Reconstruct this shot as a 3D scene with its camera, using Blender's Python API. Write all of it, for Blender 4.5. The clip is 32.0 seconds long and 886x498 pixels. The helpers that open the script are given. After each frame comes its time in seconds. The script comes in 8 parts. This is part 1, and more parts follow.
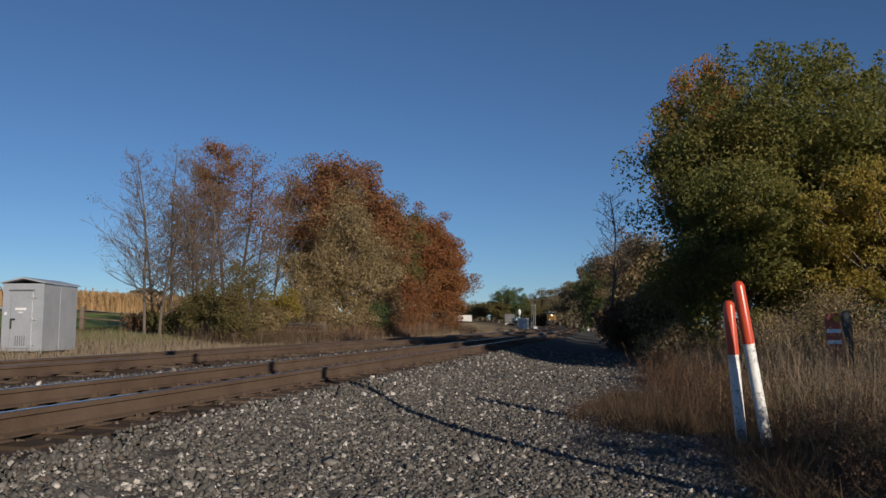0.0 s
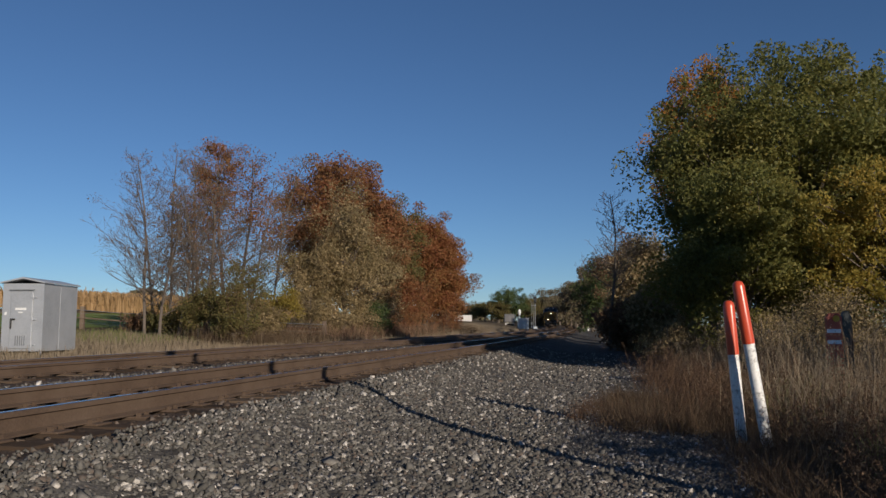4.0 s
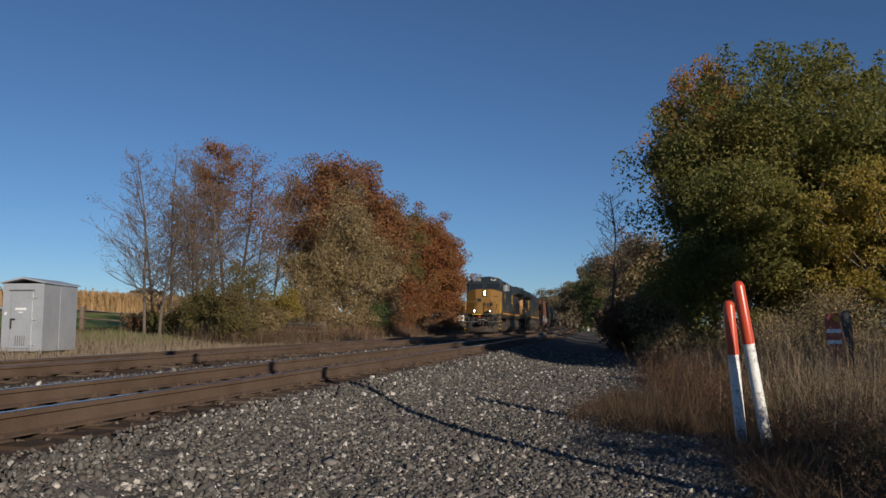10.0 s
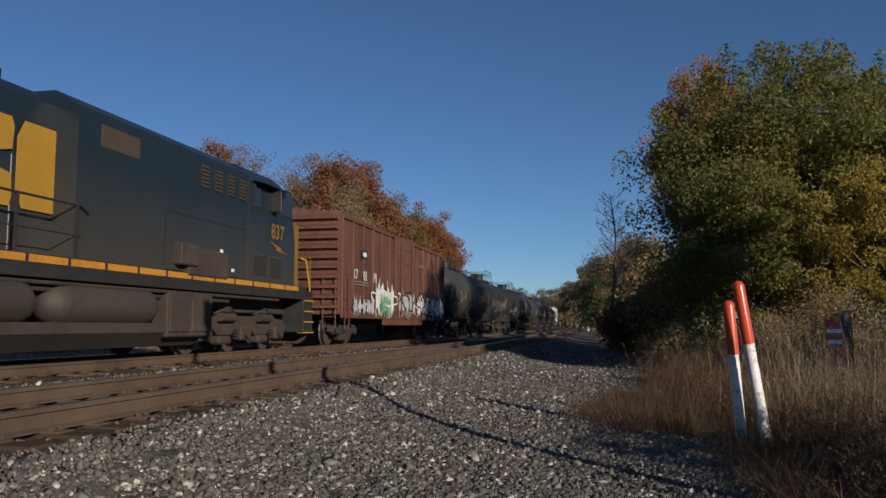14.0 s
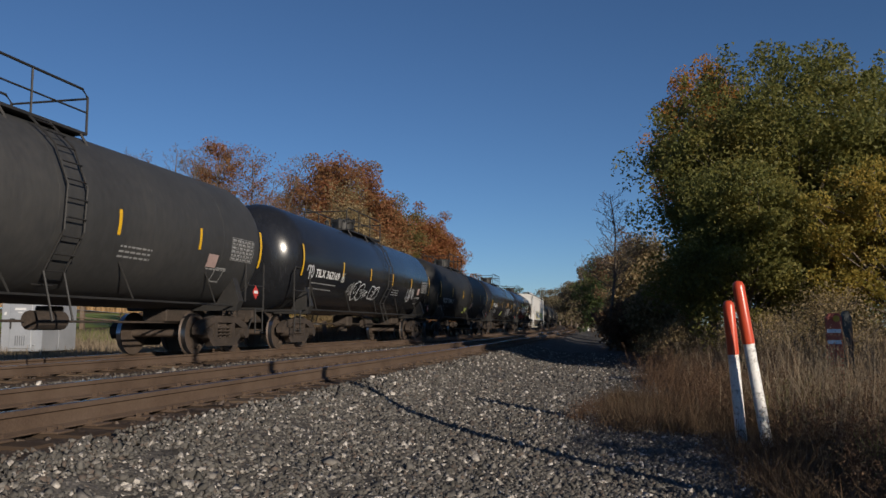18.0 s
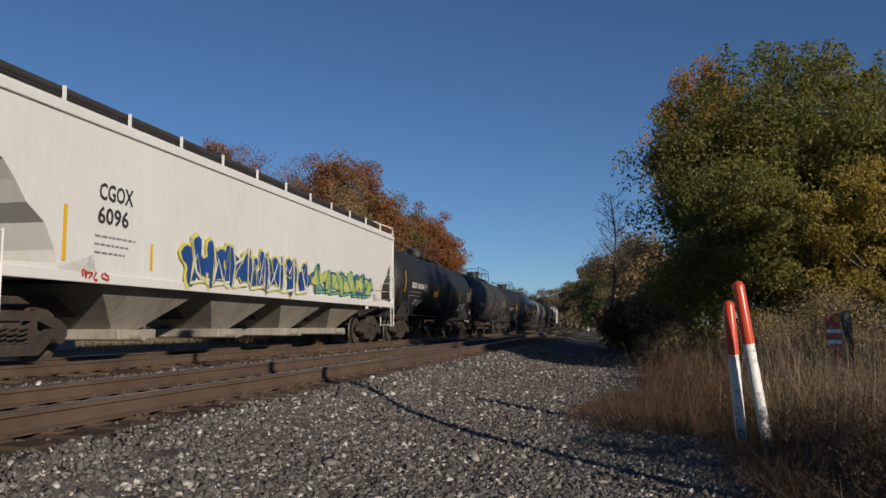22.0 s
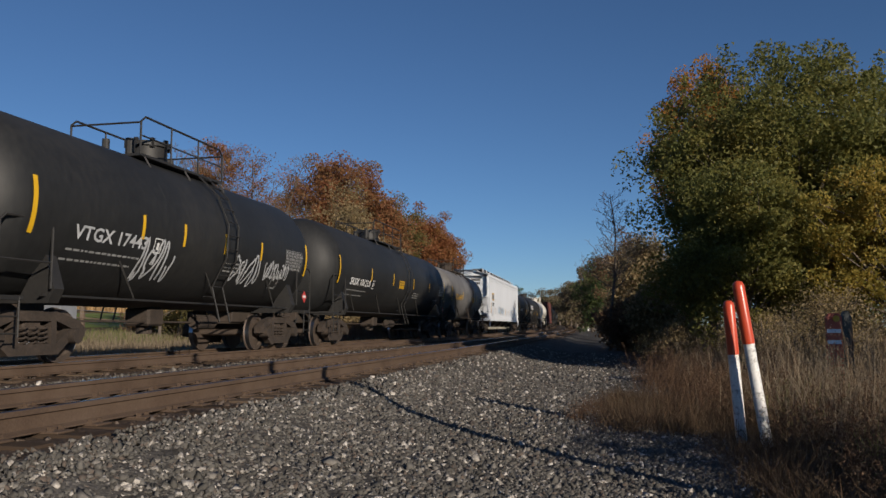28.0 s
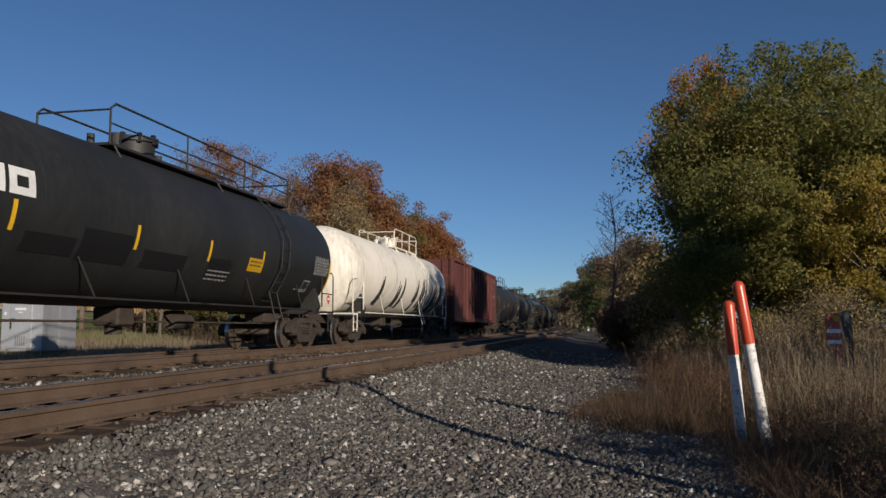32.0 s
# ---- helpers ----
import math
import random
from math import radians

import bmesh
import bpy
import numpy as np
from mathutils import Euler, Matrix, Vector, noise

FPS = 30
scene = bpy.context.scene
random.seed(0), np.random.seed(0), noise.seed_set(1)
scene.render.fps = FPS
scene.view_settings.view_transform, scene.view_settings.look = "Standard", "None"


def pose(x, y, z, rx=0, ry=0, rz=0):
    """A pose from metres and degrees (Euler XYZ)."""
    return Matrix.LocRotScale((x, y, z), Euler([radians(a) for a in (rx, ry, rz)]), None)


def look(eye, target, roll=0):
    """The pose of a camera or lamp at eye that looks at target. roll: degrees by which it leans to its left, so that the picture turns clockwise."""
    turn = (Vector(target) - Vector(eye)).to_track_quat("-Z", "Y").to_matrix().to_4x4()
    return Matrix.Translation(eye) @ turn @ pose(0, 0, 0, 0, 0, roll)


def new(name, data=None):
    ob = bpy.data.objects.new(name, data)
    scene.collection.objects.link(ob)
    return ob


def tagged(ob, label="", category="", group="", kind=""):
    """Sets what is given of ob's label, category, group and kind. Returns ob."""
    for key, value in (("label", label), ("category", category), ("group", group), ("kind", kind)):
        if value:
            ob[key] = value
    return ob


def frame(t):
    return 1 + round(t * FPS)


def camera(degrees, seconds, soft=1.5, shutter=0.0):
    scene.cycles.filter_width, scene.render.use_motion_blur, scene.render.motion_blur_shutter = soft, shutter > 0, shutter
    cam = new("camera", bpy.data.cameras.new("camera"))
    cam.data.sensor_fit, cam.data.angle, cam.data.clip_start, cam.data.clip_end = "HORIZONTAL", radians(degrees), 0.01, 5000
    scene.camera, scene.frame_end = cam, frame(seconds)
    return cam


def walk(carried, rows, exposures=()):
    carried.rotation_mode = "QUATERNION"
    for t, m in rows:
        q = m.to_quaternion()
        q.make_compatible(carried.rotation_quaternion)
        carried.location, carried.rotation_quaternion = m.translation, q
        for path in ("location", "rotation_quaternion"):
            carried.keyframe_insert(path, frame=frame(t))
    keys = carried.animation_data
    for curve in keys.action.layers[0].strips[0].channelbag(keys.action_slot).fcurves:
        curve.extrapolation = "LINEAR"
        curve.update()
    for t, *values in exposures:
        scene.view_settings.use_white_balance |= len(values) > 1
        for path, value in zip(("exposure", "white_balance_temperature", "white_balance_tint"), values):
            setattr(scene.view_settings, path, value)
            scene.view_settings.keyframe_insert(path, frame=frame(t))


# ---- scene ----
cam = camera(58.366, 32.0, soft=1.5)
EYE = pose(0, 0, 1.1405, 95.7606, 0, 0)
walk(cam, [(0.0, EYE), (32.0, EYE)], exposures=[(0.0, 0.0, 6350, 10), (32.0, 0.0, 6350, 10)])

# ---- daylight: low afternoon sun, behind the camera and to its right ----
SUN_ELEV, SUN_AZ = radians(17.5), radians(147.5)
sky_world = bpy.data.worlds.new("sky")
scene.world = sky_world
sky_world.use_nodes = True
_nt = sky_world.node_tree
_sky = _nt.nodes.new("ShaderNodeTexSky")
_sky.sky_type, _sky.sun_disc = "NISHITA", False
_sky.sun_elevation, _sky.sun_rotation = SUN_ELEV, SUN_AZ
_sky.air_density, _sky.dust_density, _sky.ozone_density = 0.8, 0.0, 5.2
_bg = _nt.nodes["Background"]
_bg.inputs["Strength"].default_value = 0.074
_nt.links.new(_sky.outputs["Color"], _bg.inputs["Color"])
_sun_data = bpy.data.lights.new("sun", "SUN")
_sun_data.energy, _sun_data.angle, _sun_data.color = 5.0, radians(0.55), (1.0, 0.87, 0.71)
_sun_dir = Vector((math.sin(SUN_AZ) * math.cos(SUN_ELEV), math.cos(SUN_AZ) * math.cos(SUN_ELEV), math.sin(SUN_ELEV)))
sun = new("sun", _sun_data)
sun.matrix_world = look(_sun_dir * 60, (0, 0, 0))


# ---- the line of the far track, and the ground's profile across it ----
SC = 1.09
RAIL_Z = 0.6
TRACKS_APART = 4.96
GAUGE = 1.57


def line_x(y):
    w = np.clip(np.asarray(y, float), -800, 900) / SC
    curved = -9.4555 + 0.219218 * w - 0.000157234 * w**2 - np.where(w > 0, 9.26e-8, 0) * w**3
    return SC * curved


def line_slope(y):
    return (line_x(np.asarray(y, float) + 0.5) - line_x(np.asarray(y, float) - 0.5)) / 1.0


def rail_z(y):
    w = np.clip(np.asarray(y, float), -10, 280) / SC
    return RAIL_Z + SC * (0.0038037 * (w - 20) + 0.000364459 * np.clip(w - 70, 0, None) ** 1.5)


_ly = np.linspace(-900, 1500, 4801)
_lx = line_x(_ly)
_ls = np.concatenate([[0], np.cumsum(np.hypot(np.diff(_lx), np.diff(_ly)))])
_ls -= np.interp(20 * SC, _ly, _ls)


def on_line(s, off=0.0):
    """The place at s metres along the far track, off metres towards the camera's side of it."""
    y = float(np.interp(s, _ls, _ly))
    k = float(line_slope(y))
    n = math.sqrt(1 + k * k)
    return Vector((float(line_x(y)) + off / n, y - off * k / n, float(rail_z(y))))


def lane(u, y):
    """World x, y of the point u metres beside the far track at about y."""
    k = line_slope(y)
    n = np.sqrt(1 + k * k)
    return line_x(y) + u / n, y - u * k / n


_PU = [-400, -110, -52, -22, -9.5, -5.0, -3.4, -2.1, 0, 2.1, 2.48, 2.86, 4.96, 6.4, 6.8, 7.4, 8.2, 9.0, 10.0, 12.0, 30, 80, 400]
_PZ = [3.4, 3.3, 2.45, 0.45, -0.42, -0.5, -0.58, -0.2, -0.2, -0.22, -0.26, -0.22, -0.2, -0.2, -0.25, -0.43, -0.55, -0.6, -0.64, -0.68, -0.72, -0.75, -0.8]


def ground_z(u, y):
    far = np.clip((np.asarray(y, float) - 70) / 90, 0, 1)
    bank = np.where(np.asarray(u) < -4, far * np.clip((-np.asarray(u) - 4) / 9, 0, 1) * 0.9, 0)
    return rail_z(y) + np.interp(u, _PU, _PZ) + bank


# ---- mesh and material helpers ----
class Geo:
    """Collects vertices and faces of one mesh."""

    def __init__(self):
        self.v, self.f = [], []

    def add(self, vs, fs):
        n = len(self.v)
        self.v.extend(vs)
        self.f.extend([tuple(i + n for i in f) for f in fs])
        return self

    def box(self, x0, x1, y0, y1, z0, z1, c=0.0):
        c = min(c, abs(x1 - x0) / 2.2, abs(y1 - y0) / 2.2, abs(z1 - z0) / 2.2)
        if c <= 0:
            vs = [(x, y, z) for z in (z0, z1) for y in (y0, y1) for x in (x0, x1)]
            return self.add(vs, [(0, 2, 3, 1), (4, 5, 7, 6), (0, 1, 5, 4), (2, 6, 7, 3), (0, 4, 6, 2), (1, 3, 7, 5)])
        bm = bmesh.new()
        bmesh.ops.create_cube(bm, size=1.0)
        for w in bm.verts:
            w.co = Vector(((x0 + x1) / 2 + w.co.x * (x1 - x0), (y0 + y1) / 2 + w.co.y * (y1 - y0), (z0 + z1) / 2 + w.co.z * (z1 - z0)))
        bmesh.ops.bevel(bm, geom=bm.edges[:], offset=c, segments=1, profile=0.5, affect="EDGES")
        return self.take(bm)

    def take(self, bm):
        bm.verts.index_update()
        self.add([tuple(w.co) for w in bm.verts], [tuple(w.index for w in f.verts) for f in bm.faces])
        bm.free()
        return self

    def loft(self, rings, close=True, caps=True):
        """Rings of equal numbers of points, joined one to the next."""
        m, n0 = len(rings[0]), len(self.v)
        for ring in rings:
            self.v.extend([tuple(q) for q in ring])
        for r in range(len(rings) - 1):
            for i in range(m if close else m - 1):
                j = (i + 1) % m
                a, b = n0 + r * m, n0 + (r + 1) * m
                self.f.append((a + i, a + j, b + j, b + i))
        if caps:
            self.f.append(tuple(n0 + i for i in reversed(range(m))))
            self.f.append(tuple(n0 + (len(rings) - 1) * m + i for i in range(m)))
        return self

    def tube(self, pts, radii, sides=6, caps=True):
        pts = [Vector(q) for q in pts]
        if not hasattr(radii, "__len__"):
            radii = [radii] * len(pts)
        rings = []
        for i, q in enumerate(pts):
            t = (pts[min(i + 1, len(pts) - 1)] - pts[max(i - 1, 0)]).normalized()
            a = t.cross(Vector((0, 0, 1)) if abs(t.z) < 0.9 else Vector((1, 0, 0))).normalized()
            b = t.cross(a)
            rings.append([q + (a * math.cos(w) + b * math.sin(w)) * radii[i] for w in (2 * math.pi * k / sides for k in range(sides))])
        return self.loft(rings, True, caps)

    def cyl(self, axis, c, r, h0, h1, sides=20, r1=None):
        r1 = r if r1 is None else r1
        rings = []
        for h, rr in ((h0, r), (h1, r1)):
            ring = []
            for k in range(sides):
                a, b = rr * math.cos(2 * math.pi * k / sides), rr * math.sin(2 * math.pi * k / sides)
                ring.append({"x": (h, c[0] + a, c[1] + b), "y": (c[0] + b, h, c[1] + a), "z": (c[0] + a, c[1] + b, h)}[axis])
            rings.append(ring)
        return self.loft(rings)

    def prism(self, outline, axis, h0, h1):
        """A flat outline pushed along an axis: x takes (y, z), y takes (x, z), z takes (x, y)."""
        def at(q, h):
            return {"x": (h, q[0], q[1]), "y": (q[0], h, q[1]), "z": (q[0], q[1], h)}[axis]
        return self.loft([[at(q, h0) for q in outline], [at(q, h1) for q in outline]])

    def mesh(self, name, material, smooth=None):
        me = bpy.data.meshes.new(name)
        me.from_pydata(self.v, [], self.f)
        me.validate()
        bm = bmesh.new()
        bm.from_mesh(me)
        bmesh.ops.recalc_face_normals(bm, faces=bm.faces)
        bm.to_mesh(me)
        bm.free()
        if smooth:
            me.shade_smooth()
            me.set_sharp_from_angle(angle=radians(smooth))
        me.materials.append(material)
        return me


def part(name, geo, material, parent=None, label="", smooth=None):
    """Links a Geo, or a mesh, as one object under a thing or under a part."""
    ob = new(name, geo.mesh(name, material, smooth) if isinstance(geo, Geo) else geo)
    ob.parent = parent
    return tagged(ob, label)


def thing(name, label, category, m=None, group="", kind=""):
    ob = tagged(new(name), label, category, group, kind)
    ob.empty_display_size = 0.3
    if m is not None:
        ob.matrix_world = m
    return ob


def soup(name, verts, faces_per, material, corners=4):
    """One mesh from numpy corners: verts (n * corners, 3), each run of corners a face."""
    me = bpy.data.meshes.new(name)
    n = len(verts)
    me.vertices.add(n)
    me.vertices.foreach_set("co", np.ascontiguousarray(verts, np.float32).ravel())
    me.loops.add(n)
    me.loops.foreach_set("vertex_index", np.arange(n, dtype=np.int32))
    me.polygons.add(n // corners)
    me.polygons.foreach_set("loop_start", np.arange(0, n, corners, dtype=np.int32))
    me.update(calc_edges=True)
    me.materials.append(material)
    return me


def indexed(name, verts, tris, material):
    me = bpy.data.meshes.new(name)
    me.vertices.add(len(verts))
    me.vertices.foreach_set("co", np.ascontiguousarray(verts, np.float32).ravel())
    k = tris.shape[1]
    me.loops.add(tris.size)
    me.loops.foreach_set("vertex_index", np.ascontiguousarray(tris, np.int32).ravel())
    me.polygons.add(len(tris))
    me.polygons.foreach_set("loop_start", np.arange(0, tris.size, k, dtype=np.int32))
    me.update(calc_edges=True)
    me.materials.append(material)
    return me


def surface(name, colors, rough=0.8, metal=0.0, scale=2.0, fine=40.0, bump=0.15, stretch=(1, 1, 1), spread=0.25, per="none", translucent=0.0, world_space=False, bump_dist=0.02, spec=0.5, dust=None, own=0.8):
    """A surface whose colour wanders between the given ones at two scales; per: 'island' or 'object' varies piece by piece."""
    m = bpy.data.materials.new(name)
    m.use_nodes = True
    nt = m.node_tree
    N, L = nt.nodes, nt.links
    b = N["Principled BSDF"]
    co = N.new("ShaderNodeTexCoord")
    mp = N.new("ShaderNodeMapping")
    mp.inputs["Scale"].default_value = stretch
    if world_space:
        g = N.new("ShaderNodeNewGeometry")
        L.new(g.outputs["Position"], mp.inputs["Vector"])
    else:
        L.new(co.outputs["Object"], mp.inputs["Vector"])
    n1, n2 = N.new("ShaderNodeTexNoise"), N.new("ShaderNodeTexNoise")
    n1.inputs["Scale"].default_value, n2.inputs["Scale"].default_value = scale, fine
    n1.inputs["Detail"].default_value, n2.inputs["Detail"].default_value = 5, 4
    n1.inputs["Roughness"].default_value = 0.62
    for n in (n1, n2):
        L.new(mp.outputs["Vector"], n.inputs["Vector"])
    mix = N.new("ShaderNodeMath")
    mix.operation = "MULTIPLY_ADD"
    L.new(n2.outputs["Fac"], mix.inputs[0])
    mix.inputs[1].default_value = 0.45
    add = N.new("ShaderNodeMath")
    add.operation = "MULTIPLY_ADD"
    L.new(n1.outputs["Fac"], add.inputs[0])
    add.inputs[1].default_value, add.inputs[2].default_value = 0.75, -0.1
    L.new(add.outputs[0], mix.inputs[2])
    fac = mix.outputs[0]
    if per != "none":
        src = N.new("ShaderNodeNewGeometry").outputs["Random Per Island"] if per == "island" else N.new("ShaderNodeObjectInfo").outputs["Random"]
        pm = N.new("ShaderNodeMath")
        pm.operation = "MULTIPLY_ADD"
        L.new(src, pm.inputs[0])
        pm.inputs[1].default_value = own
        sh = N.new("ShaderNodeMath")
        sh.operation = "MULTIPLY_ADD"
        L.new(fac, sh.inputs[0])
        patch_ = 0.5 + (0.8 - own) * 2.2
        sh.inputs[1].default_value, sh.inputs[2].default_value = patch_, 0.5 - own / 2 - patch_ / 2
        L.new(sh.outputs[0], pm.inputs[2])
        fac = pm.outputs[0]
    ramp = N.new("ShaderNodeValToRGB")
    el = ramp.color_ramp.elements
    lo, hi = (0.5 - spread, 0.5 + spread) if per == "none" else (0.08, 0.92)
    while len(el) < len(colors):
        el.new(0.5)
    for i, c in enumerate(colors):
        el[i].position = lo + (hi - lo) * i / max(1, len(colors) - 1)
        el[i].color = (*c, 1)
    L.new(fac, ramp.inputs["Fac"])
    if dust:
        # road dust that settles on the lower part of a car's side: colour, height where it ends, height where it is full
        sep, rng_, dm = N.new("ShaderNodeSeparateXYZ"), N.new("ShaderNodeMapRange"), N.new("ShaderNodeMix")
        dm.data_type = "RGBA"
        L.new(co.outputs["Object"], sep.inputs["Vector"])
        wob = N.new("ShaderNodeMath")
        wob.operation = "MULTIPLY_ADD"
        L.new(n1.outputs["Fac"], wob.inputs[0])
        wob.inputs[1].default_value = -1.1
        L.new(sep.outputs["Z"], wob.inputs[2])
        L.new(wob.outputs[0], rng_.inputs["Value"])
        rng_.inputs["From Min"].default_value, rng_.inputs["From Max"].default_value = dust[1] - 0.5, dust[2] - 0.5
        rng_.inputs["To Max"].default_value = dust[3]
        L.new(rng_.outputs["Result"], dm.inputs["Factor"])
        L.new(ramp.outputs["Color"], dm.inputs["A"])
        dm.inputs["B"].default_value = (*dust[0], 1)
        L.new(dm.outputs["Result"], b.inputs["Base Color"])
    else:
        L.new(ramp.outputs["Color"], b.inputs["Base Color"])
    b.inputs["Roughness"].default_value, b.inputs["Metallic"].default_value = rough, metal
    b.inputs["Specular IOR Level"].default_value = spec
    if bump:
        bp = N.new("ShaderNodeBump")
        bp.inputs["Strength"].default_value, bp.inputs["Distance"].default_value = bump, bump_dist
        L.new(mix.outputs[0], bp.inputs["Height"])
        L.new(bp.outputs["Normal"], b.inputs["Normal"])
    if translucent:
        tr, ms = N.new("ShaderNodeBsdfTranslucent"), N.new("ShaderNodeMixShader")
        L.new(ramp.outputs["Color"], tr.inputs["Color"])
        ms.inputs["Fac"].default_value = translucent
        L.new(b.outputs[0], ms.inputs[1])
        L.new(tr.outputs[0], ms.inputs[2])
        L.new(ms.outputs[0], N["Material Output"].inputs["Surface"])
    return m


def glow(name, color, strength):
    m = bpy.data.materials.new(name)
    m.use_nodes = True
    b = m.node_tree.nodes["Principled BSDF"]
    b.inputs["Base Color"].default_value = (*color, 1)
    b.inputs["Emission Color"].default_value = (*color, 1)
    b.inputs["Emission Strength"].default_value = strength
    return m


# ---- materials ----
GRAVEL = surface("gravel", [(0.02464, 0.02178, 0.01866), (0.06406, 0.05808, 0.0513), (0.09856, 0.08954, 0.07929), (0.1774, 0.1646, 0.1492)], 0.92, scale=3.0, fine=38, bump=0.9, bump_dist=0.04, world_space=True, spec=0.12)
STONE = surface("crushed_stone", [(0.066, 0.061, 0.054), (0.09, 0.084, 0.074), (0.074, 0.07, 0.062), (0.1, 0.093, 0.083), (0.084, 0.079, 0.07), (0.115, 0.107, 0.096), (0.095, 0.09, 0.08), (0.118, 0.09, 0.073), (0.105, 0.1, 0.09), (0.13, 0.122, 0.11), (0.15, 0.14, 0.125), (0.18, 0.165, 0.146), (0.3, 0.275, 0.245), (0.52, 0.48, 0.43)], 0.9, scale=8, fine=60, bump=0.25, per="island", spec=0.12)
SOIL = surface("dry_meadow", [(0.054, 0.039, 0.024), (0.102, 0.075, 0.045), (0.144, 0.111, 0.066), (0.078, 0.075, 0.03)], 0.95, scale=0.35, fine=9, bump=0.7, bump_dist=0.05, world_space=True, spec=0.12)
BROWN_STONE = surface("rust_stained_stone", [(0.0324, 0.0243, 0.0192), (0.0648, 0.0471, 0.036), (0.1008, 0.0745, 0.0576), (0.1368, 0.1102, 0.092), (0.0792, 0.0646, 0.0544)], 0.9, scale=8, fine=60, bump=0.25, per="island", spec=0.12)
BROWN_GRAVEL = surface("rust_stained_gravel", [(0.0238, 0.0173, 0.0137), (0.0578, 0.0418, 0.0319), (0.0884, 0.0662, 0.0517), (0.136, 0.108, 0.0912)], 0.92, scale=3.0, fine=38, bump=0.9, bump_dist=0.04, world_space=True, spec=0.12)
RAIL_RUST = surface("rusty_rail_steel", [(0.054, 0.0336, 0.0221), (0.1008, 0.0664, 0.0442), (0.1368, 0.096, 0.068)], 0.75, 0.2, scale=1.3, fine=55, bump=0.2)
RAIL_SHINE = surface("polished_rail_steel", [(0.36, 0.37, 0.4), (0.55, 0.56, 0.6)], 0.22, 1.0, scale=0.8, fine=30, bump=0.03)
TIE_WOOD = surface("creosoted_wood", [(0.03, 0.021, 0.015), (0.075, 0.052, 0.036), (0.13, 0.095, 0.065)], 0.9, scale=2.5, fine=30, stretch=(1, 6, 1), bump=0.4, per="object", spec=0.12)
GALV = surface("galvanised_steel", [(0.3024, 0.3168, 0.3384), (0.396, 0.4104, 0.432), (0.4464, 0.4608, 0.4824)], 0.42, 0.35, scale=1.2, fine=18, bump=0.05)
BARK = surface("bark", [(0.055, 0.044, 0.0352), (0.143, 0.1155, 0.0935), (0.22, 0.187, 0.154)], 0.95, scale=4, fine=30, stretch=(1, 1, 0.3), bump=0.6, spec=0.12)
TWIG = surface("bare_twigs", [(0.0825, 0.066, 0.05362), (0.1568, 0.132, 0.1114)], 0.95, scale=4, fine=30, bump=0.1, spec=0.12)
LEAF_GREEN = surface("green_yellow_leaves", [(0.075, 0.09, 0.03), (0.115, 0.125, 0.036), (0.175, 0.172, 0.046), (0.24, 0.205, 0.054), (0.3, 0.225, 0.058)], 0.6, scale=0.25, fine=1.2, bump=0, per="island", translucent=0.5, world_space=True, spec=0.3, own=0.28)
LEAF_YELLOW = surface("yellow_leaves", [(0.105, 0.1125, 0.0225), (0.225, 0.18, 0.036), (0.33, 0.2325, 0.045), (0.15, 0.15, 0.03)], 0.6, scale=0.5, fine=2, bump=0, per="island", translucent=0.42, world_space=True, spec=0.3, own=0.45)
LEAF_TURNING = surface("turning_leaves", [(0.13, 0.14, 0.032), (0.2, 0.185, 0.04), (0.3, 0.235, 0.05), (0.4, 0.28, 0.055), (0.24, 0.15, 0.04)], 0.6, scale=0.4, fine=1.5, bump=0, per="island", translucent=0.5, world_space=True, spec=0.3, own=0.4)
LEAF_RED = surface("russet_leaves", [(0.135, 0.112, 0.05), (0.175, 0.12, 0.052), (0.22, 0.124, 0.055), (0.25, 0.122, 0.053), (0.265, 0.115, 0.048), (0.235, 0.085, 0.042), (0.195, 0.064, 0.04)], 0.65, scale=0.35, fine=1.5, bump=0, per="island", translucent=0.42, world_space=True, spec=0.3, own=0.45)
LEAF_ORANGE = surface("orange_leaves", [(0.19, 0.13, 0.046), (0.25, 0.14, 0.05), (0.28, 0.135, 0.05), (0.26, 0.105, 0.042), (0.23, 0.085, 0.04), (0.18, 0.065, 0.036)], 0.65, scale=0.4, fine=1.5, bump=0, per="island", translucent=0.42, world_space=True, spec=0.3, own=0.45)
LEAF_GOLD = surface("gold_orange_leaves", [(0.2, 0.085, 0.02), (0.34, 0.15, 0.03), (0.4, 0.2, 0.045), (0.22, 0.13, 0.035)], 0.65, scale=0.4, fine=1.5, bump=0, per="island", translucent=0.42, world_space=True, spec=0.3, own=0.45)
LEAF_TAN = surface("tan_leaves", [(0.125, 0.112, 0.044), (0.18, 0.142, 0.066), (0.235, 0.18, 0.09), (0.3, 0.225, 0.115), (0.48, 0.37, 0.21), (0.26, 0.16, 0.075)], 0.7, scale=0.4, fine=1.5, bump=0, per="island", translucent=0.42, world_space=True, spec=0.3, own=0.45)
LEAF_OLIVE = surface("olive_leaves", [(0.06, 0.064, 0.024), (0.105, 0.098, 0.034), (0.17, 0.148, 0.048), (0.15, 0.1, 0.045), (0.11, 0.075, 0.04)], 0.7, scale=0.4, fine=1.5, bump=0, per="island", translucent=0.42, world_space=True, spec=0.3, own=0.45)
LEAF_BROWN = surface("brown_leaves", [(0.099, 0.0578, 0.033), (0.198, 0.1155, 0.066), (0.264, 0.1733, 0.099)], 0.7, scale=0.4, fine=1.5, bump=0, per="island", translucent=0.42, world_space=True, spec=0.3, own=0.45)
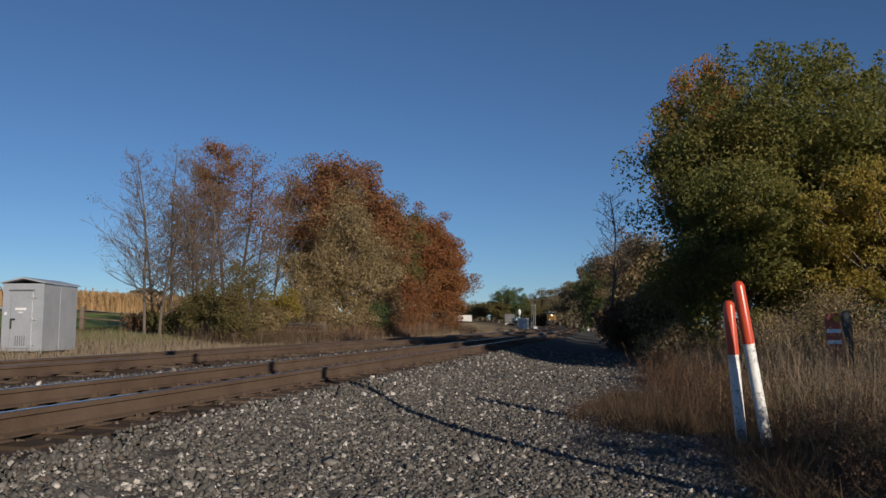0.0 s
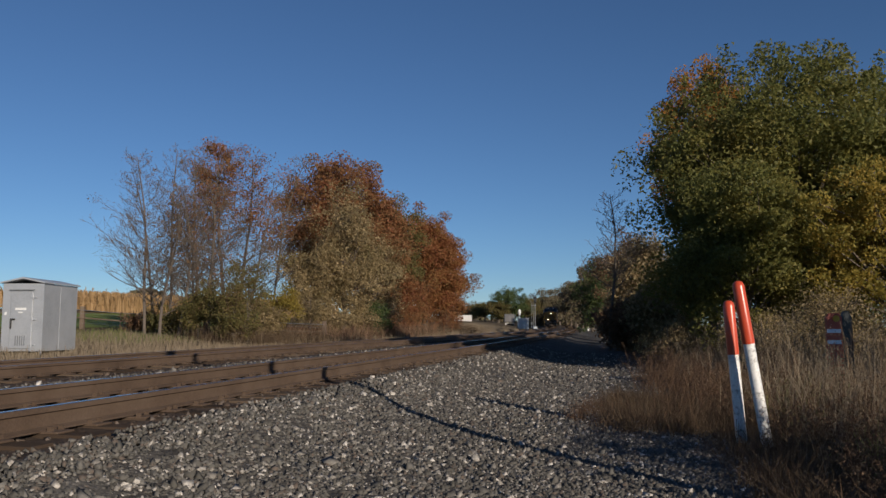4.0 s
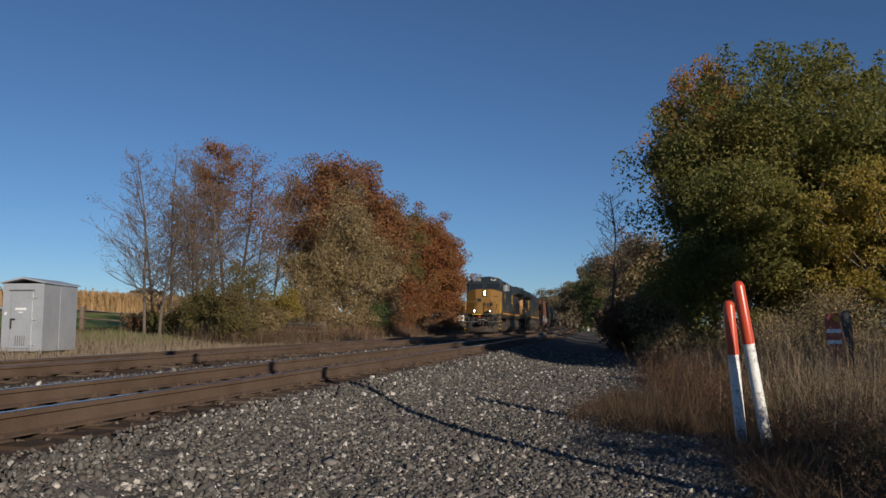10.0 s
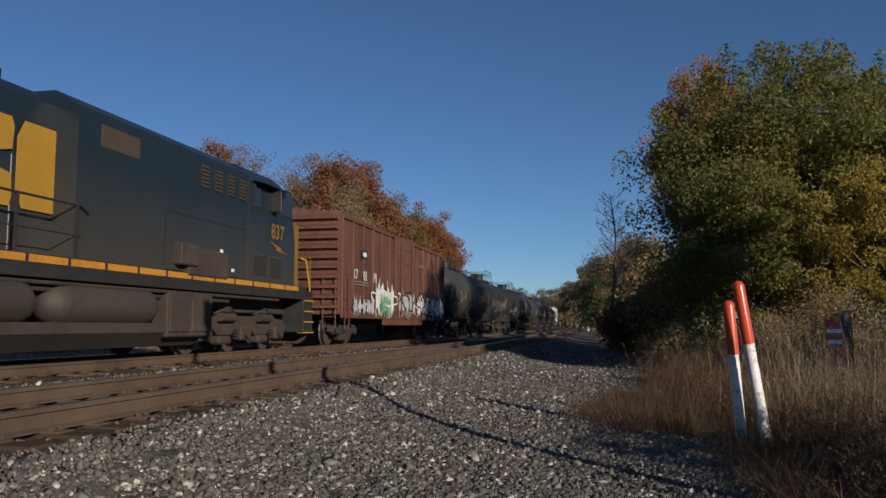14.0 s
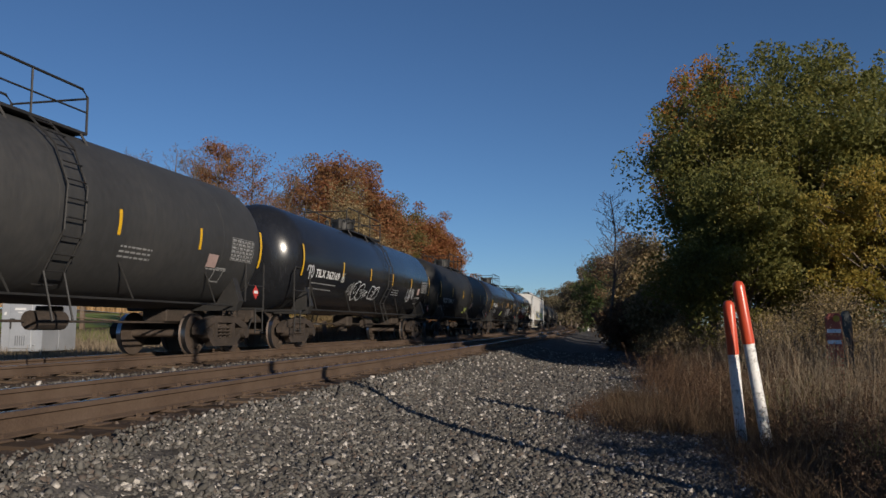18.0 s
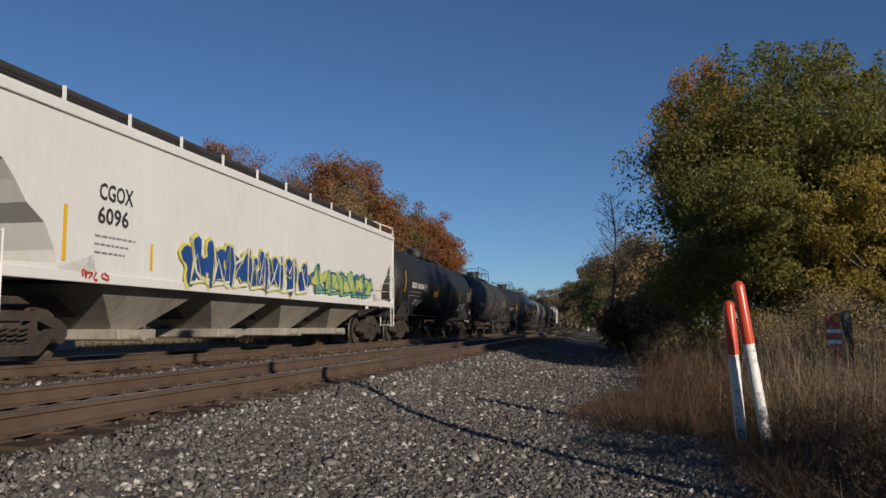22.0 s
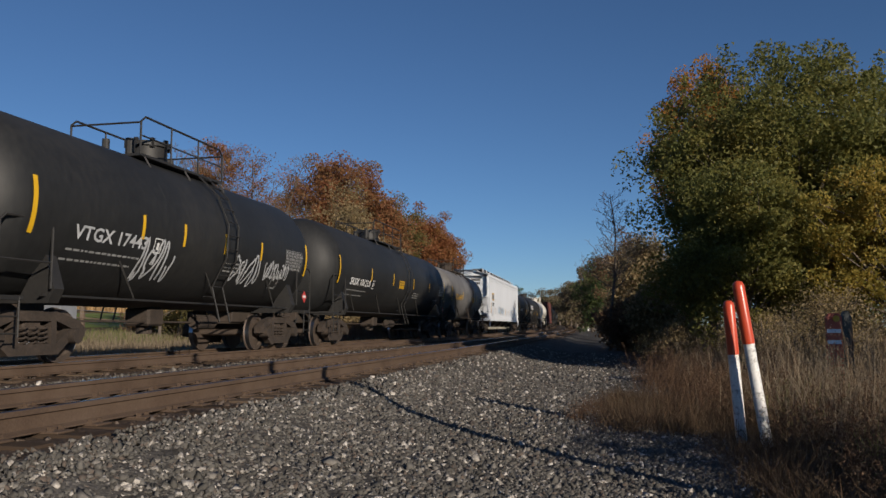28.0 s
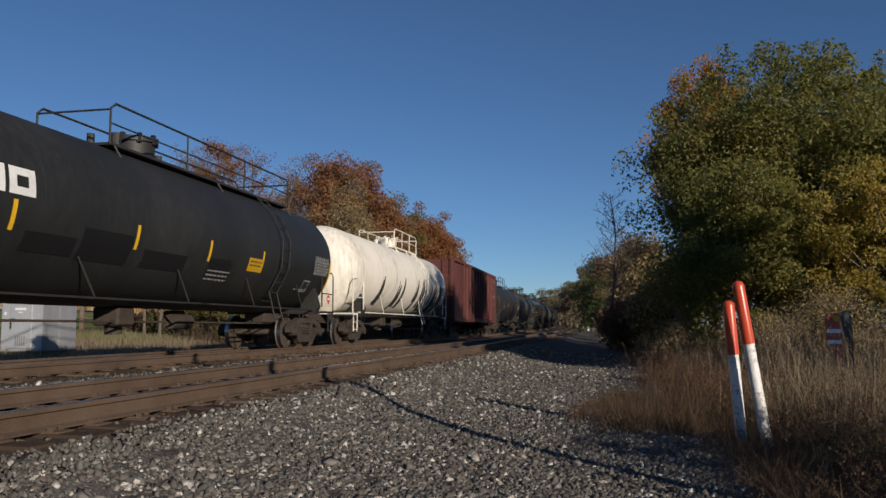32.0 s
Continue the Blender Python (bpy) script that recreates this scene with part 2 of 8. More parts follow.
LEAF_DARK = surface("dark_green_leaves", [(0.04055, 0.0676, 0.02705), (0.08465, 0.1183, 0.04055), (0.1521, 0.169, 0.06085)], 0.7, scale=0.4, fine=1.5, bump=0, per="island", translucent=0.42, world_space=True, spec=0.3, own=0.45)
FAR_WOOD = surface("far_woodland_leaves", [(0.085, 0.068, 0.051), (0.153, 0.119, 0.085), (0.119, 0.119, 0.0595), (0.204, 0.1445, 0.0935)], 0.8, scale=0.1, fine=0.6, bump=0, per="island", translucent=0.15, world_space=True, spec=0.12)
DRY_GRASS = surface("dry_grass", [(0.0605, 0.04039, 0.02604), (0.1045, 0.07293, 0.0462), (0.154, 0.1151, 0.07508), (0.0825, 0.04763, 0.02888)], 0.85, scale=0.6, fine=3, bump=0, per="island", translucent=0.25, world_space=True, spec=0.12)
PALE_GRASS = surface("pale_grass", [(0.18, 0.138, 0.095), (0.29, 0.235, 0.165), (0.22, 0.172, 0.115)], 0.85, scale=0.6, fine=3, bump=0, per="island", translucent=0.25, world_space=True, spec=0.12)
RUSSET_GRASS = surface("russet_grass", [(0.14, 0.08, 0.05), (0.2, 0.12, 0.078), (0.26, 0.175, 0.12)], 0.85, scale=0.6, fine=3, bump=0, per="island", translucent=0.25, world_space=True, spec=0.12)
RED_STEM = surface("red_brown_weed", [(0.07, 0.041, 0.026), (0.12, 0.073, 0.046), (0.17, 0.112, 0.07)], 0.85, scale=0.6, fine=3, bump=0, per="island", translucent=0.2, world_space=True, spec=0.12)
GREEN_WEED = surface("green_weed", [(0.07, 0.09, 0.025), (0.13, 0.15, 0.045), (0.2, 0.19, 0.06)], 0.8, scale=0.6, fine=3, bump=0, per="island", translucent=0.3, world_space=True)
LAWN = surface("mown_grass", [(0.1137, 0.156, 0.03868), (0.1787, 0.208, 0.05525)], 0.9, scale=0.5, fine=6, bump=0.5, world_space=True, spec=0.12)
CORN = surface("ripe_corn", [(0.2167, 0.1373, 0.0646), (0.3121, 0.2019, 0.0969), (0.3901, 0.2584, 0.1373)], 0.85, scale=0.5, fine=2, bump=0, per="island", translucent=0.2, world_space=True, spec=0.12)

# ---- ground, ballast and tracks ----
def sheet(name, us, ys, lift, material, rough_amp=0.0, label="", category="", kind="structure"):
    uu, yy = np.meshgrid(us, ys)
    x, y = lane(uu, yy)
    z = ground_z(uu, yy) + lift(uu, yy)
    if rough_amp:
        rng = np.random.default_rng(3)
        z = z + rng.normal(0, rough_amp, z.shape)
    n, m = len(us), len(ys)
    idx = np.arange(n * m).reshape(m, n)
    quads = np.stack([idx[:-1, :-1], idx[:-1, 1:], idx[1:, 1:], idx[1:, :-1]], -1).reshape(-1, 4)
    me = indexed(name, np.stack([x, y, z], -1).reshape(-1, 3), quads, material)
    me.shade_smooth()
    return tagged(new(name, me), label, category, kind=kind)


def steps(*runs):
    return np.unique(np.concatenate([np.arange(a, b, c) for a, b, c in runs] + [[runs[-1][1]]]))


US = steps((-3500, -400, 500), (-400, -60, 20), (-60, -9.5, 2.0), (-9.5, 14, 0.5), (14, 60, 2.0), (60, 400, 20), (400, 3500, 500))
YS = steps((-900, -100, 50), (-100, 0, 10), (0, 90, 1.5), (90, 320, 5), (320, 900, 30), (900, 4500, 400))
sheet("ground", US, YS, lambda u, y: np.where((u > -3.4) & (u < 12.0), -0.12, 0.0), SOIL, label="dry autumn meadow ground reaching to the horizon", category="ground")
sheet("ballast_bed", steps((-3.6, 12.4, 0.12)), steps((-860, 0, 20), (0, 2, 0.5), (2, 34, 0.16), (34, 120, 1.0), (120, 900, 8)),
      lambda u, y: 0.03 - 0.07 * np.clip((6.9 - u) / 0.4, 0, 1) - 0.2 * np.clip((u - 12.0) / 0.4, 0, 1) - 0.2 * np.clip((-3.3 - u) / 0.3, 0, 1), GRAVEL, 0.007,
      label="grey crushed stone ballast under the tracks and the access lane", category="ballast")


sheet("track_bed", steps((-2.3, 6.9, 0.12)), steps((-860, 0, 20), (0, 2, 0.5), (2, 34, 0.16), (34, 120, 1.0), (120, 900, 8)),
      lambda u, y: -0.012 - 0.1 * np.clip((u - 6.5) / 0.4, 0, 1) - 0.1 * np.clip((-1.9 - u) / 0.4, 0, 1) - 0.05 * np.clip(1 - np.abs(u - 2.48) / 0.7, 0, 1), BROWN_GRAVEL, 0.007,
      label="rust-stained stone ballast between and beside the rails", category="ballast")


def scatter_stones(name, us, runs, material, label, seed, lift=0.026):
    rng = np.random.default_rng(seed)
    base = np.array([(1.15, 0, 0), (0, 1.15, 0), (-1.15, 0, 0), (0, -1.15, 0), (0, 0, 1.0), (0, 0, -1.0)])
    tri = np.array([(0, 1, 4), (1, 2, 4), (2, 3, 4), (3, 0, 4), (1, 0, 5), (2, 1, 5), (3, 2, 5), (0, 3, 5)])
    spots = []
    # nearer stretches first, thinner with distance
    for y0, y1, count, size in runs:
        u = rng.uniform(*us, count)
        y = rng.uniform(y0, y1, count) + (u - 8) * 0.2
        keep = rng.random(count) < np.clip((u - us[0]) / 0.4 + 0.1, 0, 1) * np.clip((us[1] - u) / 0.5 + 0.15, 0, 1)
        spots.append(np.c_[u, y, size * rng.lognormal(0, 0.3, count)][keep])
    p = np.concatenate(spots)
    x, y = lane(p[:, 0], p[:, 1])
    z = ground_z(p[:, 0], p[:, 1]) + lift
    n = len(p)
    ang = rng.uniform(0, 2 * np.pi, n)
    ca, sa = np.cos(ang), np.sin(ang)
    dims = p[:, 2:3] * rng.uniform(0.6, 1.35, (n, 3))
    v = (base[None] + rng.normal(0, 0.26, (n, len(base), 3))) * dims[:, None]
    t = rng.uniform(-1.2, 1.2, n)
    vy, vz = v[..., 1] * np.cos(t)[:, None] - v[..., 2] * np.sin(t)[:, None], v[..., 1] * np.sin(t)[:, None] + v[..., 2] * np.cos(t)[:, None]
    vx = v[..., 0]
    out = np.stack([vx * ca[:, None] - vy * sa[:, None] + x[:, None], vx * sa[:, None] + vy * ca[:, None] + y[:, None], vz + z[:, None]], -1)
    tris = (tri[None] + (np.arange(n) * len(base))[:, None, None]).reshape(-1, 3)
    me = indexed(name, out.reshape(-1, 3), tris, material)
    tagged(new(name, me), label, "gravel", kind="stuff")


scatter_stones("ballast_stones", (6.35, 12.0), ((2.8, 6.5, 28000, 0.0175), (6.5, 11, 30000, 0.019), (11, 18, 22000, 0.022), (18, 36, 15000, 0.028)), STONE, "loose grey and white crushed stones", 11)
scatter_stones("middle_stones", (1.7, 3.3), ((8, 14, 3600, 0.024), (14, 24, 3600, 0.028), (24, 50, 2600, 0.034)), STONE, "grey and white crushed stones between the tracks", 12, -0.01)
scatter_stones("track_stones", (-2.2, 6.7), ((3.5, 12, 7000, 0.021), (12, 24, 4000, 0.026)), BROWN_STONE, "rust-brown crushed stones between the rails", 13, -0.022)

RAIL_SECTION = [(-0.075, -0.18), (0.075, -0.18), (0.075, -0.168), (0.014, -0.148), (0.012, -0.052), (0.036, -0.04), (0.036, -0.004), (0.03, 0.0), (-0.03, 0.0), (-0.036, -0.004), (-0.036, -0.04), (-0.012, -0.052), (-0.014, -0.148), (-0.075, -0.168)]
RAIL_YS = steps((-860, 0, 20), (0, 60, 1.0), (60, 300, 4), (300, 900, 25))


def rail(parent, u):
    g, top = Geo(), Geo()
    rings, tops = [], []
    for y in RAIL_YS:
        z = float(rail_z(y))
        ring, crown = [], []
        for a, b in RAIL_SECTION:
            x, yy = lane(u + a, y)
            ring.append((float(x), float(yy), z + b))
        for a, b in ((-0.027, 0.0005), (0.027, 0.0005), (0.025, 0.003), (-0.025, 0.003)):
            x, yy = lane(u + a, y)
            crown.append((float(x), float(yy), z + b))
        rings.append(ring)
        tops.append(crown)
    g.loft(rings)
    top.loft(tops)
    r = part("rail", g, RAIL_RUST, parent)
    part("running_surface", top, RAIL_SHINE, r, "bright worn rail top")
    return r


def tie_mesh():
    return Geo().box(-1.29, 1.29, -0.115, 0.115, -0.17, 0.0, 0.012).mesh("tie", TIE_WOOD)


def plate_mesh():
    g = Geo().box(-0.19, 0.19, -0.1, 0.1, 0.0, 0.018, 0.004)
    for sx in (-0.1, 0.1):
        for sy in (-0.06, 0.06):
            g.box(sx - 0.018, sx + 0.018, sy - 0.014, sy + 0.014, 0.018, 0.05)
    return g.mesh("tie_plate", RAIL_RUST)


TIE, PLATE = tie_mesh(), plate_mesh()


def track(name, u, label):
    t = thing(name, label, "railway track", kind="structure")
    for a in (-GAUGE / 2, GAUGE / 2):
        rail(t, u + a)
    rng = random.Random(5)
    rest, bits = [], []
    y = -850.0
    while y < 880:
        x, yy = lane(u, y)
        turn = Matrix.Rotation(-math.atan(float(line_slope(y))) + rng.uniform(-0.012, 0.012), 4, "Z")
        m = Matrix.Translation((float(x) + rng.uniform(-0.05, 0.05), float(yy), float(rail_z(y)) - 0.198 + rng.uniform(-0.008, 0.008))) @ turn
        if 2 < y < 70:
            ob = part("tie", TIE, None, t)
            ob.matrix_world = m
            if y < 40:
                for a in (-GAUGE / 2, GAUGE / 2):
                    pl = part("tie_plate", PLATE, None, ob)
                    pl.matrix_local = Matrix.Translation((a, 0, 0.0))
        else:
            rest.append(m)
        y += 0.54 if -20 < y < 260 else 1.6
    g = Geo()
    for m in rest:
        c = [m @ Vector(q) for q in ((-1.29, -0.115, -0.17), (1.29, -0.115, -0.17), (1.29, 0.115, -0.17), (-1.29, 0.115, -0.17), (-1.29, -0.115, 0), (1.29, -0.115, 0), (1.29, 0.115, 0), (-1.29, 0.115, 0))]
        g.add([tuple(q) for q in c], [(0, 3, 2, 1), (4, 5, 6, 7), (0, 1, 5, 4), (1, 2, 6, 5), (2, 3, 7, 6), (3, 0, 4, 7)])
    tagged(part("far_ties", g, TIE_WOOD, t), kind="stuff")
    return t


track("track_far", 0.0, "rusty-railed track on creosoted timber ties, used by the train")
track("track_near", TRACKS_APART, "empty rusty-railed track with worn bright rail tops")

# ---- train: materials ----
LOCO_BLUE = surface("dusty_dark_blue_paint", [(0.007, 0.014, 0.02), (0.011, 0.02, 0.028), (0.016, 0.026, 0.033)], 0.42, scale=0.7, fine=14, stretch=(1, 1, 0.35), bump=0.04, dust=((0.048, 0.042, 0.035), 3.4, 1.7, 0.85))
LOCO_CLEAN = surface("dark_blue_roof_paint", [(0.007, 0.014, 0.02), (0.011, 0.02, 0.028), (0.016, 0.026, 0.033)], 0.5, scale=0.7, fine=14, stretch=(1, 1, 0.35), bump=0.04)
LOCO_YELLOW = surface("dark_yellow_paint", [(0.16, 0.084, 0.021), (0.195, 0.107, 0.029), (0.215, 0.121, 0.037)], 0.75, scale=1.2, fine=14, bump=0.03, spec=0.2)
EMBLEM_YELLOW = surface("faded_emblem_yellow", [(0.29, 0.155, 0.016), (0.36, 0.205, 0.024)], 0.55, scale=1.5, fine=14, bump=0.02)
SILL_ORANGE = surface("orange_yellow_sill_paint", [(0.3, 0.13, 0.012), (0.45, 0.2, 0.02), (0.5, 0.24, 0.03)], 0.55, scale=1.5, fine=14, bump=0.03)
STRIPE_YELLOW = surface("bright_yellow_paint", [(0.4216, 0.2312, 0.0068), (0.51, 0.2992, 0.0136)], 0.5, scale=2, fine=20, bump=0.02)
SAFETY_YELLOW = surface("yellow_reflective_tape", [(0.6, 0.34, 0.01), (0.7, 0.42, 0.02)], 0.4, scale=4, fine=20, bump=0.02)
FADED_YELLOW = surface("faded_peach_yellow_paint", [(0.38, 0.21, 0.085), (0.47, 0.27, 0.12)], 0.5, scale=1.2, fine=14, bump=0.03)
GRILLE = surface("sooty_grille", [(0.012, 0.011, 0.01), (0.04, 0.034, 0.028)], 0.8, scale=1.5, fine=40, stretch=(3, 3, 0.5), bump=0.3)
GRILLE_BROWN = surface("dusty_brown_screen", [(0.03, 0.022, 0.015), (0.06, 0.044, 0.03)], 0.85, scale=2, fine=60, bump=0.3)
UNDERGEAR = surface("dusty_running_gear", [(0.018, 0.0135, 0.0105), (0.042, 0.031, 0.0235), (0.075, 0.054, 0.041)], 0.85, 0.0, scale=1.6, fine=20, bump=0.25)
FUEL_TANK = surface("dusty_grey_tank_steel", [(0.02586, 0.02135, 0.01726), (0.04395, 0.0362, 0.02877), (0.05688, 0.04641, 0.03699)], 0.7, scale=0.8, fine=12, stretch=(1, 1, 0.4), bump=0.06)
WHEEL_STEEL = surface("wheel_steel", [(0.06, 0.045, 0.035), (0.13, 0.1, 0.08)], 0.6, 0.4, scale=3, fine=25, bump=0.1)
TREAD = surface("bright_wheel_tread", [(0.4, 0.4, 0.42), (0.55, 0.55, 0.58)], 0.3, 1.0, scale=3, fine=25, bump=0.02)
BLACK_TANK = surface("black_tank_paint", [(0.009, 0.0095, 0.01), (0.017, 0.0175, 0.018), (0.03, 0.029, 0.027)], 0.58, scale=0.5, fine=9, stretch=(1, 1, 0.35), bump=0.03, spec=0.35)
SATIN_BLACK = surface("fresh_black_paint", [(0.006, 0.006, 0.007), (0.009, 0.009, 0.01)], 0.5, scale=1.5, fine=9, bump=0.02)
FADED_NOTICE = surface("yellow_red_notice", [(0.3, 0.1, 0.06), (0.36, 0.2, 0.05), (0.42, 0.28, 0.06)], 0.6, scale=5, fine=20, bump=0.0)
GLOSS_TANK = surface("glossy_black_tank_paint", [(0.008, 0.009, 0.011), (0.014, 0.015, 0.018), (0.022, 0.023, 0.025)], 0.24, scale=0.5, fine=9, stretch=(1, 1, 0.35), bump=0.02)
DULL_TANK = surface("dull_charcoal_tank_paint", [(0.02, 0.02, 0.02), (0.036, 0.036, 0.036), (0.055, 0.053, 0.05)], 0.68, scale=0.5, fine=9, stretch=(1, 1, 0.35), bump=0.03)
GREY_TANK = surface("weathered_grey_tank_paint", [(0.06, 0.058, 0.056), (0.12, 0.115, 0.11), (0.2, 0.195, 0.19)], 0.6, scale=0.45, fine=7, stretch=(1, 1, 0.3), bump=0.04)
WHITE_TANK = surface("off_white_tank_paint", [(0.3, 0.27, 0.22), (0.7, 0.66, 0.58), (0.78, 0.75, 0.68)], 0.5, scale=0.6, fine=8, stretch=(1, 1, 0.25), bump=0.03, spread=0.3)
# darker cream; on the hopper bays it carries the shade under the body
DARKER_CREAM = surface("darker_cream_paint", [(0.14, 0.125, 0.105), (0.26, 0.24, 0.2), (0.34, 0.32, 0.27)], 0.7, scale=0.9, fine=8, stretch=(1, 1, 0.3), bump=0.04)
CREAM = surface("cream_hopper_paint", [(0.561, 0.5565, 0.5311), (0.612, 0.6038, 0.5819), (0.6528, 0.6458, 0.6271)], 0.6, scale=0.5, fine=8, stretch=(1, 1, 0.25), bump=0.03)
WHITE_HOPPER = surface("white_hopper_paint", [(0.6144, 0.64, 0.672), (0.672, 0.7, 0.735), (0.72, 0.75, 0.7928)], 0.55, scale=0.5, fine=8, stretch=(1, 1, 0.25), bump=0.03)
BOX_RED = surface("faded_red_brown_paint", [(0.06, 0.024, 0.0155), (0.11, 0.044, 0.028), (0.155, 0.073, 0.048)], 0.7, scale=0.8, fine=10, stretch=(1, 1, 0.25), bump=0.08)
CHIP_RED = surface("dark_oxide_red_paint", [(0.06, 0.016, 0.013), (0.1, 0.028, 0.022), (0.13, 0.045, 0.034)], 0.65, scale=0.8, fine=10, stretch=(1, 1, 0.25), bump=0.08)
BLACK_IRON = surface("black_iron", [(0.012, 0.012, 0.012), (0.03, 0.028, 0.026)], 0.6, scale=3, fine=20, bump=0.05)
GREY_GRATE = surface("galvanised_walkway", [(0.16, 0.17, 0.18), (0.25, 0.26, 0.27)], 0.55, 0.5, scale=3, fine=30, bump=0.2)
WHITE_PAINT = surface("white_lettering", [(0.55, 0.55, 0.54), (0.75, 0.75, 0.74)], 0.6, scale=3, fine=18, bump=0.0)
STENCIL = surface("thin_grey_stencil", [(0.16, 0.16, 0.16), (0.34, 0.34, 0.33)], 0.6, scale=5, fine=30, bump=0.0)
SHEET = surface("faded_pink_sheet", [(0.3, 0.2, 0.18), (0.4, 0.3, 0.27)], 0.6, scale=8, fine=30, bump=0.0)
DARK_PAINT = surface("dark_lettering", [(0.02, 0.02, 0.022), (0.04, 0.04, 0.042)], 0.6, scale=3, fine=18, bump=0.0)
PANEL_GREY = surface("stencil_panel", [(0.12, 0.12, 0.12), (0.3, 0.3, 0.3)], 0.6, scale=6, fine=40, bump=0.0)
TAG_SILVER = surface("silver_spray_paint", [(0.3, 0.31, 0.32), (0.55, 0.56, 0.57)], 0.5, scale=3, fine=15, bump=0.0)
TAG_BLUE = surface("blue_spray_paint", [(0.01, 0.04, 0.16), (0.02, 0.08, 0.28)], 0.55, scale=2, fine=9, bump=0.0)
TAG_YELLOW = surface("yellow_spray_paint", [(0.5, 0.45, 0.08), (0.65, 0.6, 0.15)], 0.55, scale=2, fine=9, bump=0.0)
TAG_GREEN = surface("green_spray_paint", [(0.05, 0.2, 0.13), (0.16, 0.38, 0.24), (0.36, 0.42, 0.12)], 0.55, scale=2, fine=9, bump=0.0)
TAG_RED = surface("red_spray_paint", [(0.25, 0.02, 0.02), (0.45, 0.06, 0.05)], 0.55, scale=2, fine=9, bump=0.0)
TAG_TEAL = surface("dark_teal_spray_paint", [(0.02, 0.05, 0.05), (0.05, 0.13, 0.12), (0.12, 0.22, 0.17)], 0.55, scale=2, fine=9, bump=0.0)
TAG_LIME = surface("lime_yellow_spray_paint", [(0.3, 0.4, 0.1), (0.5, 0.52, 0.16)], 0.55, scale=2, fine=9, bump=0.0)
TAG_PALE = surface("pale_blue_spray_paint", [(0.35, 0.48, 0.62), (0.5, 0.6, 0.7), (0.6, 0.66, 0.72)], 0.55, scale=1.2, fine=9, bump=0.0)
CAB_GLASS = surface("dark_cab_glass", [(0.012, 0.016, 0.02), (0.02, 0.025, 0.03)], 0.08, scale=2, fine=9, bump=0.0)
LAMP = glow("lit_headlight", (1.0, 0.8, 0.5), 30.0)
RED_PLACARD = surface("red_placard", [(0.4, 0.03, 0.03), (0.5, 0.06, 0.05)], 0.5, scale=3, fine=12, bump=0.0)


# ---- train: lettering and marks on a side ----
def flat_side(y):
    return lambda z: y


def round_side(radius, zc):
    return lambda z: math.sqrt(max(0.02, radius**2 - (z - zc) ** 2))


def lettering(text, size, x0, z0, side, parent, material, proud=0.006, far=False, width=None):
    """Words read from the camera's side: they run from x0 towards the car's rear."""
    cu = bpy.data.curves.new("letters", "FONT")
    cu.body, cu.size, cu.resolution_u, cu.offset = text, size, 2, size * 0.022
    holder = bpy.data.objects.new("letters", cu)
    me = bpy.data.meshes.new_from_object(holder)
    bpy.data.objects.remove(holder)
    fit_x = width / max(v.co.x for v in me.vertices) if width else 1.0
    for v in me.vertices:
        z = z0 + v.co.y
        v.co.x *= fit_x
        v.co = (x0 + v.co.x, -side(z) - proud, z) if far else (x0 - v.co.x, side(z) + proud, z)
    me.materials.clear()
    me.materials.append(material)
    return part("lettering", me, material, parent)


def patch(g, outline, side, proud=0.004):
    """A painted patch laid on a side, from an outline of (x, z), cut into level strips."""
    xs = [q[0] for q in outline]
    zs = [q[1] for q in outline]
    n = len(outline)
    g.add([(q[0], side(q[1]) + proud, q[1]) for q in outline] + [(sum(xs) / n, side(sum(zs) / n) + proud, sum(zs) / n)], [(i, (i + 1) % n, n) for i in range(n)])


def bars(g, x0, x1, z0, z1, side, proud=0.004):
    n = max(1, int(abs(z1 - z0) / 0.09))
    zs = [z0 + (z1 - z0) * k / n for k in range(n + 1)]
    g.add([(x, side(z) + proud, z) for z in zs for x in (x0, x1)], [(2 * k, 2 * k + 1, 2 * k + 3, 2 * k + 2) for k in range(n)])


def tape(parent, xs, z, side, h=0.42, w=0.07):
    for x in xs:
        g = Geo()
        for k in range(4):
            bars(g, x - w / 2, x + w / 2, z - h / 2 + k * h / 4, z - h / 2 + (k + 1) * h / 4, side, 0.006)
        part("reflective_strip", g, SAFETY_YELLOW, parent)


def stencils(parent, blocks, side, material=None):
    """Small stencilled notes that cannot be read: rows of bars."""
    g = Geo()
    rng = random.Random(2)
    for x, z, w, rows in blocks:
        for k in range(rows):
            a = 0.0
            while a < w:
                b = rng.uniform(0.06, 0.16)
                bars(g, x - a, x - min(w, a + b), z - k * 0.09, z - k * 0.09 + 0.034, side, 0.005)
                a += b + 0.035
    part("stencilled_notes", g, material or STENCIL, parent)


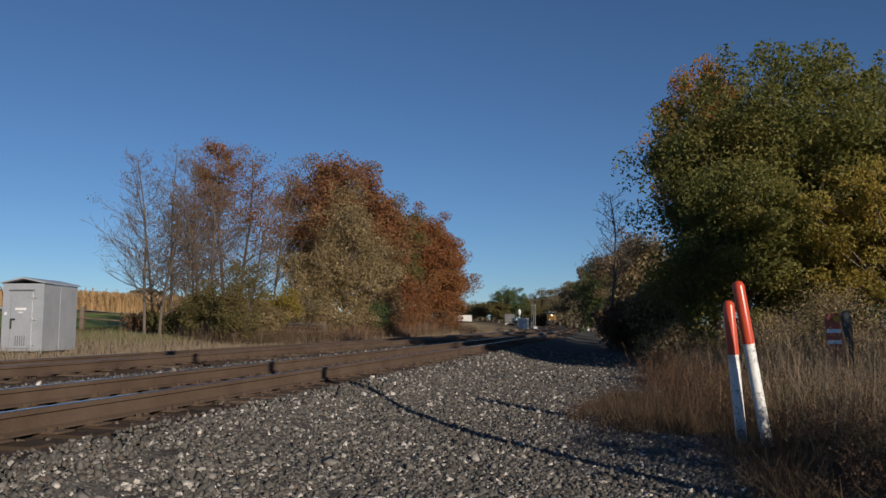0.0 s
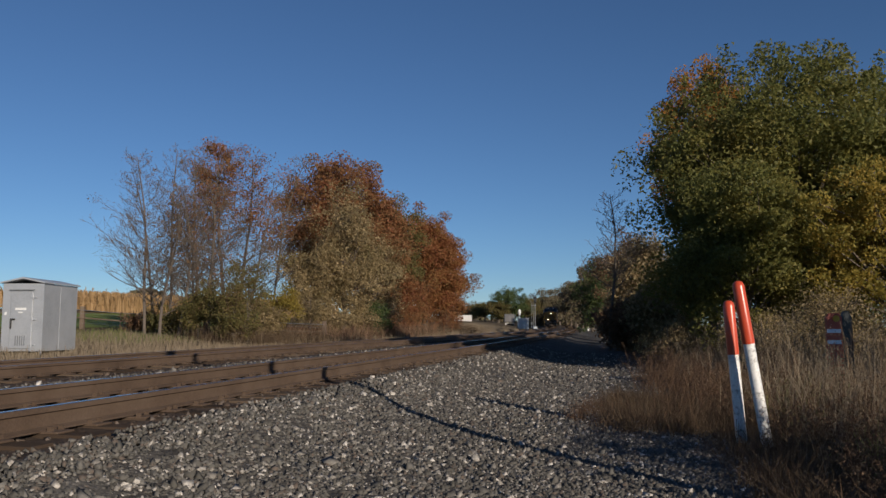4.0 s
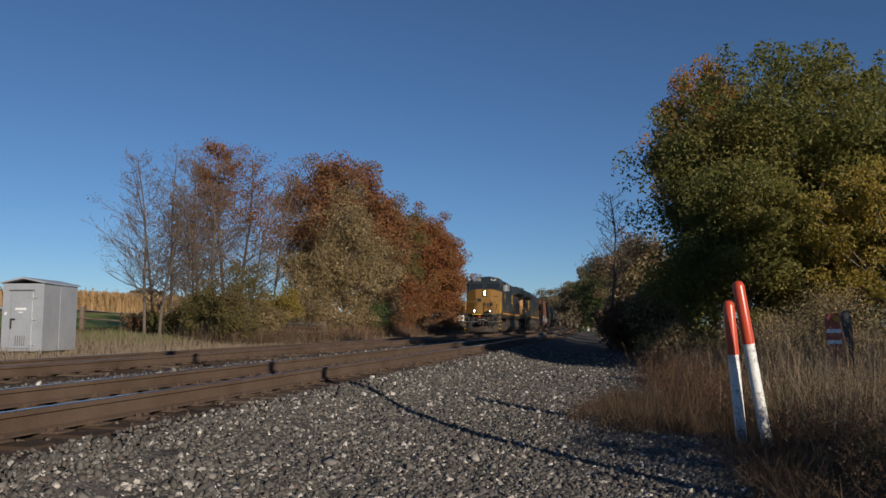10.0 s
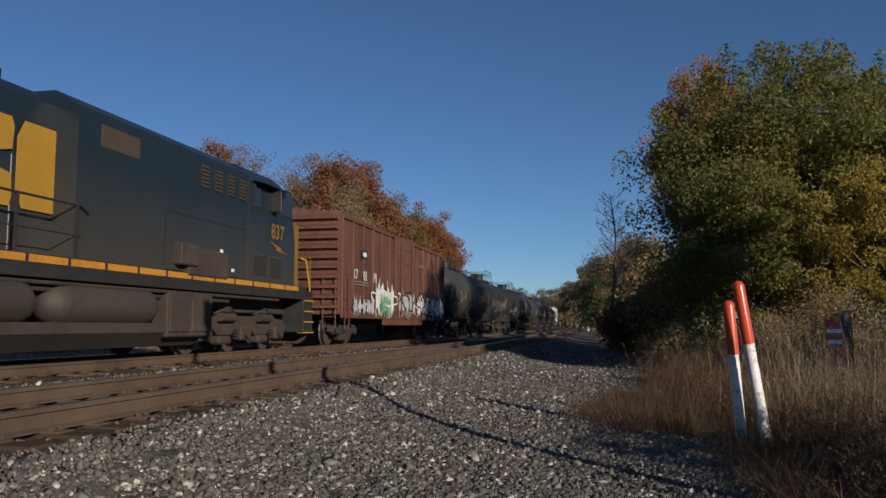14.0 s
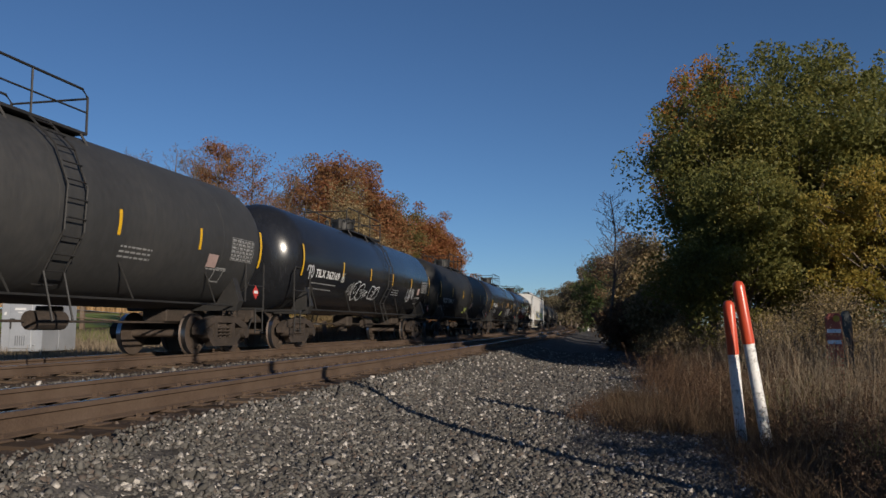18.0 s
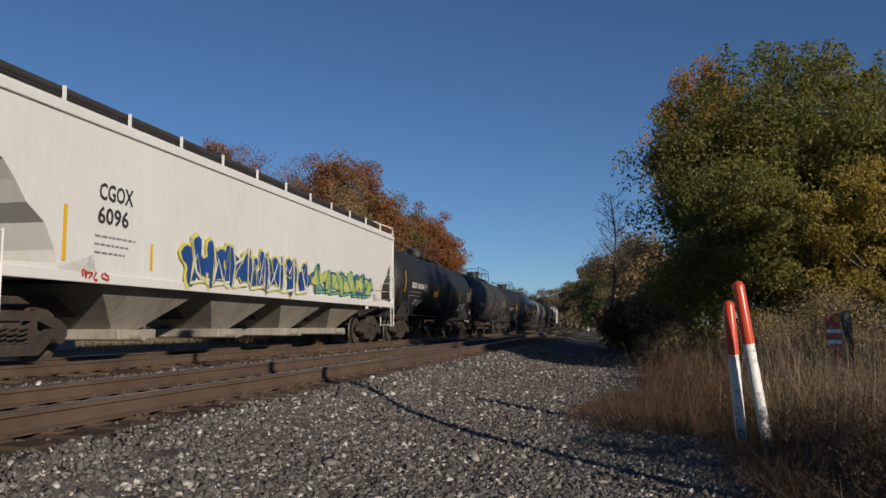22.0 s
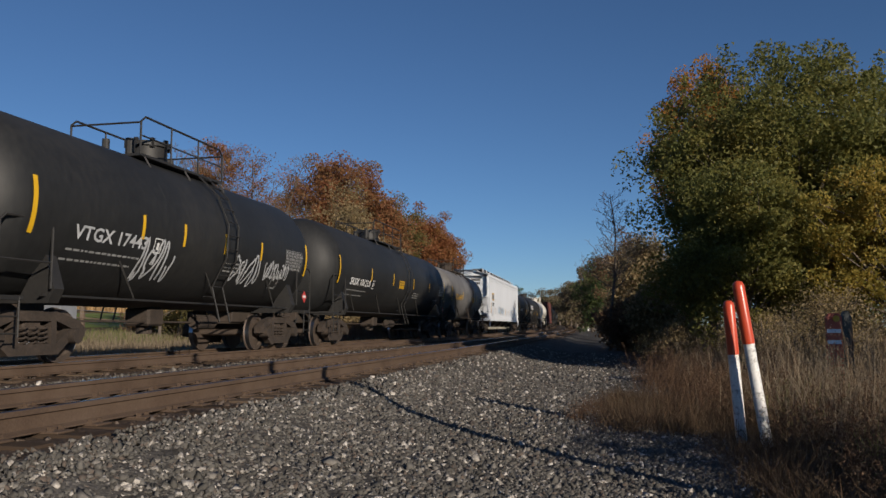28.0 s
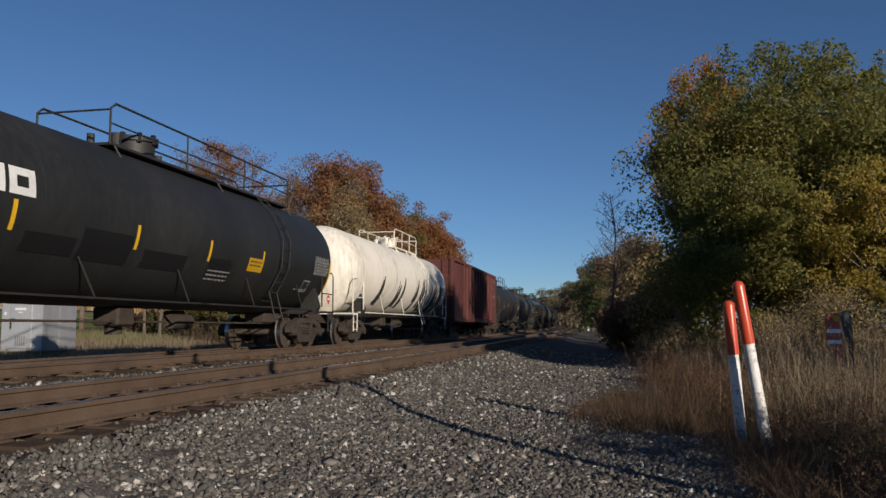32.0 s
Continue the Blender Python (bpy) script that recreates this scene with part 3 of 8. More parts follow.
def scrawl(parent, x0, x1, z0, z1, side, material, seed, loops=5, width=0.045):
    """A looping sprayed line."""
    rng = random.Random(seed)
    g = Geo()
    for k in range(loops):
        cx = x0 + (x1 - x0) * (k + 0.5) / loops + rng.uniform(-0.1, 0.1)
        hw, hh = abs(x1 - x0) / loops * rng.uniform(0.45, 0.8), (z1 - z0) / 2 * rng.uniform(0.6, 1.0)
        a0, span, lean, wob = rng.uniform(0, 6.28), rng.uniform(3.4, 6.6), rng.uniform(-0.3, 0.3), rng.uniform(1.5, 3.2)
        pts = []
        for i in range(19):
            a = a0 + span * i / 18
            rr = 0.75 + 0.25 * math.sin(wob * a)
            zz = (z0 + z1) / 2 + hh * rr * math.sin(a)
            pts.append((cx + hw * rr * math.cos(a) + lean * (zz - (z0 + z1) / 2), zz))
        n0 = len(g.v)
        for i, (x, z) in enumerate(pts):
            j, h = min(i + 1, 18), max(i - 1, 0)
            dx, dz = pts[j][0] - pts[h][0], pts[j][1] - pts[h][1]
            l = math.hypot(dx, dz) or 1
            for sgn in (-1, 1):
                xx, zz = x - dz / l * width / 2 * sgn, z + dx / l * width / 2 * sgn
                g.v.append((xx, side(zz) + 0.005 + 0.0005 * k, zz))
        g.f.extend([(n0 + 2 * i, n0 + 2 * i + 1, n0 + 2 * i + 3, n0 + 2 * i + 2) for i in range(18)])
    return part("sprayed_scrawl", g, material, parent)


def stroke(g, pts, width, side, proud):
    """A flat painted line through (x, z) points."""
    n0, n = len(g.v), len(pts)
    for i, (x, z) in enumerate(pts):
        j, h = min(i + 1, n - 1), max(i - 1, 0)
        dx, dz = pts[j][0] - pts[h][0], pts[j][1] - pts[h][1]
        l = math.hypot(dx, dz) or 1
        for sgn in (-1, 1):
            xx, zz = x - dz / l * width / 2 * sgn, z + dx / l * width / 2 * sgn
            g.v.append((xx, side(zz) + proud, zz))
    g.f.extend([(n0 + 2 * i, n0 + 2 * i + 1, n0 + 2 * i + 3, n0 + 2 * i + 2) for i in range(n - 1)])


def bubbles(parent, x0, x1, z0, z1, side, material, seed, count, width):
    """Sprayed outlines of fat rounded shapes, side by side, with an inner curl."""
    rng = random.Random(seed)
    g = Geo()
    step = (x1 - x0) / count
    for k in range(count):
        cx, cz = x0 + step * (k + 0.5), (z0 + z1) / 2 + rng.uniform(-0.05, 0.05)
        hw, hh = abs(step) * rng.uniform(0.5, 0.62), (z1 - z0) / 2 * rng.uniform(0.8, 1.0)
        ph, lobes = rng.uniform(0, 6), rng.choice((2, 3))
        ring = []
        for i in range(33):
            a = 2 * math.pi * i / 32
            rr = 0.9 + 0.12 * math.sin(lobes * a + ph)
            sq = 1 / max(abs(math.cos(a)), abs(math.sin(a))) ** 0.45
            ring.append((cx + hw * rr * sq * math.cos(a), cz + hh * rr * sq * 0.85 * math.sin(a)))
        stroke(g, ring, width, side, 0.006 + 0.0006 * k)
        a0 = rng.uniform(0, 6)
        stroke(g, [(cx + hw * 0.4 * math.cos(a0 + 0.35 * i), cz + hh * (0.1 + 0.05 * i) * math.sin(a0 + 0.35 * i)) for i in range(10)], width * 0.7, side, 0.006 + 0.0006 * k)
    return part("sprayed_outline", g, material, parent)


def letter_strokes(parent, x0, x1, z0, z1, side, material, seed, count, width):
    """Angular sprayed strokes that fill a row of shapes; they spell nothing."""
    rng = random.Random(seed)
    step = (x1 - x0) / count
    for k in range(count):
        g = Geo()
        a, b = x0 + step * (k + 0.08), x0 + step * (k + 0.92)
        xs = [a, a + (b - a) * rng.uniform(0.1, 0.4), a + (b - a) * rng.uniform(0.5, 0.7), b]
        zs = [rng.choice((z0, z1)), rng.uniform(z0, z1), rng.uniform(z0, z1), rng.choice((z0, z1))]
        stroke(g, list(zip(xs, zs)) + [(b, z0 + 0.1 * (z1 - z0)), (a, z0), (a + (b - a) * 0.15, (z0 + z1) / 2), (a, z1)], width, side, 0.004 + 0.0005 * k)
        part("sprayed_stroke", g, material, parent)


def blobs(parent, x0, x1, z0, z1, side, material, seed, count=6, proud=0.006):
    """Fat overlapping sprayed shapes."""
    rng = random.Random(seed)
    for k in range(count):
        cx = x0 + (x1 - x0) * (k + 0.5) / count
        hw, hh = abs(x1 - x0) / count * rng.uniform(0.5, 0.8), (z1 - z0) / 2 * rng.uniform(0.7, 1.0)
        ph, lobes = rng.uniform(0, 6), rng.choice((3, 4, 5))
        out = []
        for i in range(24):
            a = 2 * math.pi * i / 24
            rr = 0.8 + 0.22 * math.sin(lobes * a + ph) + rng.uniform(-0.06, 0.06)
            out.append((cx + hw * rr * math.cos(a), (z0 + z1) / 2 + hh * rr * math.sin(a)))
        g = Geo()
        patch(g, out, side, proud + 0.0006 * k)
        part("sprayed_shape", g, material, parent)


# ---- train: running gear ----
def ring_wheel():
    """One wheel on its axle stub, turned about y."""
    prof = [(0.0, -0.06), (0.1, -0.04), (0.34, -0.015), (0.37, -0.055), (0.455, -0.055), (0.455, 0.05), (0.485, 0.085), (0.37, 0.085), (0.1, 0.08), (0.0, 0.1)]
    g = Geo()
    n = 20
    rings = [[(r * math.cos(2 * math.pi * k / n), h, r * math.sin(2 * math.pi * k / n)) for r, h in prof] for k in range(n)]
    g.loft(rings + [rings[0]], close=False, caps=False)
    return g


def side_frame_geo():
    g = Geo()
    g.prism([(-1.2, 0.6), (-1.0, 0.73), (-0.45, 0.86), (0.45, 0.86), (1.0, 0.73), (1.2, 0.6), (1.2, 0.44), (1.02, 0.44), (0.95, 0.55), (0.5, 0.7), (-0.5, 0.7), (-0.95, 0.55), (-1.02, 0.44), (-1.2, 0.44)], "y", -0.09, 0.09)
    g.prism([(-0.98, 0.5), (-0.82, 0.56), (-0.5, 0.34), (0.5, 0.34), (0.82, 0.56), (0.98, 0.5), (0.55, 0.16), (-0.55, 0.16)], "y", -0.085, 0.085)
    for s in (-1, 1):
        g.prism([(s * 0.36, 0.3), (s * 0.5, 0.3), (s * 0.48, 0.75), (s * 0.36, 0.75)], "y", -0.088, 0.088)
        g.cyl("y", (s * 0.89, 0.457), 0.13, -0.06, 0.2, 14)
    return g


def spring_geo():
    g = Geo()
    for x in (-0.22, 0.0, 0.22):
        pts, r = [], 0.085
        for i in range(21):
            a = 2 * math.pi * i / 5
            pts.append((x + r * math.cos(a), r * math.sin(a), 0.34 + 0.3 * i / 20))
        g.tube(pts, 0.024, 3)
    return g


_shared = {}


def shared(key, make, material, smooth=None):
    if key not in _shared:
        _shared[key] = make().mesh(key, material, smooth)
        if key == "wheel":
            me = _shared[key]
            me.materials.append(TREAD)
            for f in me.polygons:
                if math.hypot(f.center.x, f.center.z) > 0.43 and abs(f.normal.y) < 0.5:
                    f.material_index = 1
    return _shared[key]


def freight_truck(car, x):
    t = part("truck", shared("truck", lambda: Geo().box(-0.2, 0.2, -1.05, 1.05, 0.5, 0.78, 0.03).box(-0.1, 0.1, -0.3, 0.3, 0.78, 0.98).box(-0.75, 0.75, -0.55, -0.47, 0.42, 0.52).box(-0.75, 0.75, 0.47, 0.55, 0.42, 0.52), UNDERGEAR), None, car)
    t.location.x = x
    for sy in (-1, 1):
        f = part("side_frame", shared("side_frame", side_frame_geo, UNDERGEAR, 35), None, t)
        f.location.y = 1.02 * sy
        if sy < 0:
            f.rotation_euler.z = math.pi
        s = part("spring_pack", shared("spring_pack", spring_geo, UNDERGEAR), None, t)
        s.location.y = 1.04 * sy
        for sx in (-0.89, 0.89):
            w = part("wheel", shared("wheel", ring_wheel, WHEEL_STEEL, 30), None, t)
            w.location = (sx, 0.79 * sy, 0.457)
            if sy > 0:
                w.rotation_euler.z = math.pi
    for sx in (-0.89, 0.89):
        a = part("axle", shared("axle", lambda: Geo().cyl("y", (0, 0), 0.085, -0.95, 0.95, 12), WHEEL_STEEL, 30), None, t)
        a.location = (sx, 0, 0.457)
    return t


def coupler_geo():
    return Geo().box(-0.05, 0.62, -0.09, 0.09, 0.78, 0.96, 0.02).prism([(0.55, -0.18), (0.8, -0.2), (0.86, -0.08), (0.74, -0.02), (0.76, 0.1), (0.9, 0.14), (0.82, 0.22), (0.6, 0.18)], "z", 0.74, 1.02)


def couplers(car, half):
    for s in (1, -1):
        c = part("coupler", shared("coupler", coupler_geo, UNDERGEAR), None, car)
        c.location.x = s * (half - 0.82)
        c.rotation_euler.z = 0 if s > 0 else math.pi
        h = Geo().tube([(s * (half - 0.75), 0.35, 0.85), (s * (half - 0.45), 0.38, 0.55), (s * (half - 0.15), 0.3, 0.42), (s * half, 0.2, 0.4)], 0.025, 6)
        part("brake_hose", h, BLACK_IRON, car)


def ladder(parent, x, y, z0, z1, w=0.42, material=None, along="x", label=""):
    g = Geo()
    for a in (-w / 2, w / 2):
        g.tube([(x + a, y, z0), (x + a, y, z1)], 0.018, 5) if along == "x" else g.tube([(x, y + a, z0), (x, y + a, z1)], 0.018, 5)
    n = max(2, int((z1 - z0) / 0.33))
    for k in range(n + 1):
        z = z0 + 0.06 + (z1 - z0 - 0.1) * k / n
        if along == "x":
            g.tube([(x - w / 2, y, z), (x + w / 2, y, z)], 0.014, 5)
        else:
            g.tube([(x, y - w / 2, z), (x, y + w / 2, z)], 0.014, 5)
    return part("ladder", g, material or BLACK_IRON, parent, label)


# ---- train: tank cars ----
def tank_car(length, radius, paint, label, marks="", mark_size=0.32, gear=None, strips=True, group="tank cars of the train", dome_at=0.1, lower_text=True, iron=None, mark_paint=None, panel=None, ends=(7.9, 2.48), mids=(4.6, 1.5, -1.7, -4.8), mids_z=2.45, mark_x=6.85, mark_z=2.07, mark_w=2.3, table_x=-6.4, walk_half=2.1, walk_c=-0.2, ladder_at=None):
    iron = iron or BLACK_IRON
    car = thing("tank_car", label, "tank car", group=group)
    half = length / 2
    th = half - 0.68
    zc = 1.0 + radius
    side = round_side(radius, zc)
    g = Geo()
    n = 40
    stations = [(-th, 0.0), (-th + 0.035, 0.3), (-th + 0.09, 0.48), (-th + 0.18, 0.64), (-th + 0.31, 0.78), (-th + 0.48, 0.89), (-th + 0.68, 0.965), (-th + 0.92, 1.0)]
    stations += [(-x, r) for x, r in reversed(stations)]
    g.loft([[(x, max(r, 0.02) * radius * math.cos(2 * math.pi * i / n), zc + max(r, 0.02) * radius * math.sin(2 * math.pi * i / n)) for i in range(n)] for x, r in stations])
    part("tank_shell", g, paint, car, smooth=40)
    # raised weld seams round the shell
    k = -th + 2.6
    while k < th - 2.4:
        w = Geo().loft([[(x, r * math.cos(2 * math.pi * i / n), zc + r * math.sin(2 * math.pi * i / n)) for i in range(n)] for x, r in ((k - 0.012, radius - 0.004), (k - 0.006, radius + 0.0012), (k + 0.006, radius + 0.0012), (k + 0.012, radius - 0.004))], caps=False)
        part("weld_seam", w, paint, car, smooth=40)
        k += 2.7
    for s in (1, -1):
        b = Geo()
        xb = s * (half - 2.25)
        b.prism([(-1.3, zc - 0.75), (-1.5, 1.2), (-1.4, 0.98), (1.4, 0.98), (1.5, 1.2), (1.3, zc - 0.75), (0.9, zc - radius * 0.93), (-0.9, zc - radius * 0.93)], "x", xb - 0.12, xb + 0.12)
        part("bolster", b, BLACK_IRON if gear is None else gear, car)
        st = Geo().box(min(s * (half - 0.85), xb - s * 1.2), max(s * (half - 0.85), xb - s * 1.2), -0.3, 0.3, 0.72, 1.08, 0.02)
        part("stub_sill", st, UNDERGEAR, car)
        e = Geo().box(min(s * (half - 0.95), s * (half - 1.5)), max(s * (half - 0.95), s * (half - 1.5)), -1.48, 1.48, 1.02, 1.07)
        part("end_platform", e, iron, car)
        for sy in (1, -1):
            r = Geo()
            xe = s * (half - 0.98)
            r.tube([(xe, sy * 1.46, 1.05), (xe, sy * 1.46, 2.15), (xe - s * 0.12, sy * 1.46, 2.25), (xe - s * 0.95, sy * 1.5, 2.25), (xe - s * 1.07, sy * 1.5, 2.15), (xe - s * 1.07, sy * 1.5, 1.2)], 0.022, 6)
            r.tube([(xe, sy * 1.46, 1.6), (xe - s * 1.07, sy * 1.5, 1.6)], 0.018, 5)
            part("end_handrail", r, iron, car)
            ladder(car, xe - s * 0.25, sy * 1.47, 0.45, 1.05, 0.4, iron)
        if s < 0:
            bw = Geo()
            nn = 16
            for q in range(nn):
                a, c2 = 2 * math.pi * q / nn, 2 * math.pi * (q + 1) / nn
                bw.tube([(-half + 0.9, 0.75 + 0.27 * math.cos(a), 1.75 + 0.27 * math.sin(a)), (-half + 0.9, 0.75 + 0.27 * math.cos(c2), 1.75 + 0.27 * math.sin(c2))], 0.015, 4, False)
            bw.tube([(-half + 0.9, 0.75, 1.07), (-half + 0.9, 0.75, 2.02)], 0.03, 5).tube([(-half + 0.9, 0.48, 1.75), (-half + 0.9, 1.02, 1.75)], 0.014, 4)
            part("brake_wheel", bw, iron, car)
        freight_truck(car, s * (half - 2.25))
    couplers(car, half)
    # side sill pipes and walkway rail
    for sy in (1, -1):
        p = Geo().tube([(-half + 2.0, sy * 1.35, 1.1), (half - 2.0, sy * 1.35, 1.1)], 0.025, 5)
        k = -half + 3.2
        while k < half - 3:
            p.tube([(k, sy * 1.35, 1.1), (k + 0.5, sy * (radius * 0.86), zc - radius * 0.5)], 0.022, 4)
            k += 3.1
        part("grab_rail", p, iron, car)
    # brake gear and outlet below
    u = Geo().box(-0.3, 0.3, -0.3, 0.3, 0.62, 1.02, 0.05).cyl("z", (0, 0), 0.17, 0.45, 0.64, 12).cyl("x", (0.3, 0.72), 0.17, -2.4, -1.6, 12).box(-3.2, -2.8, -0.6, -0.25, 0.65, 1.0, 0.03)
    u.tube([(-half + 2.6, 0.2, 0.7), (half - 2.6, 0.2, 0.72)], 0.025, 5)
    part("valve_gear", u, UNDERGEAR, car)
    # top: manway, platform, railing
    zt = zc + radius
    d = Geo().cyl("z", (dome_at, 0), 0.42, zt - 0.1, zt + 0.42, 22).cyl("z", (dome_at, 0), 0.47, zt + 0.4, zt + 0.5, 22)
    for q in range(8):
        a = 2 * math.pi * q / 8
        d.box(dome_at + 0.44 * math.cos(a) - 0.04, dome_at + 0.44 * math.cos(a) + 0.04, 0.44 * math.sin(a) - 0.04, 0.44 * math.sin(a) + 0.04, zt + 0.36, zt + 0.56)
    part("manway", d, iron if gear is None else gear, car, smooth=35)
    fit_ = Geo().cyl("z", (dome_at + 0.95, 0.2), 0.1, zt - 0.1, zt + 0.4, 10).cyl("z", (dome_at + 1.2, -0.2), 0.08, zt - 0.1, zt + 0.35, 10).cyl("z", (dome_at - 0.9, 0), 0.09, zt - 0.1, zt + 0.32, 10)
    part("valves", fit_, iron, car, smooth=35)
    pf = Geo()
    wh, wc = walk_half, dome_at + walk_c
    for sy in (1, -1):
        pf.box(wc - wh, wc + wh, sy * 0.62 - 0.2, sy * 0.62 + 0.2, zt - 0.1, zt - 0.05)
        for xx in (-wh + 0.15, 0, wh - 0.15):
            pf.tube([(wc + xx, sy * 0.8, zt - 0.1), (wc + xx, sy * 0.95, zt - 0.34)], 0.025, 4)
    part("top_platform", pf, iron, car)
    rl = Geo()
    hz = zt + 0.72
    for sy in (1, -1):
        rl.tube([(wc + wh, sy * 0.8, zt - 0.08), (wc + wh, sy * 0.8, hz - 0.12), (wc + wh - 0.15, sy * 0.8, hz), (wc - wh + 0.15, sy * 0.8, hz), (wc - wh, sy * 0.8, hz - 0.12), (wc - wh, sy * 0.8, zt - 0.08)], 0.024, 6)
        rl.tube([(wc - wh, sy * 0.8, zt + 0.32), (wc + wh, sy * 0.8, zt + 0.32)], 0.018, 5)
        for xx in (-wh / 3, wh / 3):
            rl.tube([(wc + xx, sy * 0.8, zt - 0.08), (wc + xx, sy * 0.8, hz)], 0.02, 5)
    for xx in (-wh, wh):
        rl.tube([(wc + xx, -0.8, hz - 0.14), (wc + xx, 0.8, hz - 0.14)], 0.022, 5)
    part("top_railing", rl, iron, car)
    # side ladder that follows the shell
    la = dome_at - 0.9 if ladder_at is None else ladder_at
    for sy in (1, -1):
        ld = Geo()
        for xx in (-0.24, 0.24):
            pts = [(la + xx, sy * 1.5, 0.7)]
            for a in (-40, -15, 10, 35, 58):
                pts.append((la + xx, sy * (radius + 0.12) * math.cos(radians(a)), zc + (radius + 0.12) * math.sin(radians(a))))
            ld.tube(pts, 0.02, 5)
        for q in range(11):
            a = -50 + q * 10.5
            y, z = (radius + 0.12) * math.cos(radians(a)), zc + (radius + 0.12) * math.sin(radians(a))
            ld.tube([(la - 0.24, sy * y, z), (la + 0.24, sy * y, z)], 0.014, 4)
        part("side_ladder", ld, iron, car)
    if strips:
        tape(car, [ends[0], -ends[0]], ends[1], side, 0.88, 0.1)
        tape(car, mids, mids_z, side, 0.45, 0.09)
    if panel is not None:
        pg = Geo()
        bars(pg, panel, panel - 0.8, mids_z - 0.3, mids_z + 0.02, side, 0.0065)
        yp = part("notice_panel", pg, STRIPE_YELLOW, car, "yellow notice panel")
        stencils(yp, [(panel - 0.08, mids_z - 0.08, 0.62, 2)], lambda z: side(z) + 0.004, DARK_PAINT)
    if marks:
        lettering(marks, mark_size, mark_x, mark_z, side, car, mark_paint or WHITE_PAINT, width=mark_w)
        # the same marks on the front head, bent to its curve
        cu = bpy.data.curves.new("letters", "FONT")
        cu.body, cu.size, cu.resolution_u, cu.offset = marks, 0.17, 2, 0.003
        holder = bpy.data.objects.new("letters", cu)
        me = bpy.data.meshes.new_from_object(holder)
        bpy.data.objects.remove(holder)
        head = [(r, -x) for x, r in stations[:8]]
        for v in me.vertices:
            y, z = -0.5 + v.co.x, zc + 0.15 + v.co.y
            q = min(0.999, math.hypot(y, z - zc) / radius)
            i = max(k for k in range(7) if head[k][0] <= q)
            (r0, x0), (r1, x1) = head[i], head[i + 1]
            v.co = (x0 + (x1 - x0) * (q - r0) / (r1 - r0) + 0.012, y, z)
        me.materials.clear()
        me.materials.append(mark_paint or WHITE_PAINT)
        part("end_lettering", me, mark_paint or WHITE_PAINT, car)
    if lower_text:
        stencils(car, [(mark_x + 0.08, mark_z - 0.2, 2.1, 1), (mark_x + 0.12, mark_z - 0.36, 1.9, 1), (mids[2] - 0.15, mids_z - 0.42, 1.0, 3), (table_x + 0.9, mids_z - 0.6, 0.9, 1)], side)
        box_ = Geo()
        for a0, a1, b0, b1 in ((0.0, 0.26, 0.0, 0.02), (0.0, 0.26, 0.26, 0.28), (0.0, 0.02, 0.0, 0.28), (0.24, 0.26, 0.0, 0.28), (0.09, 0.17, 0.06, 0.2)):
            bars(box_, mark_x - mark_w - 0.22 - a0, mark_x - mark_w - 0.22 - a1, mark_z - 0.04 + b0, mark_z - 0.04 + b1, side, 0.006)
        part("boxed_mark", box_, WHITE_PAINT, car)
        # lined table of stencilled data by the rear end
        pl = Geo()
        rt = random.Random(int(length * 10))
        for q in range(7):
            zq = zc + 0.06 - q * 0.085
            bars(pl, table_x, table_x - 1.1, zq, zq + 0.011, side, 0.005)
            a = 0.0
            while a < 0.98 and q < 6:
                b = rt.uniform(0.06, 0.2)
                bars(pl, table_x - 0.03 - a, table_x - 0.03 - a - b, zq - 0.062, zq - 0.024, side, 0.005)
                a += b + 0.05
        for xq in (0.0, 0.4, 0.75, 1.088):
            bars(pl, table_x - xq, table_x - xq - 0.014, zc - 0.45, zc + 0.07, side, 0.0055)
        part("data_panel", pl, STENCIL, car)
        sq = Geo()
        for a0, a1, b0, b1 in ((0.0, 0.42, 0.0, 0.03), (0.0, 0.42, 0.29, 0.32), (0.0, 0.03, 0.0, 0.32), (0.39, 0.42, 0.0, 0.32)):
            bars(sq, table_x + 0.5 - a0 - b0 * 0.2, table_x + 0.5 - a1 - b0 * 0.2, 1.6 + b0, 1.6 + b1, side, 0.006)
        part("placard_frame", sq, STENCIL, car)
        fr = Geo()
        dz_ = 0.17
        fr.prism([(-half + 1.5, 1.44 - dz_), (-half + 1.5 + dz_, 1.44), (-half + 1.5, 1.44 + dz_), (-half + 1.5 - dz_, 1.44)], "y", 1.5, 1.506)
        pc = part("placard", fr, RED_PLACARD, car, "small red diamond placard with a white band")
        part("white_band", Geo().box(-half + 1.4, -half + 1.6, 1.506, 1.51, 1.41, 1.48), WHITE_PAINT, pc)
    return car


# ---- train: covered hoppers ----
def across(s, a, b):
    """The two ends of a span on the car's +x or -x end, in order."""
    return min(s * a, s * b), max(s * a, s * b)


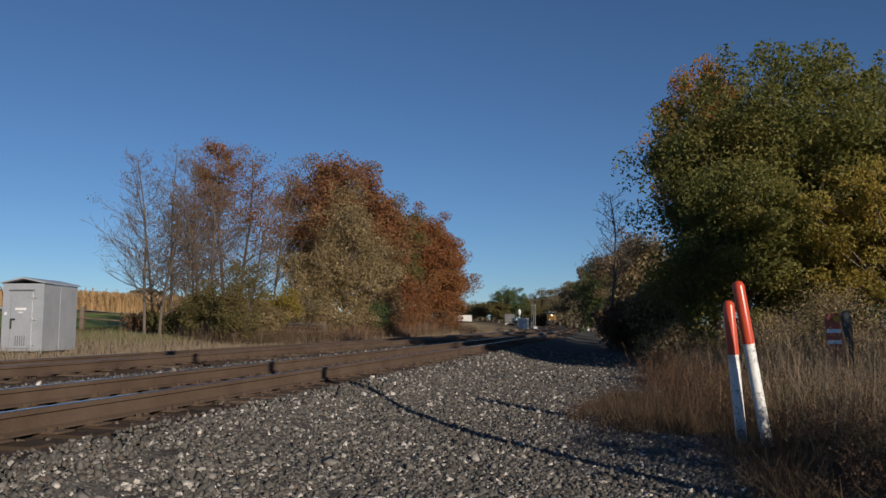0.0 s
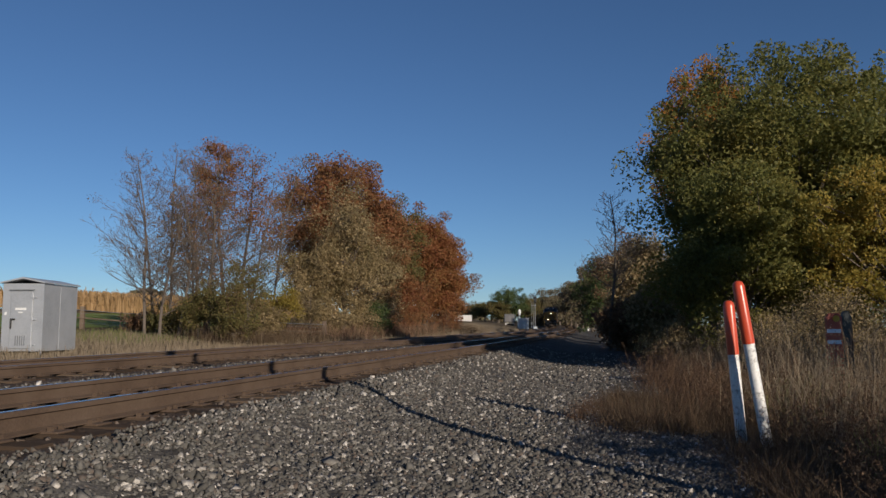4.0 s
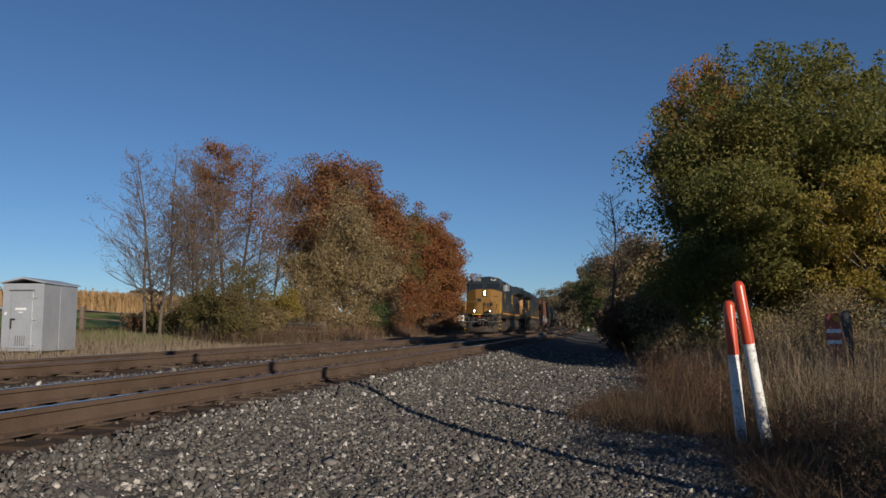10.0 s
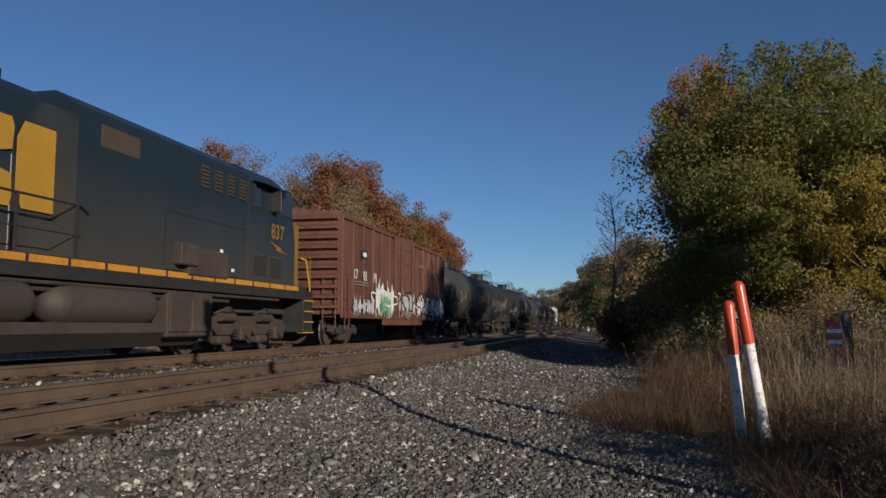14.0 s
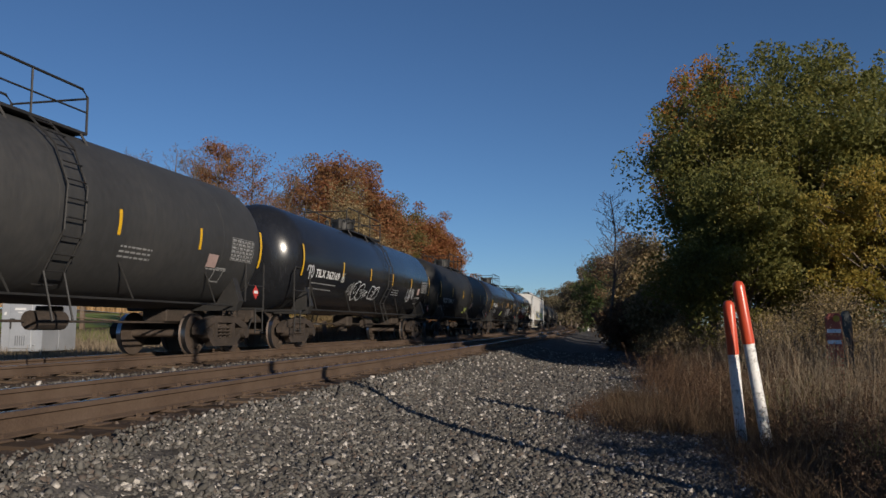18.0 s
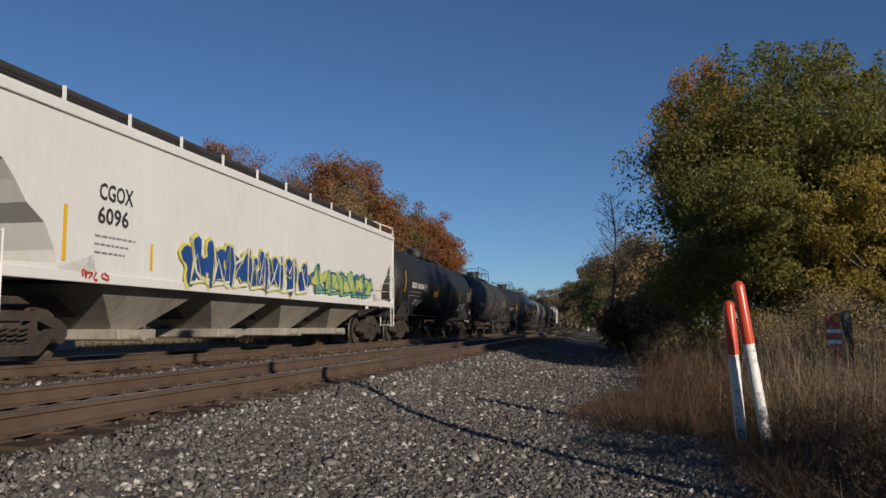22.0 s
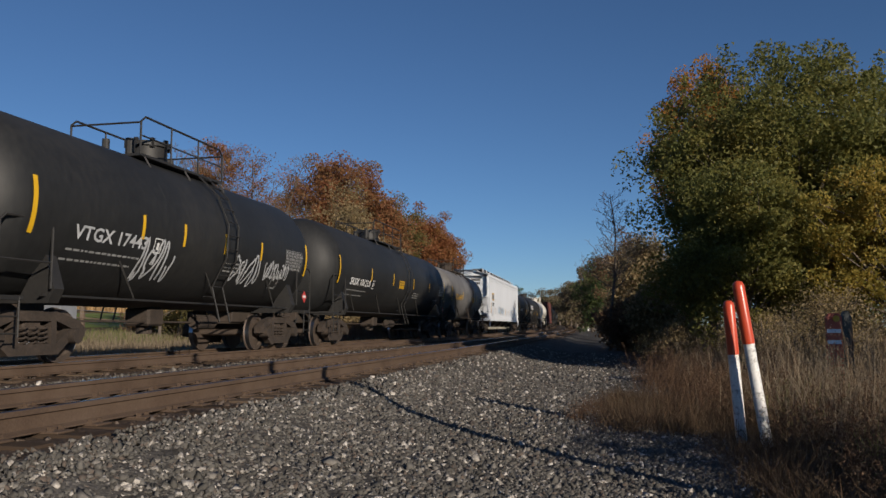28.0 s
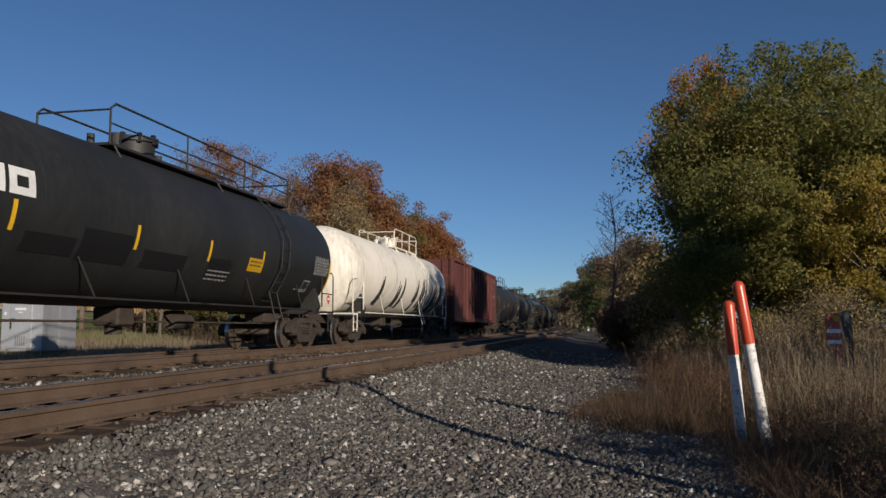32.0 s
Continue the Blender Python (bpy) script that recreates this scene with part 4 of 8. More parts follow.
def open_end(car, s, bx, wy, high, paint):
    """A hopper's end: tall recessed end wall with posts, and an open bay below it with rails, tank and pipes."""
    for y, low in ((-wy + 0.06, 1.2), (-0.1, 2.7), (wy - 0.06, 1.2)):
        x0, x1 = across(s, bx - 0.36, bx - 0.22) if y == -0.1 else across(s, bx - 0.08, bx)
        part("end_post", Geo().box(x0, x1, y - 0.05, y + 0.05, low, high - 0.12, 0.01), paint, car)
    for sy in (1, -1):
        part("corner_wing", Geo().prism([(s * (bx - 0.46), 2.68), (s * (bx - 0.02), 2.98), (s * (bx - 0.02), high - 0.12), (s * (bx - 0.46), high - 0.12)], "y", sy * (wy - 0.03), sy * wy), paint, car)
    # brace that runs on from the middle post, in and down to the sill
    part("end_brace", Geo().tube([(s * (bx - 0.3), -0.1, 2.72), (s * (bx - 0.75), 0.1, 2.15), (s * (bx - 0.8), 0.1, 1.2)], 0.055, 6), paint, car)
    x0, x1 = across(s, bx - 0.5, bx - 0.42)
    part("centre_web", Geo().prism([(0.25, 1.2), (0.75, 1.2), (0.62, 2.75), (0.4, 2.75)], "x", x0, x1), paint, car)
    part("shear_plate", Geo().prism([(-1.15, 1.2), (-0.6, 1.2), (-0.75, 2.25), (-1.05, 2.25)], "x", x0, x1), paint, car)
    res = part("air_reservoir", Geo().cyl("y", (s * (bx - 0.75), 1.95), 0.19, -0.75, -0.02, 16).cyl("y", (s * (bx - 0.75), 1.95), 0.2, -0.42, -0.36, 16), paint, car, "", 40)
    part("air_pipe", Geo().tube([(s * (bx - 0.7), -0.02, 1.95), (s * (bx - 0.55), 0.2, 1.9), (s * (bx - 0.55), 0.25, 1.2)], 0.02, 5), BLACK_IRON, res)
    part("brake_cylinder", Geo().cyl("y", (s * (bx - 0.62), 1.45), 0.17, 0.85, 1.4, 16).cyl("y", (s * (bx - 0.62), 1.45), 0.2, 0.8, 0.85, 16), paint, car, "", 40)
    x0, x1 = across(s, bx - 0.42, bx - 0.2)
    part("brake_valve", Geo().box(x0, x1, -0.45, -0.15, 1.28, 1.6, 0.04).box(x0, x1, 0.95, 1.2, 1.22, 1.4, 0.03), BLACK_IRON, car)
    for k, (y0, y1) in enumerate(((-0.9, -0.2), (-0.3, 0.3), (0.3, 0.9))):
        part("brake_pipe", Geo().tube([(s * (bx - 0.3), y0, 1.25 + 0.1 * k), (s * (bx - 0.35), (y0 + y1) / 2, 1.6 - 0.1 * k), (s * (bx - 0.3), y1, 1.3)], 0.018, 5), BLACK_IRON, car)
    # hand rails round both corners
    for sy in (1, -1):
        for z in (1.55, 1.95, 2.38):
            rail_ = [(s * (bx - 0.55), sy * (wy + 0.02), z), (s * (bx + 0.03), sy * (wy + 0.02), z), (s * (bx + 0.03), sy * 0.55, z)]
            part("hand_rail", Geo().tube(rail_, 0.016, 5), paint, car)
        part("rail_stanchion", Geo().tube([(s * (bx - 0.55), sy * (wy + 0.02), 1.2), (s * (bx - 0.55), sy * (wy + 0.02), 2.38)], 0.018, 5), paint, car)
        part("rail_stanchion", Geo().tube([(s * (bx + 0.03), sy * 0.55, 1.2), (s * (bx + 0.03), sy * 0.55, 2.38)], 0.018, 5), paint, car)
        # roof end: a step that rises from the eaves to the walkway
        x0, x1 = across(s, bx - 0.28, bx + 0.22)
        part("roof_step", Geo().prism([(sy * wy, high - 0.16), (sy * 0.72, high + 0.06), (sy * 0.72, high + 0.13), (sy * wy, high - 0.08)], "x", x0, x1), GREY_GRATE, car)
        part("step_bracket", Geo().prism([(s * (bx - 0.05), high + 0.02), (s * (bx + 0.2), high + 0.16), (s * (bx - 0.05), high + 0.16)], "y", sy * 0.5 - 0.02, sy * 0.5 + 0.02), paint, car)
    part("roof_end_plate", Geo().box(*across(s, bx - 0.4, bx + 0.22), -0.8, 0.8, high + 0.16, high + 0.22, 0.01), GREY_GRATE, car)
    # lower edge of the end: wide sill with tread
    part("end_sill", Geo().box(*across(s, bx - 0.04, bx + 0.1), -wy, wy, 0.98, 1.2, 0.01), paint, car)


def covered_hopper(length, paint, label, high=4.35, bays=4, z0=1.45, bay_paint=None, dark_ends=False, open_ends=False):
    bay_paint = bay_paint or paint
    car = thing("covered_hopper", label, "hopper car", group="hopper cars of the train")
    half = length / 2
    bx, wy = half - 0.75, 1.58
    # side outline with the slope of the end bays, closed by a ridged roof
    big_edge = [(bx - 1.75, z0), (bx - 1.65, 1.8), (bx - 1.4, 2.2), (bx - 1.0, 2.45), (bx - 0.75, 2.75), (bx - 0.5, 3.0), (bx - 0.12, 3.15), (bx - 0.1, high - 0.1)]
    end_edge = big_edge if dark_ends else [(bx - 1.6, z0), (bx - 1.4, 1.5), (bx - 1.05, 2.05), (bx - 0.6, 2.45), (bx - 0.12, 2.85), (bx - 0.1, high - 0.1)]
    if open_ends:
        end_edge = [(bx - 1.6, z0), (bx - 1.4, 1.5), (bx - 1.05, 2.05), (bx - 0.75, 2.4), (bx - 0.44, 2.72), (bx - 0.44, high - 0.1)]
    cut = end_edge + [(-x, z) for x, z in reversed(end_edge)]
    part("body", Geo().prism(cut, "y", -wy, wy), paint, car)
    sec = [(-wy, high - 0.2), (-wy + 0.12, high - 0.05), (-0.7, high + 0.1), (0.7, high + 0.1), (wy - 0.12, high - 0.05), (wy, high - 0.2)]
    part("roof", Geo().loft([[(x, y, z) for y, z in sec] for x in (-bx + 0.02, bx - 0.02)]), paint, car)
    for s in (1, -1):
        for sy in (1, -1):
            web = Geo()
            web.prism([(s * (bx - 2.7), z0), (s * (bx - 2.6), 1.8), (s * (bx - 1.9), 1.6), (s * (bx - 0.35), 1.55), (s * (bx - 0.04), 1.8), (s * (bx - 0.04), z0)], "y", sy * (wy - 0.02), sy * wy)
            part("corner_gusset", web, paint, car)
    for sy in (1, -1):
        part("top_chord", Geo().box(-bx, bx, sy * wy - 0.03, sy * wy + 0.05, high - 0.3, high - 0.16, 0.01), paint, car)
        part("side_sill", Geo().box(-bx, bx, sy * wy - 0.05, sy * wy + 0.04, z0 - 0.12, z0 + 0.05, 0.01), paint, car)
    for s in (1, -1):
        e = Geo()
        # sloping end sheet below the end wall; its dark colour holds the recess's shade
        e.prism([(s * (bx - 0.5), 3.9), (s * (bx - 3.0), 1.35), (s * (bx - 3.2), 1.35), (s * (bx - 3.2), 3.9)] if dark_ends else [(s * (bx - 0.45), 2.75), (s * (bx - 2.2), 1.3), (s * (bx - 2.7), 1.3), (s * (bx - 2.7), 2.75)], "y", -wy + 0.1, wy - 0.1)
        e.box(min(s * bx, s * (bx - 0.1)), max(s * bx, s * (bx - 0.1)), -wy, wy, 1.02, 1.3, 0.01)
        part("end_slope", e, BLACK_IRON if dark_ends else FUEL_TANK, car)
        if not dark_ends:
            part("end_wall", Geo().box(min(s * (bx - 0.38), s * (bx - 0.44)), max(s * (bx - 0.38), s * (bx - 0.44)), -wy + 0.02, wy - 0.02, 2.7, high, 0.01), paint, car)
        for sy in (() if open_ends else (-1, -0.35, 0.35, 1)):
            part("end_post", Geo().box(min(s * bx, s * (bx - 0.08)), max(s * bx, s * (bx - 0.08)), sy * (wy - 0.06) - 0.05, sy * (wy - 0.06) + 0.05, 1.05, high - 0.1), paint, car)
        pf = Geo().box(min(s * bx, s * (bx + 0.28)), max(s * bx, s * (bx + 0.28)), -1.3, 1.3, 1.15, 1.2)
        part("end_platform", pf, GREY_GRATE, car)
        if open_ends:
            open_end(car, s, bx, wy, high, paint)
        else:
            ladder(car, s * (bx + 0.03), 1.3, 0.6, high if s < 0 else 1.5, 0.45, paint, "y")
        for sy in (1, -1):
            ladder(car, s * (bx - 0.3), sy * (wy + 0.06), 0.6, 1.15 if open_ends else 2.5 if s * sy < 0 else 2.0, 0.4, paint)
            part("corner_post", Geo().box(min(s * bx, s * (bx - 0.09)), max(s * bx, s * (bx - 0.09)), sy * wy - 0.05, sy * wy + 0.03, 1.3, high - 0.16, 0.01), paint, car)
        if not open_ends:
            rail_ = Geo().tube([(s * bx, wy, high - 0.1), (s * (bx + 0.02), wy - 0.05, high + 0.18), (s * (bx - 0.5), 0.9, high + 0.42)], 0.022, 5)
            part("end_rail", rail_, paint, car)
        freight_truck(car, s * (half - 2.2))
    couplers(car, half)
    sill = Geo().box(-half + 0.85, half - 0.85, -0.28, 0.28, 0.78, 1.12, 0.02)
    part("centre_sill", sill, UNDERGEAR, car)
    n = bays
    span = (2 * half - 7.2) / n
    for k in range(n):
        x = -half + 3.6 + span * (k + 0.5)
        b = Geo()
        w2 = span / 2 * 0.98
        top = [(x - w2, -1.5, z0), (x + w2, -1.5, z0), (x + w2, 1.5, z0), (x - w2, 1.5, z0)]
        low = [(x - 0.42, -0.75, 0.55), (x + 0.42, -0.75, 0.55), (x + 0.42, 0.75, 0.55), (x - 0.42, 0.75, 0.55)]
        b.loft([top, low])
        # bay_paint is darker than the body: shade below the sill put into colour
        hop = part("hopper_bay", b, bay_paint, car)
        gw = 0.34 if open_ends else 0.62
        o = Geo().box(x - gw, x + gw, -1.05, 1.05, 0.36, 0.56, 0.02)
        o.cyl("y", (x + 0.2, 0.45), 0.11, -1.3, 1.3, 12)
        part("outlet_gate", o, DARKER_CREAM if open_ends else bay_paint, hop)
    # roof walkway: grating on brackets, each side of the hatches
    for sy in (1, -1):
        over = -0.4 if open_ends else 0.1
        w = Geo().box(-bx - over, bx + over, sy * 0.62 - 0.28, sy * 0.62 + 0.28, high + 0.27, high + 0.31)
        part("roof_walkway", w, GREY_GRATE, car)
    fence = Geo()
    k = -bx + 0.4
    while k < bx:
        for sy in (1, -1):
            br = Geo().box(k - 0.03, k + 0.03, sy * 1.14, sy * 1.18, high - 0.06, high + 0.32)
            br.tube([(k, sy * 1.1, high + 0.02), (k, sy * 0.4, high + 0.26)], 0.03, 4)
            part("walkway_bracket", br, paint, car)
        k += (2 * bx - 0.8) / 11
    for sy in (1, -1):
        for zz in (0.08, 0.16, 0.24):
            fence.tube([(-bx, sy * 1.08, high + zz), (bx, sy * 1.08, high + zz)], 0.012, 4)
        fence.prism([(sy * 1.15, high - 0.02), (sy * 0.96, high + 0.38), (sy * 0.94, high + 0.38), (sy * 1.13, high - 0.02)], "x", -bx + 0.4, bx - 0.4)
    part("walkway_edge", fence, GRILLE, car)
    h = Geo()
    for q in range(10):
        x = -bx + 1.2 + (2 * bx - 2.4) * q / 9
        h.box(x - 0.5, x + 0.5, -0.32, 0.32, high + 0.08, high + 0.24, 0.05)
    part("roof_hatches", h, paint, car)
    return car, bx, wy


def box_car(length, label):
    car = thing("box_car", label, "box car")
    half = length / 2
    bx, wy, z0, z1 = half - 0.85, 1.55, 1.0, 4.3
    g = Geo()
    sec = [(-wy, z0), (-wy, z1 - 0.12), (-wy + 0.1, z1), (0, z1 + 0.16), (wy - 0.1, z1), (wy, z1 - 0.12), (wy, z0)]
    g.loft([[(x, y, z) for y, z in sec] for x in (-bx, bx)])
    part("body", g, BOX_RED, car)
    k = -bx + 0.05
    while k < bx:
        if abs(k) > 1.75:
            for sy in (1, -1):
                part("side_post", Geo().box(k - 0.06, k + 0.06, sy * wy - 0.02, sy * (wy + 0.055), z0 + 0.05, z1 - 0.14, 0.02), BOX_RED, car)
        k += (2 * bx - 0.1) / 14
    for sy in (1, -1):
        part("side_sill", Geo().box(-bx, bx, sy * wy - 0.02, sy * wy + 0.05, z0 - 0.12, z0 + 0.12, 0.01).box(-3.2, 3.2, sy * wy - 0.02, sy * wy + 0.03, z0 - 0.35, z0, 0.01), BOX_RED, car)
        part("roof_rail", Geo().box(-bx, bx, sy * wy - 0.05, sy * wy + 0.06, z1 - 0.2, z1 - 0.06, 0.01), BOX_RED, car)
        dr = Geo().box(-1.55, 1.55, sy * (wy + 0.03) - 0.03, sy * (wy + 0.03) + 0.05, z0 + 0.1, z1 - 0.2, 0.02)
        for q in range(5):
            dr.box(-1.5, 1.5, sy * (wy + 0.07) - 0.03, sy * (wy + 0.07) + 0.03, z0 + 0.35 + q * 0.6, z0 + 0.43 + q * 0.6, 0.015)
        for xx in (-0.9, 0.9):
            dr.tube([(xx, sy * (wy + 0.14), z0 + 0.1), (xx, sy * (wy + 0.14), z1 - 0.25)], 0.025, 5)
        part("sliding_door", dr, BOX_RED, car)
    rb = Geo()
    for q in range(14):
        x = -bx + 0.4 + (2 * bx - 0.8) * q / 13
        rb.prism([(-wy + 0.05, z1 - 0.03), (0, z1 + 0.2), (wy - 0.05, z1 - 0.03), (wy - 0.05, z1 - 0.08), (0, z1 + 0.14), (-wy + 0.05, z1 - 0.08)], "x", x - 0.04, x + 0.04)
    part("roof_ribs", rb, BOX_RED, car)
    for s in (1, -1):
        for q in range(10):
            z = z0 + 0.12 + q * 0.32
            part("end_rib", Geo().prism([(s * bx, z), (s * (bx + 0.16), z + 0.07), (s * (bx + 0.16), z + 0.15), (s * bx, z + 0.22)], "y", -wy + 0.1, wy - 0.1), BOX_RED, car)
        ladder(car, s * (bx + 0.12), 1.2, 0.55, z1 if s < 0 else 2.2, 0.42, BOX_RED, "y")
        ladder(car, s * (bx - 0.35), wy + 0.09, 0.5, z1 - 0.3 if s < 0 else 2.2, 0.42, BOX_RED)
        freight_truck(car, s * (half - 2.5))
    part("centre_sill", Geo().box(-half + 0.85, half - 0.85, -0.3, 0.3, 0.7, 1.0, 0.02), UNDERGEAR, car)
    couplers(car, half)
    side = flat_side(wy + 0.06)
    lettering("17", 0.46, 6.87, 2.2, side, car, WHITE_PAINT)
    lettering("01", 0.46, 5.8, 2.2, side, car, WHITE_PAINT)
    lettering("19", 0.46, 4.65, 2.2, side, car, WHITE_PAINT)
    part("badge", Geo().box(5.35, 5.95, wy + 0.055, wy + 0.064, 2.95, 3.25), DARK_PAINT, car, "small black badge with a white bar")
    part("badge_bar", Geo().box(5.45, 5.85, wy + 0.064, wy + 0.068, 3.03, 3.17), WHITE_PAINT, car)
    part("end_badge", Geo().box(bx + 0.005, bx + 0.012, 0.75, 1.15, 4.08, 4.2), DARK_PAINT, car)
    part("end_number", Geo().box(bx + 0.005, bx + 0.012, -0.1, 0.65, 4.1, 4.18), STENCIL, car)
    stencils(car, [(bx - 1.2, 2.1, 1.6, 2), (-2.4, 3.3, 1.1, 2), (bx - 2.4, 1.5, 1.2, 2)], side)
    for sd, a, b, z_, mt in ((4, bx - 1.0, bx - 3.4, 1.6, TAG_SILVER), (5, bx - 3.6, bx - 6.0, 2.3, WHITE_PAINT), (6, bx - 4.2, bx - 5.6, 1.9, TAG_GREEN), (7, 1.2, -1.6, 2.1, TAG_SILVER), (9, -1.9, -bx + 0.4, 2.0, WHITE_PAINT)):
        blobs(car, a, b, 0.98, z_, flat_side(wy + 0.088 + 0.004 * (sd - 4)), mt, sd, 5)
        drips = Geo()
        rd = random.Random(sd)
        for k in range(14):
            x = rd.uniform(a, b)
            bars(drips, x, x + rd.uniform(0.03, 0.08), rd.uniform(0.9, 1.1), rd.uniform(1.4, z_ + 0.1), flat_side(wy + 0.09 + 0.004 * (sd - 4)), 0.004)
        part("paint_drips", drips, mt, car)
    scrawl(car, 0.8, -bx + 0.5, 1.1, 2.3, flat_side(wy + 0.125), DARK_PAINT, 8, 8, 0.08)
    scrawl(car, bx - 3.0, -bx + 0.8, 1.15, 2.1, flat_side(wy + 0.1), WHITE_PAINT, 9, 10, 0.07)
    return car


def chip_car(length, label):
    """A tall ribbed open car, end panels smooth."""
    car = thing("open_top_car", label, "open car")
    half = length / 2
    bx, wy, z0, z1 = half - 0.8, 1.5, 1.0, 4.35
    for sy in (1, -1):
        part("side_wall", Geo().box(-bx, bx, sy * (wy - 0.04) - 0.03, sy * (wy - 0.04) + 0.03, z0, z1), CHIP_RED, car)
        for q in range(12):
            x = -bx + 1.6 + (2 * bx - 4.8) * q / 11
            part("side_post", Geo().box(x - 0.08, x + 0.08, sy * wy - 0.02, sy * (wy + 0.11), z0 - 0.05, z1 - 0.05, 0.02), CHIP_RED, car)
        part("top_rail", Geo().box(-bx, bx, sy * wy - 0.08, sy * wy + 0.1, z1 - 0.12, z1 + 0.04, 0.02), CHIP_RED, car)
        part("side_sill", Geo().box(-bx, bx, sy * wy - 0.05, sy * wy + 0.1, z0 - 0.15, z0 + 0.08, 0.02), CHIP_RED, car)
        part("smooth_panel", Geo().box(-bx, -bx + 2.4, sy * wy, sy * (wy + 0.1), z0, z1 - 0.3, 0.01), CHIP_RED, car)
    part("floor", Geo().box(-bx, bx, -wy + 0.05, wy - 0.05, z0 - 0.08, z0 + 0.1), UNDERGEAR, car)
    for s in (1, -1):
        part("end_wall", Geo().box(min(s * bx, s * (bx - 0.1)), max(s * bx, s * (bx - 0.1)), -wy, wy, z0, z1).box(min(s * bx, s * (bx + 0.08)), max(s * bx, s * (bx + 0.08)), -wy, wy, 2.0, 2.15).box(min(s * bx, s * (bx + 0.08)), max(s * bx, s * (bx + 0.08)), -wy, wy, 3.2, 3.35), CHIP_RED, car)
        part("corner_post", Geo().box(min(s * bx, s * (bx + 0.1)), max(s * bx, s * (bx + 0.1)), wy - 0.1, wy + 0.08, z0, z1 + 0.05), CHIP_RED, car)
        ladder(car, s * (bx + 0.1), 1.15, 0.55, z1, 0.42, CHIP_RED, "y")
        freight_truck(car, s * (half - 2.3))
    part("centre_sill", Geo().box(-half + 0.85, half - 0.85, -0.3, 0.3, 0.7, 1.0, 0.02), UNDERGEAR, car)
    couplers(car, half)
    stencils(car, [(-bx + 2.1, 3.9, 1.6, 2), (-bx + 2.0, 3.3, 0.8, 1), (-bx + 2.1, 2.8, 1.7, 2), (-bx + 1.8, 2.2, 0.8, 2)], flat_side(wy + 0.1))
    return car

# ---- train: diesel locomotives ----
def loco_truck(car, x):
    t = part("truck", Geo().box(-2.3, 2.3, -0.5, 0.5, 0.55, 0.85, 0.03), UNDERGEAR, car)
    t.location.x = x
    for sy in (1, -1):
        f = Geo()
        f.prism([(-2.55, 0.62), (-2.3, 0.78), (-1.2, 0.86), (1.2, 0.86), (2.3, 0.78), (2.55, 0.62), (2.5, 0.5), (1.5, 0.55), (1.3, 0.42), (0.6, 0.42), (0.45, 0.55), (-0.45, 0.55), (-0.6, 0.42), (-1.3, 0.42), (-1.5, 0.55), (-2.5, 0.5)], "y", sy * 1.06, sy * 1.24)
        for xx in (-1.95, 0, 1.95):
            f.box(xx - 0.26, xx + 0.26, min(sy * 1.05, sy * 1.32), max(sy * 1.05, sy * 1.32), 0.28, 0.62, 0.04)
            f.cyl("y", (xx, 0.5), 0.16, sy * 1.0, sy * 1.38, 14)
        for xx in (-1.0, 1.0):
            f.box(xx - 0.3, xx + 0.3, min(sy * 1.02, sy * 1.3), max(sy * 1.02, sy * 1.3), 0.2, 0.4, 0.05)
            f.cyl("x", (sy * 1.32, 0.82), 0.1, xx - 0.35, xx + 0.35, 10)
            f.tube([(xx - 0.5, sy * 1.26, 0.9), (xx, sy * 1.35, 1.05), (xx + 0.5, sy * 1.26, 0.95)], 0.03, 5)
        part("side_frame", f, UNDERGEAR, t, smooth=35)
        for xx in (-2.3, -1.62, -0.33, 0.33, 1.62, 2.3):
            pts = [(xx + 0.07 * math.cos(2 * math.pi * i / 8), sy * 1.2 + 0.07 * math.sin(2 * math.pi * i / 8), 0.3 + 0.26 * i / 32) for i in range(33)]
            part("spring", Geo().tube(pts, 0.018, 4), UNDERGEAR, t)
        for xx in (-1.95, 0, 1.95):
            w = part("wheel", shared("wheel", ring_wheel, WHEEL_STEEL, 30), None, t)
            w.location = (xx, 0.79 * sy, 0.52)
            w.scale = (1.14, 1, 1.14)
            if sy > 0:
                w.rotation_euler.z = math.pi
    for xx in (-1.95, 0, 1.95):
        part("axle", Geo().cyl("y", (xx, 0.52), 0.1, -0.95, 0.95, 10), WHEEL_STEEL, t)
    return t


def slab(x0, x1, z0, z1, far):
    """A plain yellow block with cut corners and a notch in its side."""
    w, h = x1 - x0, z1 - z0
    out = [(x0 + 0.12 * w, z0), (x1 - 0.05 * w, z0), (x1, z0 + 0.1 * h), (x1 - 0.02 * w, z0 + 0.36 * h), (x1 - 0.3 * w, z0 + 0.42 * h), (x1 - 0.3 * w, z0 + 0.58 * h), (x1 - 0.02 * w, z0 + 0.64 * h), (x1, z1 - 0.1 * h), (x1 - 0.05 * w, z1), (x0 + 0.12 * w, z1), (x0, z1 - 0.2 * h), (x0, z0 + 0.2 * h)]
    return Geo().prism(out, "y", *far)


